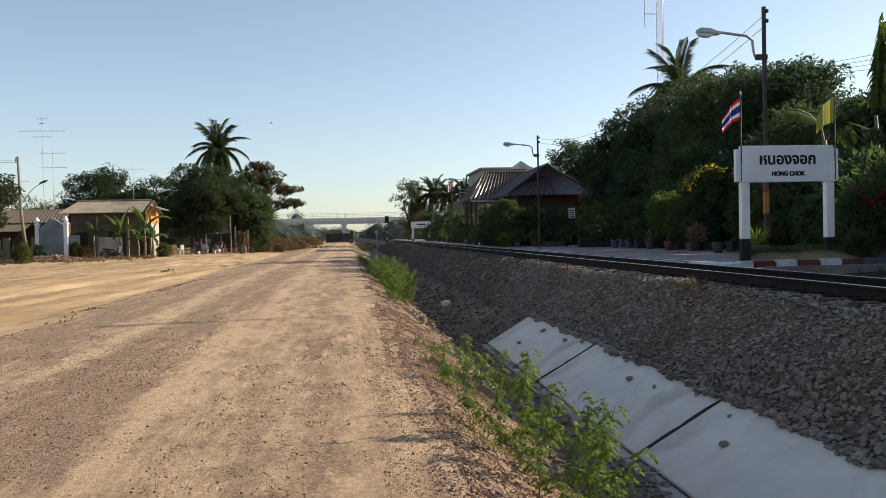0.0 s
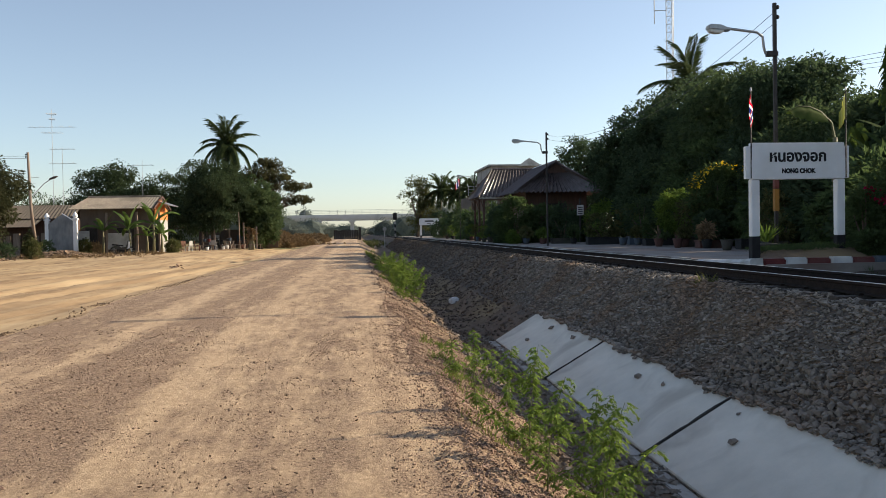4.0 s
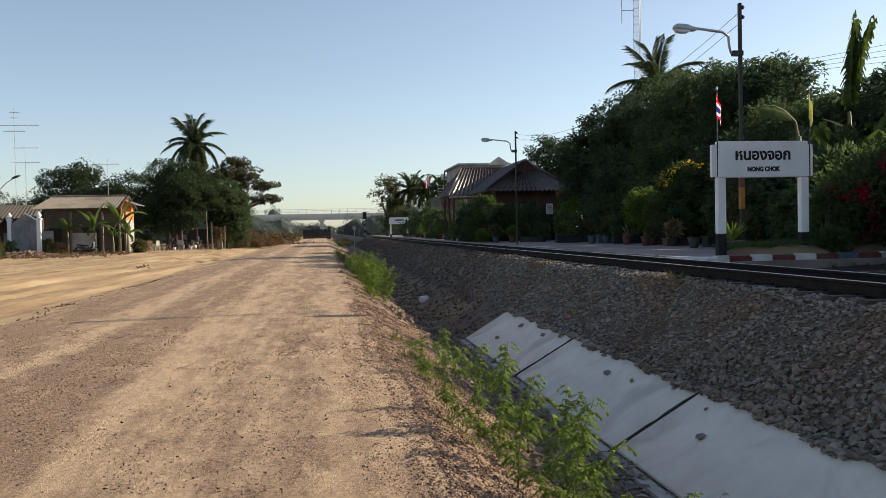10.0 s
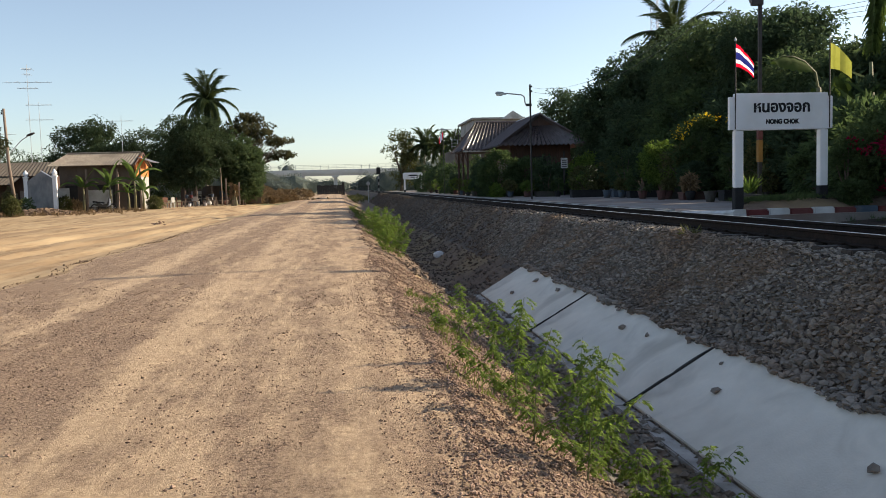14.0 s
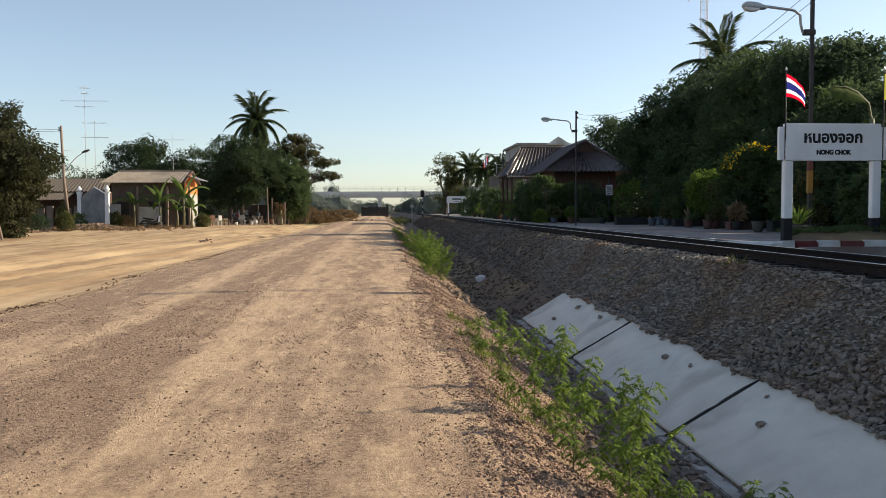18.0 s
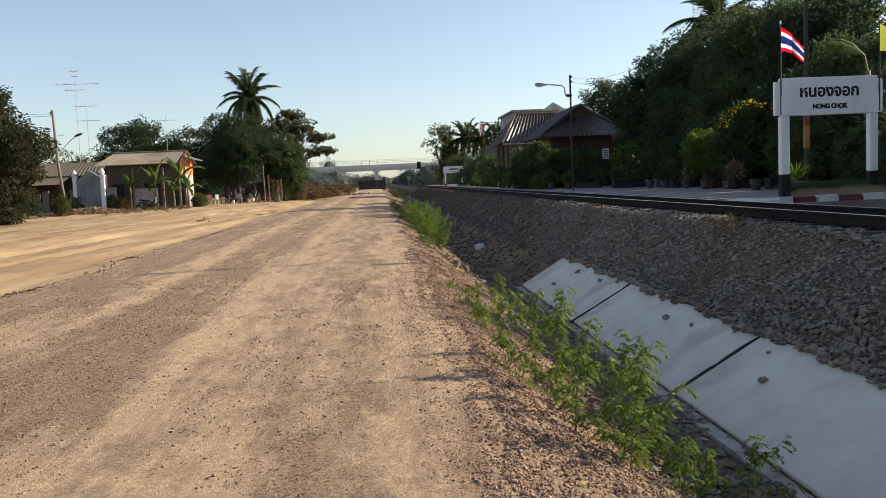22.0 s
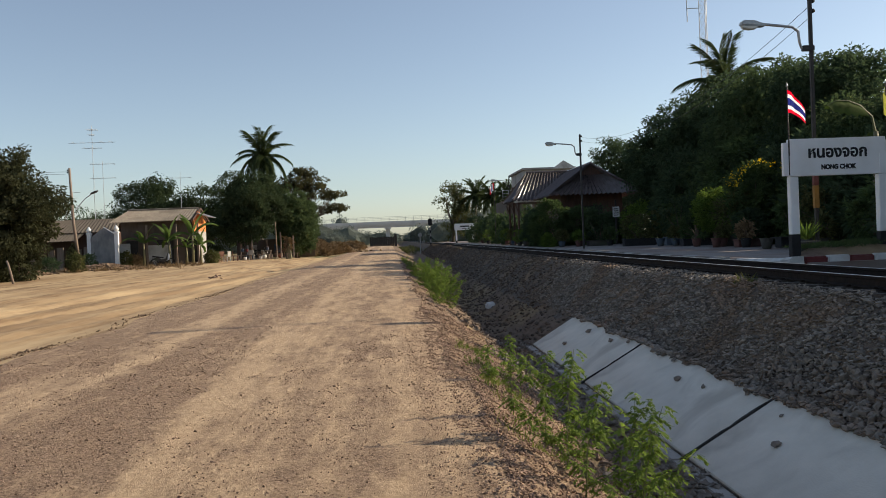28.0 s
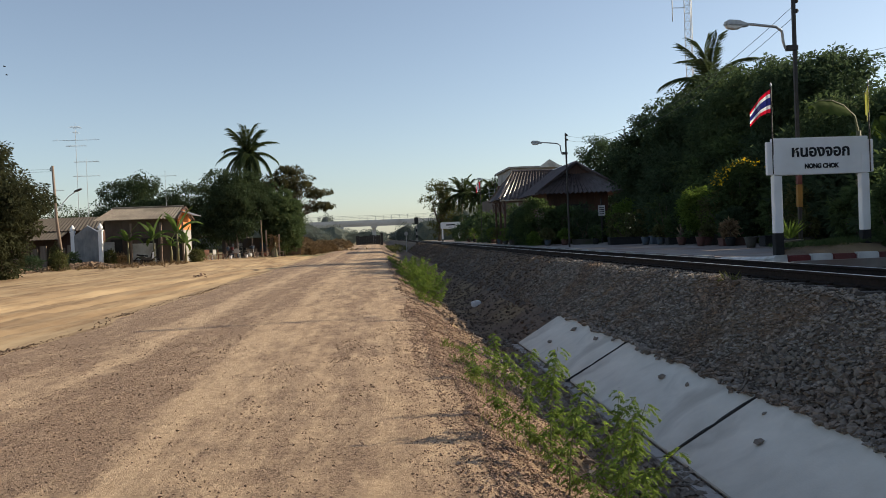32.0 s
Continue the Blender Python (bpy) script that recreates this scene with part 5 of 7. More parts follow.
def old_house():
    t = thing("tiled_house", pose(0, 0, 0.2), "old house with a brown weathered roof and patched walls", "house")
    sheet_roof_part("roof", (-33.5, 72.5, 2.9), (-22.8, 72.5, 2.9), (-23.4, 76, 4.1), (-32.8, 76, 4.1), M["thatch"], t, 0.3, 0.06)
    sheet_roof_part("roof", (-22.8, 79.5, 2.9), (-33.5, 79.5, 2.9), (-32.8, 76, 4.1), (-23.4, 76, 4.1), M["thatch"], t, 0.3, 0.06)
    sheet_roof_part("lean_to_roof", (-33.5, 70.6, 2.2), (-25.4, 70.6, 2.2), (-25.4, 72.7, 2.85), (-33.5, 72.7, 2.85), M["thatch"], t, 0.3, 0.05)
    part("wall", box(B(), -33, -23.4, 73, 79, 0, 2.9), M["wood"], t)
    for i in range(12):
        part("brick_pier", box(B(), -33 + 0.72 * i, -32.5 + 0.72 * i, 71.3, 71.5, 0, 1.3 + 0.2 * (i % 3)), M["wood_pole"] if i % 3 else M["brick_dim"], t)
    for x in (-33, -30.5, -28, -25.6):
        part("post", box(B(), x - 0.06, x + 0.06, 70.8, 70.92, 0, 2.25), M["wood"], t)


def yard_gate():
    t = thing("yard_gate", pose(0, 0, 0.12) @ Matrix.Scale(0.955, 4), "closed grey sheet metal gate between white pillars", "gate")
    for x, y in ((-21.95, 69.9), (-24.9, 72.2)):
        p = part("pillar", box(B(), x - 0.15, x + 0.15, y - 0.15, y + 0.15, 0, 2.85, 0.02), M["white"], t, "white rendered pillar")
        part("capital", box(B(), x - 0.21, x + 0.21, y - 0.21, y + 0.21, 2.85, 2.97, 0.02), M["white"], p)
        part("finial", lathe(B(), [(0.1, 2.97), (0.2, 3.1), (0.22, 3.2), (0.12, 3.34), (0.03, 3.5)], 10, (x, y)), M["white"], p, smooth=True)
    a, b = Vector((-22.15, 69.95, 0)), Vector((-24.75, 72.1, 0))
    n = 7
    d = (b - a) / n
    nrm = Vector((d.y, -d.x, 0)).normalized() * 0.025
    for i in range(n):
        p, q = a + d * (i + 0.02), a + d * (i + 0.98)
        h0, h1 = (2.55 + 0.8 * (1 - abs(k / n - 0.42) / 0.6) for k in (i, i + 1))
        bm = B()
        v = []
        for o in (nrm * -1, nrm):
            v.append([bm.verts.new((w.x + o.x, w.y + o.y, zz)) for w, zz in ((p, 0.08), (q, 0.08), (q, h1), (p, h0))])
        bm.faces.new(v[0])
        bm.faces.new(v[1][::-1])
        for k in range(4):
            bm.faces.new((v[0][k], v[1][k], v[1][(k + 1) % 4], v[0][(k + 1) % 4]))
        bmesh.ops.recalc_face_normals(bm, faces=bm.faces)
        part("sheet_panel", bm, M["gate"], t)
        if i < 3:
            cap = tube(B(), [(p.x, p.y, h0 + 0.03), (q.x, q.y, h1 + 0.03)], 0.045, 6)
            part("coping", cap, M["white"], t, "white painted sloping coping")


def antenna(x, y, z, h, bars, label="tall thin television aerial mast"):
    t = thing("television_aerial", pose(x, y, z), label, "aerial", "television aerials")
    bm = B()
    tube(bm, [(0, 0, 0), (0, 0, h * 0.5), (0, 0, h)], [0.03, 0.025, 0.018], 6)
    part("mast", bm, M["steel"], t)
    for zz, half, rods in bars:
        bm = B()
        tube(bm, [(-half, 0, zz), (half, 0, zz)], 0.016, 5)
        p = part("boom", bm, M["steel"], t)
        for k in range(rods):
            bm = B()
            xx = -half + 2 * half * (k + 0.5) / rods
            tube(bm, [(xx - 0.06, -0.5, zz - 0.03), (xx, 0, zz + 0.1), (xx + 0.06, 0.5, zz - 0.03)], 0.01, 4)
            part("element", bm, M["steel"], p)
    return t


def yard_lamp_pole():
    t = thing("utility_pole", pose(-21.7, 60, 0.1), "leaning brown concrete utility pole with a lamp", "utility pole")
    bm = B()
    tube(bm, [(0.35, 0, -0.2), (0, 0, 3.4), (-0.12, 0, 7.2)], [0.12, 0.1, 0.08], 10)
    part("pole", bm, M["wood_pole"], t, smooth=True)
    bm = B()
    tube(bm, [(0.15, 0, 4.3), (0.9, 0, 5.1), (1.3, 0, 5.35)], 0.03, 6)
    part("arm", bm, M["steel"], t)
    head = part("lamp_head", lathe(B(), [(0.03, 0.1), (0.14, 0.08), (0.18, 0.0), (0.08, -0.05)], 10), M["pole"], t, smooth=True)
    head.matrix_local = pose(1.5, 0, 5.45, 0, -20, 0) @ Matrix.Diagonal((1.8, 0.9, 1, 1))
    for zz in (6.9, 7.05):
        part("insulator", lathe(B(), [(0.03, zz - 0.05), (0.06, zz), (0.03, zz + 0.05)], 8, (-0.25, 0)), M["black"], t)


def motorbike():
    t = thing("motorbike", pose(-17.4, 66.2, 0.14, 0, 0, 8), "parked black motorbike with a white leg shield beside banana plants", "motorbike")
    for x in (-0.62, 0.62):
        bm = B()
        ring = [(x + 0.27 * math.cos(a * math.pi / 10), 0, 0.3 + 0.27 * math.sin(a * math.pi / 10)) for a in range(21)]
        tube(bm, ring, 0.05, 6, cap=False)
        w = part("wheel", bm, M["black"], t)
        bm = B()
        for a in range(6):
            tube(bm, [(x, 0, 0.3), (x + 0.25 * math.cos(a * math.pi / 3), 0, 0.3 + 0.25 * math.sin(a * math.pi / 3))], 0.012, 4)
        part("spokes", bm, M["steel"], w)
    part("body", prism(B(), [(-0.8, 0.62), (-0.5, 0.45), (0.1, 0.35), (0.35, 0.5), (0.45, 0.8), (0.35, 0.95), (0.25, 0.6), (-0.1, 0.55), (-0.35, 0.7)], -0.13, 0.13), M["pot_dark"], t)
    part("seat", prism(B(), [(-0.75, 0.72), (0.05, 0.62), (0.05, 0.72), (-0.75, 0.84)], -0.13, 0.13), M["black"], t)
    bm = B()
    tube(bm, [(0.4, -0.33, 1.02), (0.36, 0, 0.98), (0.4, 0.33, 1.02)], 0.02, 6)
    part("handlebar", bm, M["black"], t)
    bm = B()
    tube(bm, [(0.38, 0, 0.95), (0.62, 0, 0.3)], 0.035, 6)
    part("fork", bm, M["steel"], t)
    part("front_shield", prism(B(), [(0.36, 0.45), (0.5, 0.5), (0.5, 0.95), (0.42, 0.98)], -0.17, 0.17), M["plastic"], t)
    return t


# ---- distance ----
def overpass():
    t = thing("overpass", pose(0, 320, 0), "concrete road overpass with a railing across the valley road", "bridge")
    part("deck", box(B(), -60, 70, -4, 4, 6.6, 7.1), M["bridge"], t)
    g = part("girder", box(B(), -60, 70, -3.6, -3.0, 6.0, 7.6), M["bridge"], t)
    part("parapet", box(B(), -60, 70, -4.3, -4.0, 7.1, 8.3), M["bridge"], t)
    part("parapet", box(B(), -60, 70, 4.0, 4.3, 7.1, 8.3), M["bridge"], t)
    for x in (-26, -13, -0.6, 12, 24, 37):
        p = part("pier", box(B(), x - 0.7, x + 0.7, -1.2, 1.2, -0.5, 6.0), M["bridge"], t)
        part("pier_cap", box(B(), x - 1.2, x + 1.2, -3.8, 3.8, 5.4, 6.0, 0.1), M["bridge"], p)
    for i in range(44):
        part("railing_post", box(B(), -60 + 3 * i, -59.88 + 3 * i, -4.2, -4.1, 8.3, 10.0), M["steel"], t)
    for zz in (8.9, 9.45, 9.95):
        part("railing_bar", box(B(), -60, 70, -4.2, -4.12, zz, zz + 0.07), M["steel"], t)


def dark_wall():
    t = thing("sheet_pile_wall", pose(-1.8, 205, 0), "dark stained wall of upright panels across the road end", "wall")
    rng = random.Random(2)
    for i in range(14):
        part("panel", box(B(), -3 + 0.42 * i, -2.6 + 0.42 * i, 0, 0.4, -0.2, 2.1 + 0.25 * rng.random() - (0.1 if i < 8 else 0), 0.02), M["dark"], t)
    part("end_post", box(B(), 2.9, 3.5, -0.1, 0.6, -0.2, 2.8), M["dark"], t)


def signal():
    t = thing("railway_signal", pose(5.55, 115, 0.25), "black railway signal head on a striped post", "signal")
    for i in range(6):
        part("post_band", box(B(), -0.09, 0.09, -0.09, 0.09, 0.2 + 0.42 * i, 0.62 + 0.42 * i), M["concrete"] if i % 2 else M["black"], t)
    part("head", box(B(), -0.26, 0.26, -0.15, 0.15, 2.9, 3.85, 0.05), M["black"], t)
    u = thing("marker_post", pose(3.3, 92, -0.15), "grey round-topped trackside marker post", "marker post")
    part("post", box(B(), -0.05, 0.05, -0.05, 0.05, 0, 2.1), M["concrete"], u)
    d = lathe(B(), [(0.2, -0.02), (0.22, 0), (0.2, 0.02)], 16)
    part("plate", d, M["concrete"], u).matrix_local = pose(0, -0.07, 2.0, 90, 0, 0)


def lattice_mast(x, y, z, h):
    t = thing("radio_mast", pose(x, y, z), "thin red and white lattice radio mast", "mast")
    r = 0.32
    legs = [(r * math.cos(a), r * math.sin(a)) for a in (0.5, 2.6, 4.7)]
    for a in legs:
        bm = B()
        tube(bm, [(a[0], a[1], 0), (a[0], a[1], h)], 0.035, 5)
        part("leg", bm, M["steel"], t)
    bm = B()
    for k in range(int(h / 0.6)):
        for i in range(3):
            a, b = legs[i], legs[(i + 1) % 3]
            tube(bm, [(a[0], a[1], k * 0.6), (b[0], b[1], k * 0.6 + 0.6)], 0.014, 4, cap=False)
            tube(bm, [(a[0], a[1], k * 0.6), (b[0], b[1], k * 0.6)], 0.014, 4, cap=False)
    part("bracing", bm, M["steel"], t)
    bm = B()
    tube(bm, [(-0.3, 0, 17.2), (-1.25, 0, 17.2)], 0.03, 5)
    tube(bm, [(-1.25, 0, 16.2), (-1.25, 0, 19.4)], 0.04, 5)
    part("side_antenna", bm, M["steel"], t)


build_track()
build_stones()
build_slabs()
build_platform()
sign = station_sign(9.42, 17.25, 1.05, 1.0)
far_sign = station_sign(9.75, 110, 0.75, 1.12, far=True)
RED, WHITE, NAVY, YEL = M["cloth_red"], M["cloth_white"], M["navy"], M["cloth_yellow"]
flag_a = flag(8.38, 17.188, 2.5, 1.83, [(0.08, RED), (0.08, WHITE), (0.16, NAVY), (0.08, WHITE), (0.08, RED)], "red, white and blue striped flag on a thin pole", 1)
flag_b = flag(10.5, 17.188, 2.5, 1.85, [(0.56, YEL)], "plain yellow flag on a thin pole", 2)
near_lamp = lamp_pole(9.5, 18.3, 0.7, 5.8, 4.72, 1.36)
part("painted_band", box(B(), -0.052, 0.052, -0.054, 0.054, 1.12, 1.62, 0.006), M["yellow_band"], near_lamp, "dull yellow painted band")
part("painted_band", box(B(), -0.051, 0.051, -0.053, 0.053, 1.63, 1.85, 0.006), M["red_paint"], near_lamp, "dull red painted band")
lamp_pole(9.25, 40.0, 0.7, 5.45, 4.55, 1.45)
lamp_pole(10.8, 75.0, 0.7, 6.0, 5.2, 1.4)
station()
far_house()
village_house()
old_house()
yard_gate()
antenna(-25.6, 76, 3.0, 9.5, [(9.1, 0.4, 6), (8.0, 2.0, 5), (7.5, 0.85, 5), (8.65, 0.25, 3)])
antenna(-26.1, 80, 3.0, 6.8, [(6.5, 1.1, 6), (5.2, 1.2, 5)])
antenna(-22.7, 95, 0.2, 9.6, [(9.0, 1.2, 5)])
antenna(-34.5, 95, 0.2, 8.3, [(7.8, 1.0, 5), (7.2, 0.6, 4)])
yard_lamp_pole()
bike = motorbike()
copy_thing(bike, pose(-11.8, 80.2, 0.2, 0, 0, 70))
copy_thing(bike, pose(-12.7, 80.6, 0.2, 0, 0, 105))
overpass()
dark_wall()
signal()
lattice_mast(24.0, 62, 0.6, 30)

# ---- trees ----
# gaps between the crowns through which the sun reaches the bushes and the platform
SUN_GAPS += [((14.0, 35.8, 3.1), 0.75), ((14.5, 32.9, 3.9), 0.6), ((9.6, 50.4, 3.2), 0.9), ((11.0, 26.0, 0.7), 0.5), ((10.2, 29.0, 0.7), 0.35), ((10.8, 34.0, 0.7), 0.45)]
G = PLAT_Z - 0.1
BIG = "large dense dark green tree behind the platform"
ROW = "trees behind the platform"
tree("mango_tree", 19.3, 53, G, [(0, 0, 6.1, 3.4, 3.4, 3.2), (-0.1, -1.0, 3.2, 3.3, 2.6, 3.0)], M["mango"], BIG, 11, 560, 36, 0.48, (0.34, 0.16), group=ROW, limbs=12, inner=2600, fine=True)
tree("mango_tree", 20.0, 48, G, [(0, 0, 6.3, 3.9, 3.6, 3.5), (-2.0, -1, 3.6, 3.2, 3.0, 3.3)], M["mango"], BIG, 12, 600, 36, 0.48, (0.34, 0.16), group=ROW, limbs=12, inner=2600, fine=True)
tree("mango_tree", 19.8, 41, G, [(0, 0, 6.0, 4.0, 3.6, 3.3), (-2.2, -1, 3.2, 3.0, 3.0, 3.2)], M["mango_lit"], BIG, 13, 600, 36, 0.48, (0.32, 0.15), group=ROW, limbs=12, inner=2600, fine=True)
tree("mango_tree", 19.8, 35.5, G, [(0, 0, 5.4, 2.6, 3.0, 3.0), (-1.8, -0.5, 2.8, 2.8, 3.0, 2.8)], M["mango"], BIG, 14, 800, 36, 0.48, (0.3, 0.14), group=ROW, limbs=12, inner=2600, fine=True, lobes=5)
tree("mango_tree", 18.7, 29.5, G, [(0, 0, 3.5, 2.9, 3.0, 2.4), (-1.2, -1, 2.2, 2.6, 2.6, 2.1)], M["mango_lit"], BIG, 15, 520, 36, 0.4, (0.26, 0.12), group=ROW, limbs=12, inner=2600, fine=True)
tree("mango_tree", 20.8, 28.6, G, [(0, 0, 4.3, 2.6, 2.6, 2.3), (0.4, 0, 2.2, 2.4, 2.4, 2.0)], M["mango"], BIG, 36, 460, 36, 0.45, (0.3, 0.14), group=ROW, limbs=8, inner=1500, fine=True)
tree("mango_tree", 27.0, 38, G, [(0, 0, 2.9, 4.0, 4.0, 2.6)], M["mango"], BIG, 17, 200, 36, 0.9, (0.4, 0.2), group=ROW, inner=2200)
tree("mango_tree", 27.5, 50, G, [(0, 0, 4.8, 4.8, 4.5, 4.2)], M["mango"], BIG, 18, 200, 36, 0.9, (0.4, 0.2), group=ROW, inner=2200)
tree("mango_tree", 26.0, 28, G, [(0, 0, 2.4, 4.0, 4.0, 2.2)], M["mango"], BIG, 19, 200, 36, 0.8, (0.36, 0.18), group=ROW, inner=2200)
# added trees, unseen off to the right, whose shadow darkens the ditch bank
for i, (x, y, r, h) in enumerate(((14.6, 7.0, 2.2, 4.75), (15.0, 10.4, 2.4, 5.05), (14.7, 13.6, 2.0, 4.8), (15.2, 3.4, 2.4, 4.9))):
    tree("mango_tree", x, y, G - 0.1, [(0, 0, h - 1.7, r, r, 1.7), (0, 0, 1.8, r * 0.9, r * 0.9, 1.6)], M["mango"], "low dense mango tree added out of view to shade the ditch bank", 140 + i, 200, 30, 0.5, (0.3, 0.14), group=ROW, inner=1200, lobes=5)
tree("rain_tree", 21.8, 77, G, [(0, 0, 7.0, 2.9, 3.0, 2.4), (2, 0, 5.5, 3.2, 3.0, 2.6), (0, 0, 4.2, 2.6, 2.6, 2.4)], M["mango"], "spreading rain tree with a domed crown", 16, 520, 32, 0.5, (0.3, 0.14), inner=1800)
palm(23.25, 57, G, 10.6, 3.6, "tall coconut palm behind the dark trees", 3, fronds=19, lean=0.2, droop=0.9, lifts=(82, -22))
palm(-14.1, 95, 0.2, 11.0, 3.7, "tall coconut palm above the village trees", 4, fronds=30, droop=1.05, lifts=(80, -52))
tree("mango_tree", -13.2, 82, 0.2, [(0, 0, 5.5, 2.9, 3.2, 3.0), (-0.4, -0.8, 3.5, 3.0, 2.4, 1.9)], M["village_mango"], "dense dark mango tree in the village yard", 21, 560, 36, 0.5, (0.34, 0.16), group="village yard trees", inner=2200, fine=True)
tree("mango_tree", -9.1, 84, 0.2, [(0, 0, 3.9, 2.0, 2.3, 2.9), (0.1, -0.4, 2.6, 2.2, 2.2, 1.8)], M["mango_lit"], "dense dark mango tree in the village yard", 22, 460, 36, 0.45, (0.32, 0.15), group="village yard trees", inner=1800, fine=True)
almond = [(0, 0, 8.2, 3.0, 2.4, 1.3), (1.9, 0, 6.8, 2.2, 2.0, 0.6), (2.9, 0, 5.3, 1.9, 1.4, 0.5), (-2.2, 0, 7.6, 1.9, 1.6, 0.9), (-1.0, 0, 5.8, 2.2, 2.0, 0.8), (0.3, 0, 9.6, 1.5, 1.4, 0.7)]
tree("tropical_almond_tree", -10.7, 105, 0.2, [(a * 1.35, b, c * 1.04, d * 1.3, e, f * 0.8) for a, b, c, d, e, f in almond], M["almond"], "open-crowned almond tree with reddish brown leaves", 23, 360, 26, 0.34, (0.32, 0.18), limbs=70, shell=0.2, lobes=0)
tree("rain_tree", -30, 110, 0.2, [(0, 0, 6.8, 4.0, 4, 3.2), (-3.4, 0, 5.0, 3, 3, 2.4), (3.6, 0, 4.8, 2.6, 3, 2.2)], M["village_mango"], "rounded feathery tree behind the houses", 24, 520, 34, 0.7, (0.36, 0.16))
tree("rain_tree", -21.4, 100, 0.2, [(0, 0, 6.6, 3.2, 3, 1.7), (3.5, 0, 5.6, 3, 3, 2.2), (-2.5, 0, 4.8, 3, 3, 2.2), (1, 0, 3.4, 4, 3, 2.6)], M["village_mango"], "dark layered tree behind the houses", 25, 480, 32, 0.7, (0.36, 0.16))
tree("mango_tree", -40, 104, 0.2, [(0, 0, 4.6, 3.6, 3, 2.8), (4.5, 0, 3.6, 2.6, 2.6, 2.4), (-4, 0, 4.8, 3, 3, 3)], M["village_mango"], "green tree behind the tiled house", 26, 340, 30, 0.7, (0.34, 0.16))
tree("mango_tree", -36.5, 70, 0.2, [(0, 0, 3.6, 3.2, 3, 2.8), (3, 0, 3.0, 2.0, 2.6, 2.2)], M["olive"], "green tree beside the tiled house", 29, 420, 30, 0.55, (0.3, 0.14))
tree("rain_tree", -21.6, 48, 0.0, [(-1.2, 0, 4.9, 2.9, 3.0, 2.9), (0.9, -0.5, 3.3, 2.7, 2.6, 1.9), (-3.4, 0.5, 4.6, 2.8, 2.6, 3.2), (-1.9, 0, 7.5, 1.2, 1.2, 0.9), (0.7, 0, 4.8, 2.5, 2.2, 1.9), (0.3, -0.3, 1.8, 2.5, 2.2, 1.7), (-2.6, 0, 2.2, 2.8, 2.4, 2.0)], M["yard_tree"], "big bushy dusty green tree at the yard corner", 27, 1300, 40, 0.42, (0.22, 0.12), limbs=16, inner=3000)
for i, (x, y, h) in enumerate(((-19.2, 67.6, 3.2), (-17.2, 67.4, 3.4), (-15.2, 66.6, 4.1), (-14.7, 67.0, 2.6), (-16.0, 67.9, 2.4))):
    banana(x, y, 0.2, h, "banana plant with torn bright green leaves", 40 + i, 6 + i % 2, wide=0.11)
for i, (x, y, h, n, turn) in enumerate(((16.8, 25.2, 7.1, 6, 0), (18.2, 25.0, 5.9, 5, 10), (15.7, 24.8, 3.8, 6, None), (16.6, 22.6, 3.7, 6, None), (14.6, 24.6, 3.4, 5, None), (17.6, 23.4, 4.6, 6, None), (19.4, 24.4, 5.8, 5, 0))):
    torn_banana(x, y, G, h, "tall banana plant with shredded leaves behind the bed", 50 + i, n, turn=turn)
for i, (x, y, h) in enumerate(((16.2, 23.6, 4.0), (17.4, 24.4, 4.5), (15.0, 22.6, 3.3), (18.0, 23.0, 4.0), (14.4, 20.8, 2.8))):
    banana(x, y, G, h, "broad-leaved banana plant in the shade behind the bed", 86 + i, 8, group="tall banana plants", wide=0.1, blade="banana_torn")
drooping_leaf(13.25, 22.2, G, "banana plant holding out one broad drooping leaf", 66)

# distant woods
def woods(name, spots, label, seed, material, per=30):
    rng = np.random.default_rng(seed)
    pts, dirs = [], []
    for x, y, z, rx, rz, n in spots:
        q = unit(rng.normal(size=(n, 3)))
        r = 0.75 + 0.3 * rng.random((n, 1))
        lump = 1 + 0.25 * np.sin(q[:, :1] * 7 + x) * np.sin(q[:, 2:] * 6 + y)
        pts.append(np.array([x, y, z]) + q * r * lump * np.array([rx, rx * 0.6, rz]))
        dirs.append(q + rng.normal(size=(n, 3)) * 0.5)
    pts, dirs = np.concatenate(pts), np.concatenate(dirs)
    keep = pts[:, 2] > 0
    pts, dirs = pts[keep], dirs[keep]
    me = leaf_mesh(name, pts, dirs, rng.normal(size=dirs.shape) + np.array([0, 0, 0.8]), per * 0.03, per * 0.016, material, rng)
    # uneven masses of foliage inside the leaves
    bm = B()
    for x, y, z, rx, rz, n in spots:
        core = bmesh.ops.create_icosphere(bm, subdivisions=2, radius=1.0)
        for v in core["verts"]:
            d = v.co.copy()
            k = 0.82 * (1 + 0.22 * math.sin(d.x * 7 + x) * math.sin(d.z * 6 + y) + 0.1 * math.sin(d.x * 17 + d.z * 13 + x))
            v.co = Vector((x + d.x * rx * k, y + d.y * rx * 0.6 * k, max(-0.2, z + d.z * rz * k)))
    bm.from_mesh(me)
    bm.to_mesh(me)
    bm.free()
    return tagged(new(name, me), label, "woods", "", "stuff")


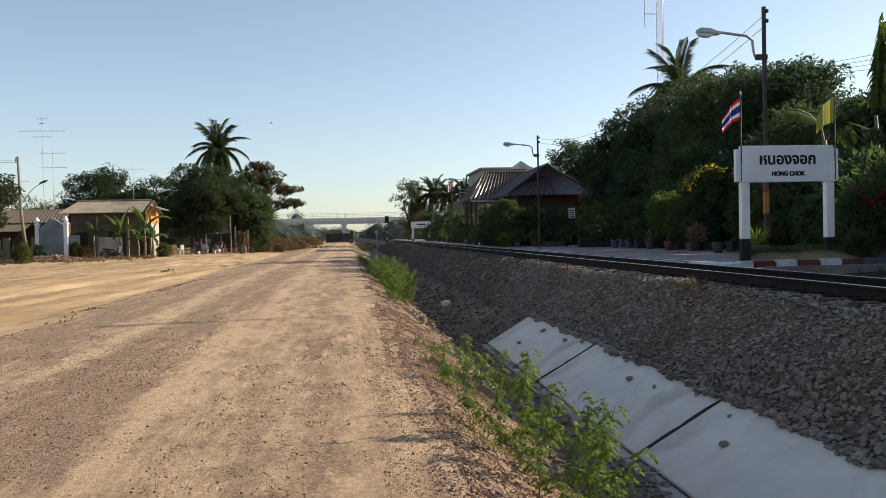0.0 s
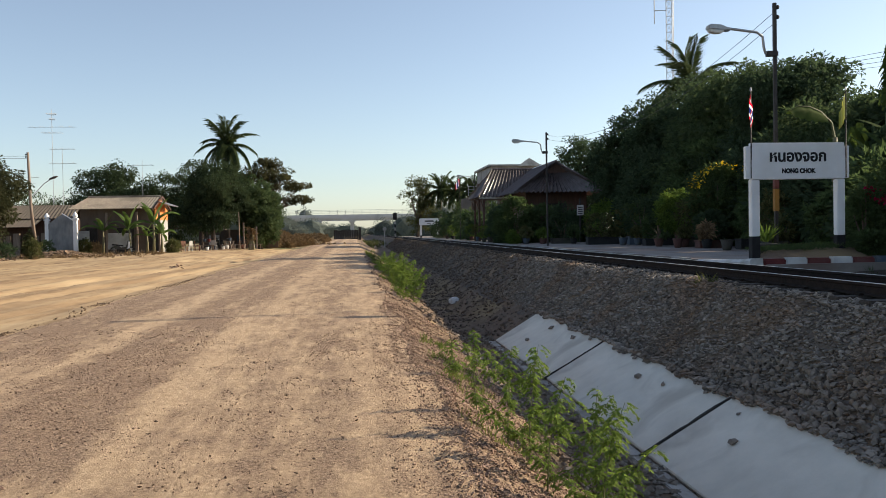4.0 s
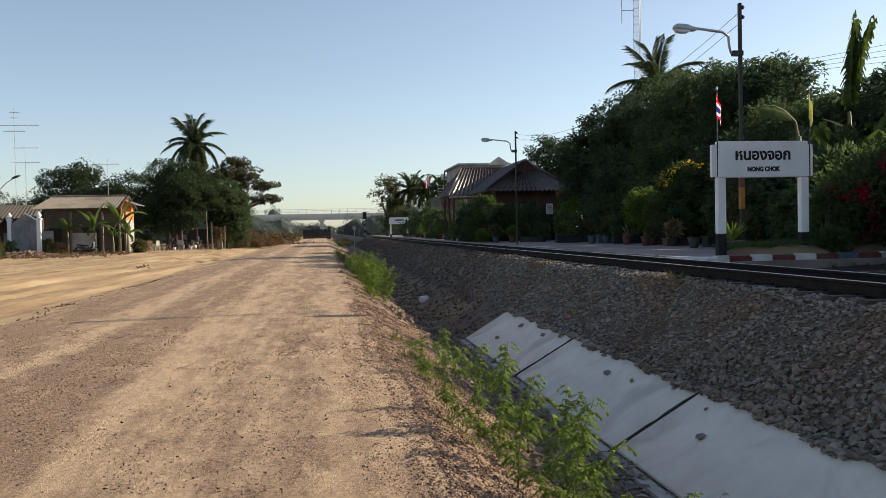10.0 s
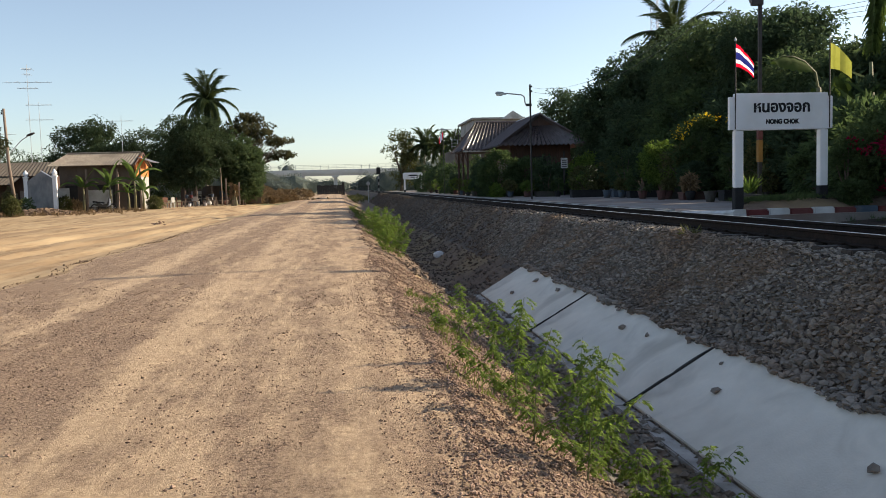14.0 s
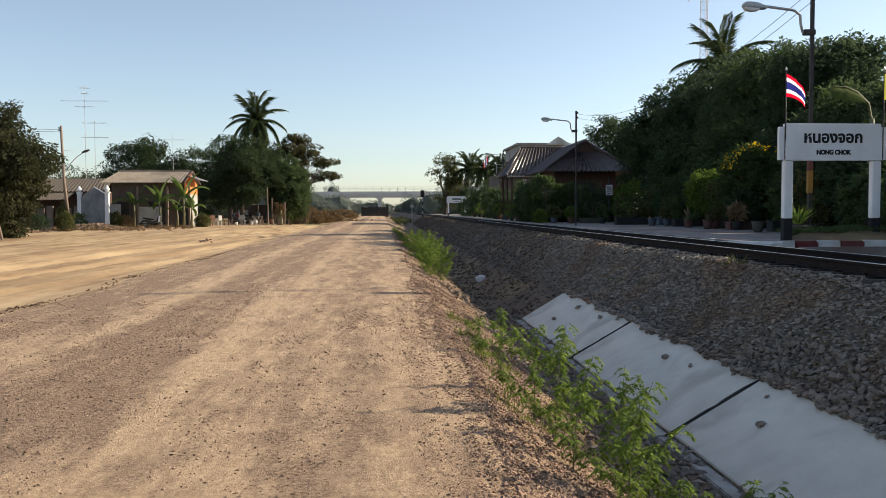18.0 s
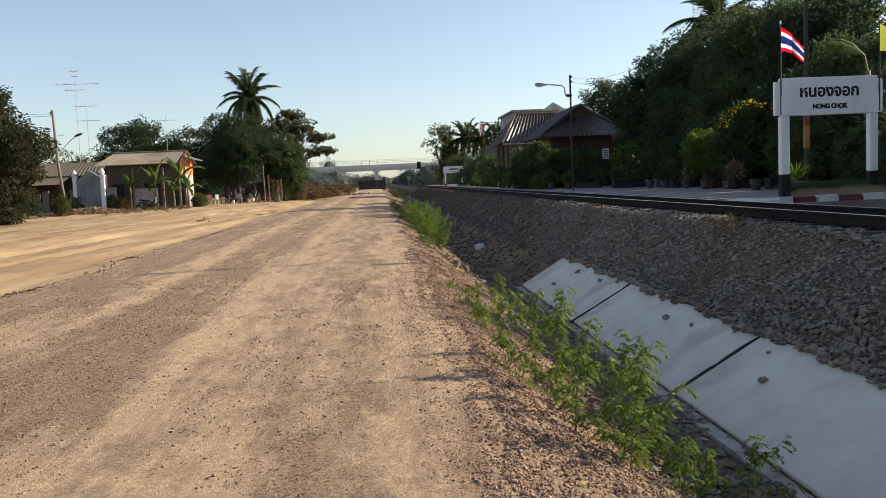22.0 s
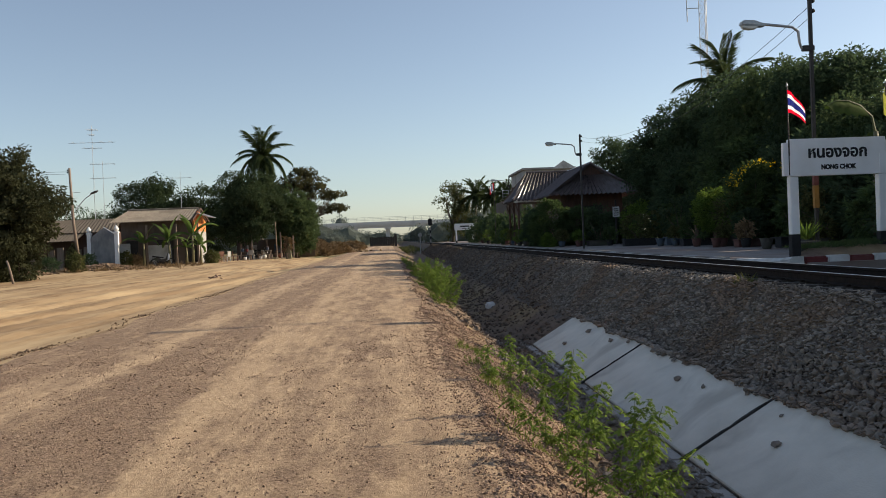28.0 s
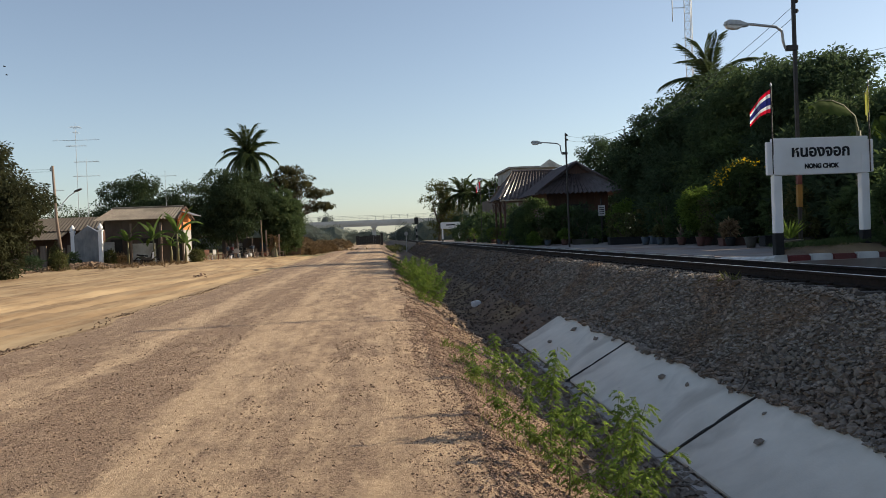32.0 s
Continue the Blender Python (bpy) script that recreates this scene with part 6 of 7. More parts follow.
rng = random.Random(12)
belt = [(x + rng.uniform(-4, 4), rng.uniform(345, 470), 2.0, rng.uniform(6, 11), rng.uniform(2.2, 3.6) if abs(x) < 70 else rng.uniform(3.5, 6.0), 1400) for x in range(-230, 260, 8)]
belt += [(-20, 350, 6, 4.5, 6.0, 900), (-44, 360, 5, 6, 5, 900)]
# horizon and roadside woods take the haze-paled leaf colour
woods("far_woods", belt, "belt of trees along the horizon, paled as by haze", 31, M["far_leaf"], 18)
mid = [(-19, 150, 2.0, 5, 4.0, 2000), (-26, 140, 2.4, 6, 4.6, 2000), (-13, 170, 1.2, 5, 2.4, 1600), (-12, 230, 2.0, 6, 3.6, 1400), (-20, 210, 2.4, 7, 4.2, 1600), (-34, 130, 3, 7, 5, 2000), (-9, 262, 1.6, 4, 3.0, 1000),
       (12, 190, 2.2, 5, 3.6, 1600), (17, 165, 3, 6, 5, 2000), (9, 240, 1.8, 4, 3.6, 1200), (24, 150, 3, 7, 6, 2000), (30, 120, 3, 8, 6, 2400), (20, 130, 3, 5, 5, 2000)]
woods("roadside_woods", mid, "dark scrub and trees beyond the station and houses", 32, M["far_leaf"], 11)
tree("bare_tree", 9.8, 131, G, [(0, 0, 6.6, 3.0, 2.5, 2.8), (1, 0, 3.6, 2.8, 2.2, 2.6)], M["olive"], "thin-leaved tree beyond the platform end", 33, 230, 22, 0.5, (0.34, 0.16), limbs=40, shell=0.3)
palm(13.0, 128, G, 7.0, 3.2, "coconut palm beyond the platform end", 5)
palm(14.9, 124, G, 6.4, 3.0, "coconut palm beyond the platform end", 6)
palm(16.4, 119, G, 6.6, 2.6, "coconut palm beyond the platform end", 7)

# ---- planting along the platform ----
def planter(x, y, w, d, h, material, label, plant=None, seed=0, size=0.7):
    t = thing("planter", pose(x, y, PLAT_Z), label, "planter", "planters on the platform")
    bm = B()
    box(bm, -w / 2, w / 2, -d / 2, d / 2, 0, h, 0.02)
    part("box", bm, material, t)
    part("rim", box(B(), -w / 2 - 0.03, w / 2 + 0.03, -d / 2 - 0.03, d / 2 + 0.03, h, h + 0.06, 0.012), material, t)
    if plant:
        s = size
        shrub("potted_shrub", x, y, PLAT_Z + h + 0.05, [(0, 0, s * 0.9, w * 0.55, d * 0.5, s * 0.9)], plant, "leafy dark shrub growing in a planter", seed, 46, 30, 0.2 * s, (0.14, 0.06), "shrub", "shrubs in planters")


def pot(x, y, r, h, material, label):
    t = thing("flower_pot", pose(x, y, PLAT_Z), label, "flower pot", "pots on the platform")
    part("pot_body", lathe(B(), [(r * 0.65, 0), (r * 0.8, h * 0.3), (r, h * 0.85), (r * 0.98, h * 0.9)], 14), material, t, smooth=True)
    part("rim", lathe(B(), [(r * 1.08, h * 0.88), (r * 1.1, h), (r * 0.9, h), (r * 0.88, h * 0.9)], 14), material, t)


colours = [M["pot_red"], M["pot_blue"], M["black"], M["pot_dark"], M["pot_red"]]
names = ["faded red", "faded blue", "black", "mossy grey", "faded red"]
rng = random.Random(4)
row = [(12.2, 20.6), (13.0, 22.4), (13.4, 25.0), (13.6, 27.8), (13.3, 30.6), (13.9, 33.0), (13.6, 36.6), (13.8, 39.6), (14.2, 43.4), (13.9, 47.0), (11.6, 46.5), (12.4, 41.5)]
for i, (x, y) in enumerate(row):
    c = (2, 0, 3, 2, 0, 3, 2, 1, 3, 2, 3, 2)[i]
    planter(x, y, 0.9 + 0.8 * rng.random(), 0.5, 0.22 + 0.16 * rng.random(), colours[c], names[c] + " concrete planter box on the platform", (M["hedge"], M["mango"], M["olive"])[i % 3], 60 + i, 0.45 + 0.6 * rng.random())
for i, (x, y, r, c) in enumerate(((12.3, 27.0, 0.2, 3), (12.5, 31.8, 0.19, 4), (12.4, 38.2, 0.2, 1), (9.3, 55.0, 0.2, 0), (9.9, 48.5, 0.22, 3), (10.9, 47.6, 0.2, 4))):
    pot(x, y, r, 0.36, colours[c], names[c] + " round flower pot on the platform")
shrub("round_bush", 14.35, 36, PLAT_Z + 0.4, [(0, 0, 1.1, 1.12, 1.0, 0.9)], M["bush"], "rounded bright green bush in sunlight", 71, 300, 40, 0.17, (0.1, 0.05))
pot(14.35, 35.9, 0.36, 0.62, M["pot_red"], "faded red round pot under the green bush")
yb = shrub("yellow_flower_bush", 14.7, 33, PLAT_Z, [(0, 0, 2.0, 1.15, 1.0, 1.2), (0.3, 0, 1.0, 1.1, 1.0, 1.0)], M["hedge"], "dark green bush topped with yellow flowers", 72, 330, 40, 0.24, (0.14, 0.065))
rr = np.random.default_rng(73)
n = 170
ang = rr.random((n, 1)) * math.pi * 0.62 + math.pi * 0.3
fp = np.concatenate([0.1 + 1.25 * np.cos(ang) * (0.9 + 0.2 * rr.random((n, 1))), rr.normal(size=(n, 1)) * 0.4 - 0.2, 2.05 + 1.25 * np.abs(np.sin(ang)) * (0.9 + 0.16 * rr.random((n, 1)))], 1)
part("blossom", leaf_mesh("blossom", fp, rr.normal(size=(n, 3)), rr.normal(size=(n, 3)) + np.array([0, 0, 1.0]), 0.11, 0.1, M["yellow"], rr), M["yellow"], yb, "clusters of bright yellow flowers")
# hedge and undergrowth below the trees
for i, (x, y, rx, ry, h) in enumerate(((14.2, 21.0, 1.6, 1.6, 2.6), (14.6, 24.0, 1.5, 1.6, 3.0), (15.4, 27.5, 1.8, 1.8, 3.2), (16.5, 30.5, 1.6, 1.8, 3.4), (16.9, 35, 1.6, 2.0, 3.8), (16.2, 39.4, 1.8, 2.0, 3.4), (15.9, 43, 1.5, 2.0, 2.6), (16.4, 46, 1.6, 2.0, 3.4), (17.2, 32, 2.4, 3, 4.6), (17.0, 38, 2.4, 3, 5.0), (16.4, 26, 2.0, 2.4, 3.8), (17.0, 44.5, 2.6, 3, 5.0), (18.0, 51, 1.8, 2.0, 4.0), (12.6, 18.8, 1.0, 1.0, 1.6))):
    shrub("understorey_bush", x, y, G, [(0, 0, h * 0.48, rx, ry, h * 0.52)], M["mango"] if i % 3 else M["hedge"], "dense dark undergrowth bush below the trees", 80 + i, 190, 32, 0.34, (0.22, 0.1), group="undergrowth behind the platform")
# bougainvillea at the kerb: foot, size, then where its bracts sit
BRACTS = {0: ((-0.6, -0.55, 1.25, 0.30, 0.12), (-0.1, -0.6, 1.05, 0.2, 0.1), (-0.4, -0.6, 0.62, 0.09, 0.25)), 1: ((-0.4, -0.4, 1.95, 0.16, 0.1), (0.1, -0.4, 1.2, 0.25, 0.1))}
for i, (x, y, r, h) in enumerate(((12.3, 17.75, 1.1, 2.1), (12.95, 17.6, 0.95, 2.5), (11.12, 17.5, 0.3, 1.5), (10.95, 17.0, 0.24, 0.5), (13.6, 17.4, 1.3, 2.6), (13.3, 15.5, 1.25, 2.5), (12.1, 15.7, 0.5, 0.8))):
    z = 0.8 if y > 16.6 else 0.6
    b = shrub("bougainvillea", x, y, z, [(0, 0, h * 0.5, r, r, h * 0.52)], M["hedge"], "tangled bougainvillea bush with dull magenta bracts" if i in BRACTS else "tangled dark bougainvillea bush without flowers", 100 + i, int(90 + 160 * r), 34, 0.24 if r > 0.6 else 0.12, (0.11, 0.055) if r > 0.6 else (0.07, 0.035), group="bougainvillea bushes")
    rr = np.random.default_rng(110 + i)
    for bx, by, bz, sx, sz in BRACTS.get(i, ()):
        n = 260
        cl = rr.normal(size=(8, 3)) * np.array([sx, 0.15, sz]) + np.array([bx, by, bz])
        fp = cl[rr.integers(0, 8, n)] + rr.normal(size=(n, 3)) * 0.06
        tagged(part("bract_cluster", leaf_mesh("bract_cluster", fp, rr.normal(size=(n, 3)), rr.normal(size=(n, 3)), 0.08, 0.06, M["pink"], rr), M["pink"], b, "magenta bracts"), kind="stuff")
# hanging banana leaf and croton beside the sign, agave in its bed
agave = thing("agave", pose(9.3, 18.4, 1.1), "spiky pale green agave beside the sign post", "agave")
rr = np.random.default_rng(5)
n = 46
a = rr.random(n) * 6.283
el = 0.35 + rr.random(n) * 1.0
d = np.stack([np.cos(a) * np.cos(el), np.sin(a) * np.cos(el), np.sin(el)], 1)
for k in range(n):
    part("blade", leaf_mesh("blade", d[k:k + 1] * 0.03, d[k:k + 1], np.array([[0, 0, 1.0]]), 0.42, 0.045, M["bush"], rr, fold=0.03), M["bush"], agave)
bx = thing("planter_ring", pose(9.3, 18.4, 0.8), "low mossy round planter round the agave", "planter")
part("ring", lathe(B(), [(0.24, 0), (0.3, 0.28), (0.26, 0.3), (0.24, 0.2)], 16), M["pot_dark"], bx)

# bushes in front of the station
shrub("clipped_hedge", 9.7, 50.5, PLAT_Z, [(0, 0, 1.3, 1.25, 0.9, 1.35)], M["hedge"], "large clipped hedge with a sunlit top", 121, 260, 34, 0.25, (0.14, 0.07), group="station hedges")
shrub("clipped_hedge", 9.25, 52.9, PLAT_Z, [(0, 0, 1.1, 0.75, 0.7, 1.15)], M["mango"], "tall dark bush beside the station porch", 126, 200, 34, 0.22, (0.14, 0.07), group="station hedges")
shrub("clipped_hedge", 11.4, 51.0, PLAT_Z, [(0, 0, 1.05, 1.15, 0.9, 1.15)], M["hedge"], "large rounded clipped hedge", 122, 260, 34, 0.25, (0.14, 0.07), group="station hedges")
shrub("clipped_hedge", 13.4, 51.2, PLAT_Z, [(0, 0, 0.8, 1.1, 0.9, 0.9)], M["mango"], "rounded dark clipped hedge", 123, 220, 34, 0.25, (0.14, 0.07), group="station hedges")
shrub("clipped_hedge", 15.2, 50.0, PLAT_Z, [(0, 0, 1.1, 1.3, 1.0, 1.2)], M["bush"], "leafy green hedge beside the station", 124, 240, 34, 0.25, (0.14, 0.07), group="station hedges")
shrub("clipped_hedge", 9.2, 48.6, PLAT_Z, [(0, 0, 0.35, 0.35, 0.35, 0.35)], M["bush"], "small pale green potted bush", 125, 60, 34, 0.14, (0.1, 0.05), group="station hedges")
for i, (x, y, h) in enumerate(((10.6, 70, 2.0), (10.8, 78, 2.6), (11, 86, 2.4), (11.4, 95, 3.0), (10.9, 102, 2.2), (12.6, 106, 3.2), (11.8, 117, 3.6), (14.6, 114, 4.4), (14, 98, 4.4), (14, 80, 4.0), (13.5, 72, 3.4))):
    shrub("platform_bush", x, y, PLAT_Z - 0.1, [(0, 0, h * 0.5, 1.4, 1.6, h * 0.55)], M["hedge"] if i % 2 else M["mango"], "dark bush along the far platform", 130 + i, 100, 30, 0.35, (0.22, 0.1), group="bushes along the far platform")
pole = thing("station_flag", pose(9.5, 75.5, PLAT_Z), "red, white and blue flag hanging limp on a pole", "flag")
part("pole", tube(B(), [(0, 0, 0), (0, 0, 5.6)], 0.025, 6), M["pole"], pole)
for k, m in enumerate((M["cloth_red"], M["cloth_white"], M["navy"], M["cloth_white"], M["cloth_red"])):
    bm = B()
    a = [bm.verts.new((-0.02 - 0.07 * k, 0.05 * math.sin(k * 2 + j), 5.5 - 0.1 * k - 0.2 * j)) for j in range(4)]
    b = [bm.verts.new((-0.1 - 0.07 * k, 0.05 * math.sin(k * 2 + 1 + j), 5.44 - 0.1 * k - 0.2 * j)) for j in range(4)]
    for j in range(3):
        bm.faces.new((a[j], b[j], b[j + 1], a[j + 1]))
    part("fold", bm, m, pole)
for i, (x, y, h, m) in enumerate(((8.95, 53.6, 0.7, "bush"), (9.1, 56.4, 0.6, "hedge"), (9.6, 46.8, 0.6, "olive"), (10.4, 46.2, 0.5, "bush"), (11.9, 45.2, 0.6, "hedge"), (12.9, 44.4, 0.7, "bush"), (9.0, 58.4, 0.8, "bush"), (12.9, 37.6, 0.5, "olive"), (12.7, 34.4, 0.6, "hedge"), (12.9, 30.0, 0.55, "dry"), (13.0, 32.4, 0.4, "olive"), (12.6, 24.0, 0.6, "olive"), (9.4, 64.0, 0.9, "olive"), (9.6, 69.0, 0.9, "bush"), (9.7, 83.0, 1.0, "bush"), (9.9, 90.0, 1.0, "olive"))):
    c = (0, 3, 1, 4, 2)[i % 5]
    pot(x, y, 0.2, 0.34, colours[c], names[c] + " round flower pot on the platform")
    shrub("pot_plant", x, y, PLAT_Z + 0.3, [(0, 0, h * 0.55, h * 0.5, h * 0.45, h * 0.5)], M[m], "leafy plant growing out of a pot", 320 + i, 40, 26, 0.13, (0.11, 0.05), "plant", "plants in pots")
notice = thing("notice_board", pose(13.3, 49.0, PLAT_Z), "small white notice board on a dark post", "notice board")
part("post", box(B(), -0.04, 0.04, -0.04, 0.04, 0, 2.6), M["pole"], notice)
nb = part("board", box(B(), -0.2, 0.2, -0.07, -0.04, 1.6, 2.2, 0.01), M["kerb_white"], notice)
for k in range(4):
    part("text_bar", box(B(), -0.14, 0.14, -0.074, -0.071, 1.68 + 0.12 * k, 1.73 + 0.12 * k), M["black"], nb)

# ---- yard across the road ----
for i, (x, y, r, h, m) in enumerate(((-23.6, 46.0, 1.4, 0.7, "olive"), (-21.6, 47.0, 1.0, 0.6, "yard_tree"), (-24.5, 43, 1.6, 0.8, "mango_lit"), (-21.4, 59.2, 0.45, 1.3, "olive"), (-24.4, 62, 0.7, 0.9, "mango"), (-20.7, 67.5, 0.5, 1.1, "olive"), (-26.5, 60, 1.4, 0.8, "olive"), (-22.4, 45.0, 0.9, 0.6, "bush"), (-27, 52, 1.8, 1.4, "yard_tree"), (-30, 58, 2.0, 1.4, "yard_tree"), (-22.0, 48.6, 1.3, 2.0, "mango"), (-20.4, 48.2, 0.9, 1.5, "yard_tree"), (-24.3, 48.4, 1.5, 2.2, "mango"), (-26, 49, 1.6, 2.4, "yard_tree"), (-23.0, 66, 0.6, 1.0, "mango"), (-14.3, 69.3, 0.5, 0.9, "olive"), (-20.9, 70.6, 0.4, 2.4, "bush"), (-20.2, 68.6, 0.6, 0.8, "dry"))):
    shrub("yard_shrub", x, y, 0.0 if y < 60 else 0.15, [(0, 0, h * 0.5, r, r, h * 0.55)], M[m], "untidy dusty shrub along the yard edge", 150 + i, 70, 26, 0.22, (0.15, 0.06), group="shrubs along the yard")
for i, (x, y, lean) in enumerate(((-20.5, 44.8, 2), (-19.4, 45.0, -14), (-21.6, 44.6, 3), (-24.0, 44.2, 5))):
    bm = B()
    tube(bm, [(0, 0, -0.15), (math.sin(radians(lean)) * 0.6, 0, 0.6), (math.sin(radians(lean)) * 1.25, 0, 1.2)], [0.07, 0.06, 0.05], 7)
    f = thing("fence_post", pose(x, y, 0), "rough weathered wooden fence post", "fence post", "old fence posts")
    part("post", bm, M["wood_pole"], f, smooth=True)
rng = np.random.default_rng(41)


def heap(name, x, y, rx, ry, h, n, s, material, label):
    px, py = rng.normal(size=n) * rx * 0.5, rng.normal(size=n) * ry * 0.5
    pz = h * np.exp(-((px / rx) ** 2 + (py / ry) ** 2) * 2) * rng.random(n) ** 0.3
    pts = np.stack([x + px, y + py, land(x + px, y + py) + pz], 1)
    me = rocks(name, pts, s * (0.5 + rng.random(n)), material, rng)
    tagged(new(name, me), label, "heap", "", "stuff")


heap("earth_heap", -20.6, 62.5, 2.6, 1.2, 0.45, 1300, 0.2, M["clod"], "heap of dry earth clods beside the gate")
heap("earth_heap", -23.8, 57.5, 1.2, 0.9, 0.35, 400, 0.2, M["clod"], "heap of dry earth clods beside the gate")
heap("rubble_heap", -7.6, 118, 3.2, 6, 1.2, 900, 0.5, M["dry"], "low bank of dry rubble at the roadside")
heap("rubble_heap", -8.5, 42, 0.4, 0.35, 0.1, 26, 0.1, M["pebble"], "few brown clods left on the yard")
for i, (x, y, r, h) in enumerate(((-7.9, 93, 1.4, 0.9), (-7.2, 100, 1.3, 0.8), (-6.9, 110, 1.6, 1.0), (-8.8, 97, 1.8, 1.5), (-8.8, 89, 1.0, 1.2), (-10, 108, 2.4, 1.8), (-7.8, 128, 2.2, 1.1), (-6.6, 138, 2.2, 1.0), (-6.8, 150, 2.6, 1.2))):
    shrub("dry_brush", x, y, 0.1, [(0, 0, h * 0.4, r, r, h * 0.6)], M["dry"], "tangled dry brown brush at the roadside", 170 + i, 150, 30, 0.3, (0.3, 0.035), group="dry brush")
pole_thin = thing("thin_post", pose(-10.6, 80.5, 0.2), "thin leaning wooden post by the trees", "post")
bm = B()
tube(bm, [(0, 0, -0.1), (-0.05, 0, 3.4)], [0.06, 0.05], 6)
part("post", bm, M["wood_pole"], pole_thin)


def clutter():
    """Jars, buckets, benches and boards under the mango trees."""
    rng = random.Random(6)
    for i in range(5):
        x, y = -13.6 + 1.1 * i + rng.uniform(-0.3, 0.3), 79.5 + rng.uniform(-1, 1.5)
        t = thing("water_jar", pose(x, y, 0.2), "squat glazed water jar in the yard", "jar", "jars in the yard")
        r = rng.uniform(0.16, 0.28)
        part("jar", lathe(B(), [(r * 0.6, 0), (r, r * 0.9), (r * 0.95, r * 1.4), (r * 0.6, r * 1.9), (r * 0.68, r * 2.0)], 12), rng.choice([M["terracotta"], M["wall_pale"], M["pot_blue"], M["pot_dark"]]), t, smooth=True)
    for i in range(5):
        x, y = -13.9 + 1.3 * i, 75.4 + rng.uniform(-0.5, 1.5)
        t = thing("bench", pose(x, y, 0.2, 0, 0, rng.uniform(-25, 25)), "rough low wooden bench in the yard", "bench", "yard benches")
        part("seat", box(B(), -0.55, 0.55, -0.16, 0.16, 0.4, 0.45, 0.01), M["wood_pole"], t)
        for sx in (-0.45, 0.45):
            for sy in (-0.1, 0.1):
                part("leg", box(B(), sx - 0.03, sx + 0.03, sy - 0.03, sy + 0.03, 0, 0.4), M["wood_pole"], t)
    for i in range(5):
        x, y = -14.0 + 1.25 * i + rng.uniform(-0.3, 0.3), 79.5 + rng.uniform(-0.5, 1)
        t = thing("yard_post", pose(x, y, 0.2), "upright post of a shed under the trees", "post", "shed posts")
        part("post", box(B(), -0.06, 0.06, -0.06, 0.06, 0, 1.6 + rng.random()), rng.choice([M["wood_pole"], M["wood_pole"], M["wall_dim"]]), t)
    for i, (x, y, m, what) in enumerate(((-14.1, 72.6, "brick_dim", "dusty red"), (-13.2, 73.4, "brick_dim", "dusty red"), (-12.1, 75.2, "concrete", "faded grey"), (-13.6, 71.8, "concrete", "faded grey"))):
        t = thing("garden_chair", pose(x, y, 0.2, 0, 0, 35 + 70 * i), what + " moulded plastic chair in the yard", "chair", "yard chairs")
        part("seat", box(B(), -0.24, 0.24, -0.22, 0.22, 0.4, 0.44, 0.015), M[m], t)
        part("backrest", box(B(), -0.23, 0.23, 0.2, 0.24, 0.46, 0.86, 0.015), M[m], t)
        for sx in (-0.2, 0.2):
            part("armrest", box(B(), sx - 0.03, sx + 0.03, -0.2, 0.22, 0.6, 0.63, 0.008), M[m], t)
            for sy in (-0.18, 0.18):
                part("leg", box(B(), sx - 0.025, sx + 0.025, sy - 0.025, sy + 0.025, 0, 0.4), M[m], t)
    for i, (x, y, w, h, m, what) in enumerate(((-11.3, 78.6, 0.9, 0.75, "wood_pole", "rough wooden"), (-13.0, 77.6, 1.1, 0.7, "wall_dim", "dusty boarded"), (-10.4, 81.0, 0.8, 0.7, "wood", "dark wooden"))):
        t = thing("yard_table", pose(x, y, 0.2, 0, 0, 12 * i), what + " table under the trees", "table", "yard tables")
        part("tabletop", box(B(), -w / 2, w / 2, -0.35, 0.35, h - 0.05, h, 0.01), M[m], t)
        for sx in (-w / 2 + 0.07, w / 2 - 0.07):
            for sy in (-0.28, 0.28):
                part("leg", box(B(), sx - 0.03, sx + 0.03, sy - 0.03, sy + 0.03, 0, h - 0.05), M[m], t)
    for i, (x, y, m, what) in enumerate(((-11.2, 78.5, "blue_paint", "faded blue"), (-12.9, 77.5, "red_paint", "dull red"), (-12.5, 74.2, "plastic", "white"), (-11.6, 77.0, "plastic", "white"), (-13.3, 77.6, "blue_paint", "faded blue"))):
        z = 0.2 + {0: 0.75, 1: 0.7, 4: 0.7}.get(i, 0)
        t = thing("bucket", pose(x, y, z), what + " plastic bucket in the yard", "bucket", "yard buckets")
        part("pail", lathe(B(), [(0.1, 0), (0.125, 0.14), (0.145, 0.27), (0.15, 0.28)], 12), M[m], t, smooth=True)
        part("handle", tube(B(), [(-0.145, 0, 0.26), (-0.1, 0.03, 0.36), (0.1, 0.03, 0.36), (0.145, 0, 0.26)], 0.006, 4), M["steel"], t)
    t = thing("shed", pose(-12, 82.5, 0.2), "open shed with a pale back wall under the trees", "shed")
    part("back_wall", box(B(), -3.2, 4.5, 3.0, 3.1, 0, 1.8), M["wall_dim"], t)
    part("cloth", box(B(), 0.5, 2.0, 2.9, 2.95, 0.5, 1.3), M["blue_paint"], t, "faded blue sheet")
    part("cloth", box(B(), -2.2, -1.2, 2.9, 2.95, 0.3, 1.3), M["wall_pale"], t, "pale hanging sheet")
    t = thing("dry_banana_clump", pose(-9.4, 79.5, 0.2), "withered yellow banana leaves round a stump", "plant")
    bm = B()
    tube(bm, [(0, 0, -0.1), (0, 0, 1.6)], [0.3, 0.16], 8)
    part("stump", bm, M["banana_stem"], t)
    rr = np.random.default_rng(9)
    n = 90
    a = rr.random(n) * 6.283
    d = np.stack([np.cos(a) * 0.6, np.sin(a) * 0.6, -0.9 + 1.4 * rr.random(n)], 1)
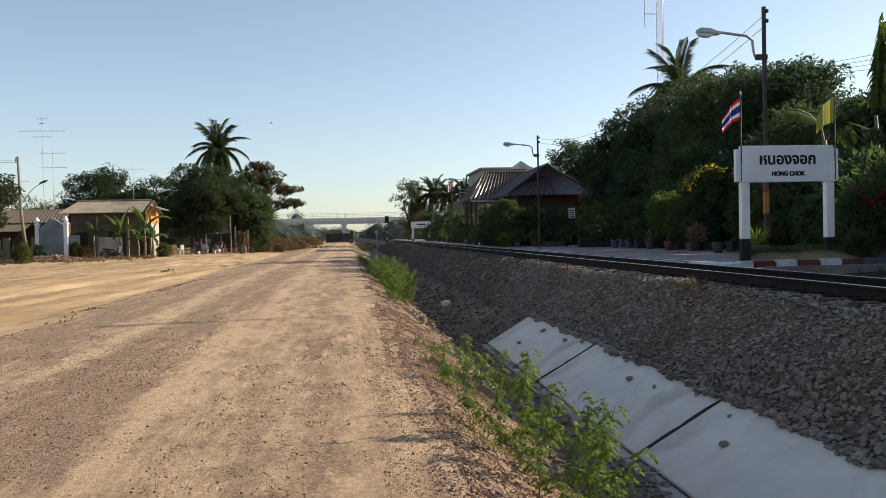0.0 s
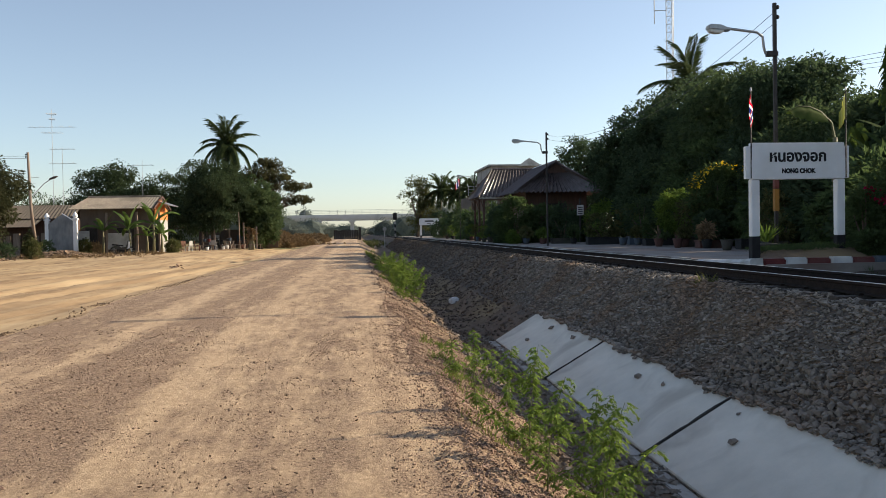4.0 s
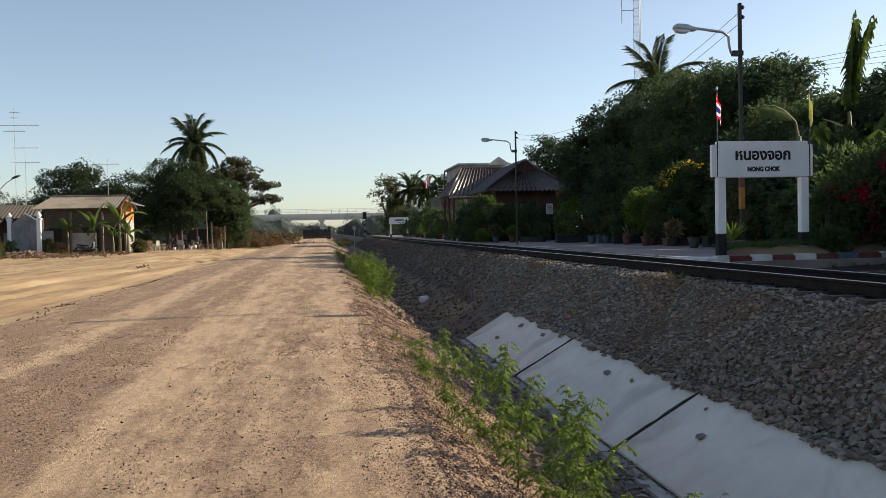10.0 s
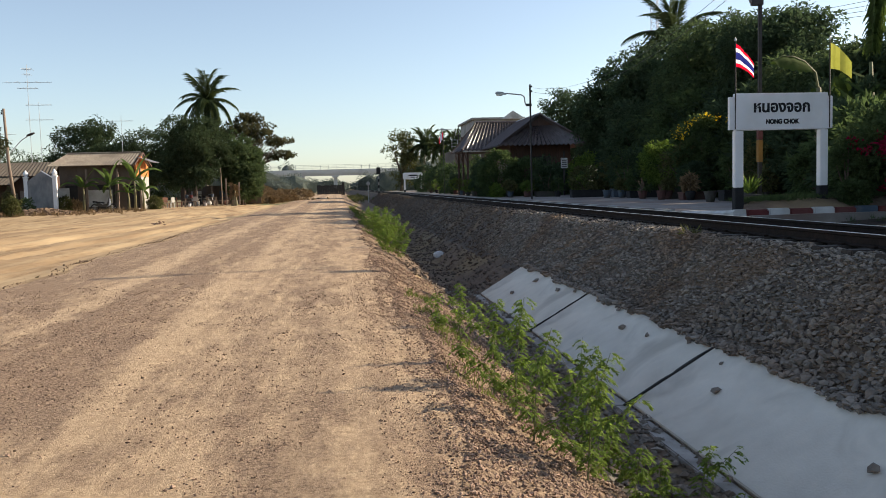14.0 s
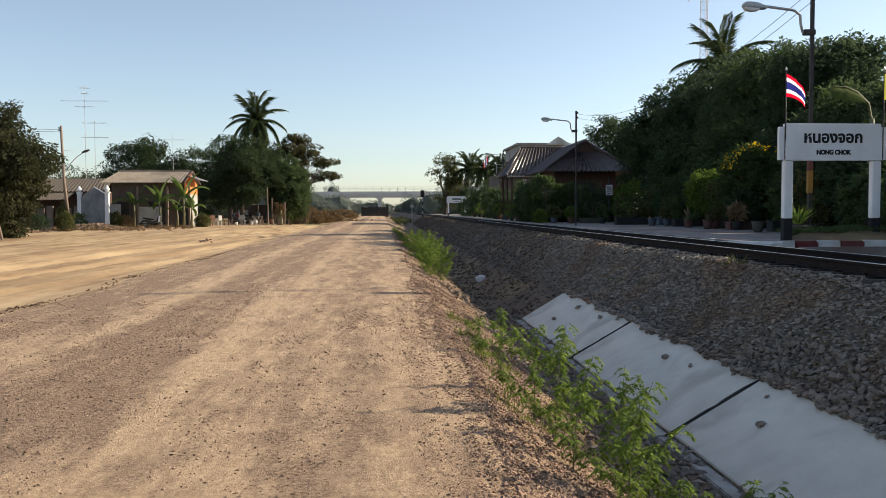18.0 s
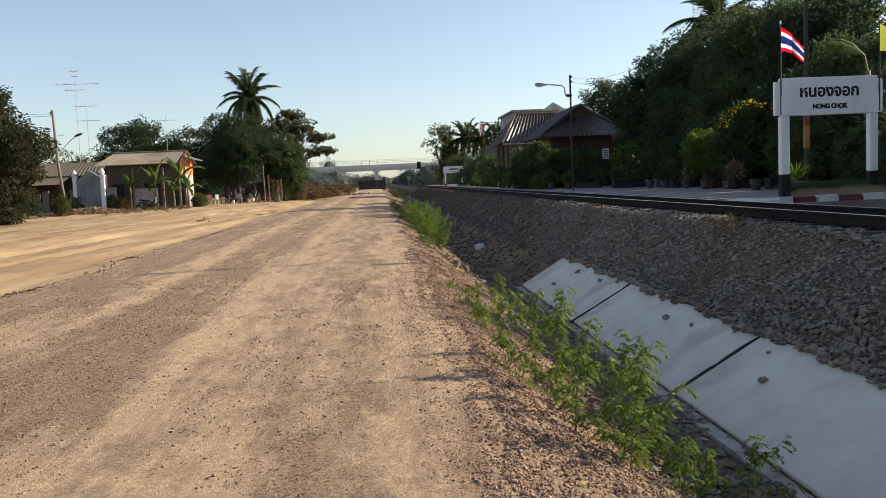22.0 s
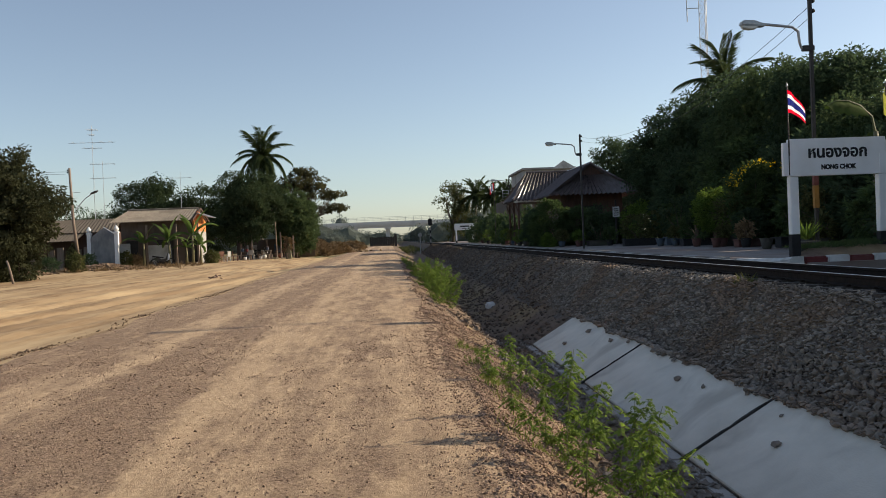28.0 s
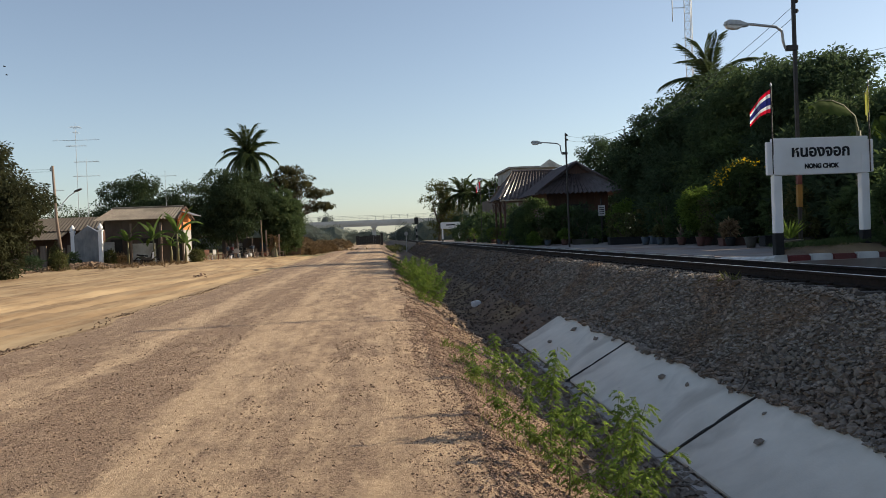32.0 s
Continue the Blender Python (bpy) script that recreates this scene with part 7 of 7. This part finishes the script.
    part("withered_foliage", leaf_mesh("withered_foliage", np.stack([0 * a, 0 * a, 0.8 + rr.random(n)], 1), d, np.tile([0, 0, 1.0], (n, 1)), 0.6, 0.12, M["dry"], rr), M["dry"], t, "withered yellow leaves")


clutter()
for x, y, h in ((-21.85, 59.9, 1.9),):
    shrub("vine", x, y, 0.0, [(0, 0, h * 0.5, 0.34, 0.34, h * 0.55)], M["yard_tree"], "dark creeper round the foot of the leaning utility pole", 190, 90, 30, 0.14, (0.12, 0.06))

# ---- weeds at the ditch ----
def weed(x, y, h, lean, twigs, seed, leafy=1.0):
    """A leaning main stem with side twigs, all set with drooping feathered leaves."""
    rr = np.random.default_rng(seed)
    t = thing("roadside_weed", pose(x, y, float(land(x, y))), "leafy green roadside weed on the ditch bank", "weed", "weeds along the ditch")
    tip = Vector((lean[0], lean[1], h))
    main = [Vector((0, 0, -0.12)), Vector((tip.x * 0.18, tip.y * 0.2, h * 0.4)), Vector((tip.x * 0.55, tip.y * 0.55, h * 0.75)), tip]
    axes = [(main, 0.007, 0.12)]
    for k in range(twigs):
        q = 0.2 + 1.7 * (k + rr.random()) / max(1, twigs)
        i = int(q)
        b = main[i].lerp(main[i + 1], q - i)
        a = k * 2.4 + rr.normal() * 0.5
        ln = h * (0.32 + 0.3 * rr.random())
        e = b + Vector((math.cos(a) * ln * 0.8, math.sin(a) * ln * 0.8, ln * (0.3 + 0.5 * rr.random())))
        m = b.lerp(e, 0.55) + Vector((0, 0, -ln * 0.06))
        axes.append(([b, b.lerp(m, 0.6), m, e], 0.004, 0.12))
    for pts, r, first in axes:
        st = part("stem", tube(B(), pts, [r, r * 0.8, r * 0.6, r * 0.25], 5), M["stem"], t)
        length = sum((q - p).length for p, q in zip(pts, pts[1:]))
        P, D, U = [], [], []
        count = max(6, int(length / 0.023 * leafy))
        for k in range(count):
            f = first + (1 - first) * (k + rr.random()) / count
            q = min(2.999, f * 3)
            i = int(q)
            base = np.array(pts[i].lerp(pts[i + 1], q - i))
            b = k * 2.4 + rr.normal() * 0.7
            L = 0.045 + 0.06 * rr.random()
            rach = np.array([math.cos(b), math.sin(b), 0.55 - 0.5 * rr.random()])
            side = np.array([-math.sin(b), math.cos(b), 0])
            for m in range(6):
                u = 0.25 + 0.75 * m / 5
                c = base + rach * L * u + np.array([0, 0, -L * 0.75 * u * u])
                for sg in (-1, 1):
                    P.append(c)
                    D.append(side * sg * 0.6 + rach * 0.55 + np.array([0, 0, -0.25 - 0.8 * rr.random()]))
                    U.append([0.2 * rr.normal(), 0.2 * rr.normal(), 1.0])
        tagged(part("leaf_spray", leaf_mesh("leaf_spray", np.array(P), np.array(D), np.array(U), 0.034, 0.019, M["weed"], rr, fold=0.05), M["weed"], st), kind="stuff")
    return t


# foot, height, lean of the tip, side twigs
for i, (x, y, h, dx, dy, n) in enumerate((
        (1.1, 10.3, 0.42, 0.0, 0.05, 2), (1.2, 9.1, 0.66, 0.03, 0.05, 2), (1.24, 7.3, 0.84, 0.06, 0.05, 5), (1.24, 6.4, 0.92, 0.1, 0.05, 5), (1.24, 5.8, 0.8, 0.16, 0.05, 4), (1.45, 5.2, 0.8, 0.2, 0.1, 5),
        (1.74, 6.9, 0.74, 0.36, 0.1, 4), (1.55, 5.7, 0.5, 0.12, 0.1, 5), (1.8, 5.3, 0.36, 0.1, 0.1, 4), (2.0, 6.5, 0.42, 0.2, 0.1, 4), (2.42, 5.7, 0.6, 0.14, 0.1, 3),
        (1.5, 7.6, 0.34, 0.2, 0.1, 3), (1.05, 9.7, 0.2, 0.0, 0.1, 3), (1.1, 8.2, 0.2, 0.0, 0.1, 3), (2.0, 5.4, 0.34, 0.08, 0.1, 4), (2.6, 5.5, 0.34, 0.1, 0.05, 3))):
    weed(x + 0.06, y, h, (dx, dy), n, 200 + i)
# thicker clump farther on
for i, (x, y, h, n) in enumerate(((1.2, 23.2, 0.7, 7), (1.3, 24.6, 0.95, 8), (1.2, 26.0, 1.0, 8), (1.4, 27.5, 1.0, 8), (1.1, 29.2, 0.95, 8), (1.25, 31.2, 1.0, 8), (1.05, 33.5, 0.85, 7), (1.6, 25.4, 1.0, 8), (1.6, 23.9, 0.85, 7), (0.95, 37, 0.6, 5), (0.95, 46, 0.5, 4), (0.95, 56, 0.5, 4))):
    weed(x + 0.03, y, h * 1.12, (0.1 + 0.05 * (i % 3), 0.1 * (i % 2)), n + 2, 240 + i, 1.3)


def tufts(name, n, x0, x1, y0, y1, hgt, material, label, seed, blades=14, z_lift=0.0):
    rr = np.random.default_rng(seed)
    cx, cy = x0 + (x1 - x0) * rr.random(n), y0 + (y1 - y0) * rr.random(n)
    px = np.repeat(cx, blades) + rr.normal(size=n * blades) * 0.05
    py = np.repeat(cy, blades) + rr.normal(size=n * blades) * 0.05
    pz = land(px, py) + z_lift
    d = rr.normal(size=(n * blades, 3)) * 0.55 + np.array([0, 0, 1.0])
    me = leaf_mesh(name, np.stack([px, py, pz], 1), d, rr.normal(size=d.shape), hgt, hgt * 0.09, material, rr, fold=0.05)
    return tagged(new(name, me), label, "grass", "", "stuff")


tufts("bank_grass", 60, 0.95, 1.5, 6.5, 14, 0.09, M["grass"], "thin pale grass tufts on the ditch bank", 301)
tufts("bank_grass", 70, 0.9, 1.5, 30, 70, 0.2, M["grass"], "thin pale grass tufts on the ditch bank", 302)
tufts("dry_track_grass", 2, 5.6, 5.72, 12.9, 13.3, 0.16, M["olive"], "dry straw tufts on the ballast shoulder", 303)
tufts("bed_grass", 600, 8.7, 11.8, 16.95, 18.2, 0.09, M["hedge"], "short grass on the planting bed", 304, z_lift=0.48)
tufts("verge_grass", 60, 8.3, 12.5, 11, 16.45, 0.11, M["hedge"], "dark low grass in front of the striped kerb", 307)
tufts("yard_grass", 120, -24, -14, 58, 67, 0.3, M["dry"], "dry grass along the yard edge", 305)
tufts("trackside_grass", 160, 2.0, 4.6, 110, 200, 0.4, M["olive"], "green grass beside the far track", 306)

# plastic bottle thrown in the ditch
bot = thing("plastic_bottle", pose(3.36, 28.8, float(land(3.36, 28.8)) + 0.12, 0, 84, 20) @ Matrix.Scale(1.05, 4), "white plastic jerrycan lying in the ditch", "jerrycan")
part("container", box(B(), -0.1, 0.1, -0.09, 0.09, -0.17, 0.15, 0.04), M["plastic"], bot)
part("cap", lathe(B(), [(0.03, 0.15), (0.03, 0.2), (0.02, 0.21)], 10), M["blue_paint"], bot)

# ---- overhead cables ----
cable([(9.5, 18.3, 6.3), (9.35, 40, 6.0)], 0.95, 0.006)
cable([(9.5, 18.3, 6.05), (9.35, 40, 5.8)], 0.95, 0.006)
for x, y, h in ((30, 62, 12.4), (52, 42, 15.0)):
    up = thing("line_pole", pose(x, y, 0.6), "tall concrete power line pole behind the trees", "utility pole", "power line poles")
    bm = B()
    tube(bm, [(0, 0, -0.3), (0, 0, h)], [0.2, 0.12], 8)
    part("pole", bm, M["concrete"], up)
    part("crossarm", box(B(), -1.2, 1.2, -0.06, 0.06, h - 0.5, h - 0.36), M["concrete"], up)
for k in range(4):
    cable([(30, 62, 12.9 - 0.12 * k), (52, 42, 15.5 - 0.8 * k)], 0.3, 0.016)
cable([(-21.9, 60, 7.05), (-42, 44, 7.2)], 0.4, 0.012)
cable([(-21.9, 60, 6.9), (-42, 44, 7.0)], 0.4, 0.012)



# ---- birds ----
def bird(name_seed):
    b = thing("bird", pose(0, 0, 0), "small dark bird in flight over the village", "bird", "birds in flight")
    part("body", lathe(B(), [(0.006, -0.12), (0.028, -0.06), (0.036, 0.01), (0.024, 0.08), (0.006, 0.115)], 10), M["black"], b, smooth=True).matrix_local = pose(0, 0, 0, 0, -90, 0)
    for s in (-1, 1):
        v = [(0.045, 0.017 * s, 0), (-0.045, 0.017 * s, 0), (-0.04, 0.125 * s, 0.03), (0.03, 0.135 * s, 0.034), (-0.03, 0.26 * s, 0.012)]
        top = [(x, y, z + 0.008) for x, y, z in v]
        f = [(0, 1, 2, 3), (3, 2, 4), (8, 7, 6, 5), (9, 7, 8), (0, 5, 6, 1), (1, 6, 7, 2), (2, 7, 9, 4), (4, 9, 8, 3), (3, 8, 5, 0)]
        part("wing", mesh_np("wing", v + top, f, M["black"]), M["black"], b)
    return b


bird_a, bird_b, bird_c = bird(1), bird(2), bird(3)
# how far each flag stands out to the side: -1 to one side, 0 towards the road, 1 to the other
FLY_A = ((0, -0.8), (0.5, -0.8), (1, -0.4), (1.5, -0.55), (2, -0.75), (2.5, -0.2), (4.5, -0.4), (5, -0.4), (5.6, -0.3), (6.2, -0.2), (6.8, -0.65), (7.1, -0.2), (7.4, -0.65), (7.7, 0.2), (8, -0.6),
         (8.6, 0.2), (9, -0.3), (9.5, -0.2), (10, -0.25), (10.5, -0.5), (11, -0.3), (11.5, 0.1), (12, 0.05), (12.5, 0.3), (13, 0.4), (14, 0.4), (14.5, -0.1), (15, 0.25), (17.5, 0.4), (19, 0.35), (20.5, 0.5),
         (22, 0.6), (23, 0.3), (25, 0.3), (28, 0.25), (29, 0.1), (30, -0.8), (31, -0.9), (31.5, -0.6), (32, -1.0))
FLY_B = ((0, -0.9), (0.5, -0.6), (1, -0.4), (1.5, -0.65), (2, -0.4), (2.5, -1.0), (4.5, -0.3), (5.6, -0.25), (6.5, -0.35), (7.1, -0.75), (7.4, -0.3), (8, -0.3), (8.3, -0.65), (9, -0.6), (9.3, 0.2), (9.6, -0.5),
         (10.5, 0.0), (11, 0.3), (11.5, -0.3), (12, 0.6), (13, 0.85), (13.5, 0.2), (14, 0.5), (14.5, -0.4), (15, -1.0), (15.5, -0.3), (17.5, 0.9), (18, 0.2), (20.5, 0.4), (21, 0.25), (21.5, 0.4), (22, 0.3), (28, -0.4),
         (29, -0.7), (30, -0.6), (31, -0.25), (31.5, -0.4), (32, -0.3))


def motions():
    """The flags swing on their poles: each strip turns a little after the one before it."""
    for (t, strips, w, top), fly, seed in ((flag_a, FLY_A, 1), (flag_b, FLY_B, 2)):
        ts, fs = [a for a, b in fly], [b for a, b in fly]
        rng = random.Random(seed)
        ph = rng.random() * 6.28
        times = [k * 0.25 for k in range(129)]
        for k, e in enumerate(strips):
            rows = []
            for tm in times:
                x, y, z = 0.0, 0.0, top - 0.05
                for q in range(k + 1):
                    f = float(np.interp(tm - 0.04 * q, ts, fs))
                    rot = 90 + 88 * f + (0, -20, 18, -14)[q] + (16 * math.sin(tm * 5.3 - q * 1.1 + ph) if q else 4 * math.sin(tm * 3.1 + ph))
                    if q < k:
                        x -= w * math.cos(radians(rot))
                        y -= w * math.sin(radians(rot))
                        z -= w * SAGS[q]
                rows.append((tm, pose(x, y, z, 0, 0, rot)))
            walk(e, rows)

    # birds cross the sky
    walk(bird_a, [(0, pose(-5.81, 70, 10.79, 0, 0, 180)), (1, pose(-13.52, 70, 12.36, 0, 0, 180)), (1.5, pose(-17.64, 70, 13.17, 0, 0, 180)), (32, pose(-258.18, 70, 33.17, 0, 0, 180))])
    walk(bird_b, [(0, pose(-284.79, 70, 26.26)), (32, pose(-28.79, 70, 16.26))])
    walk(bird_c, [(0, pose(-284.65, 70, 23.59)), (32, pose(-28.65, 70, 15.59))])


motions()
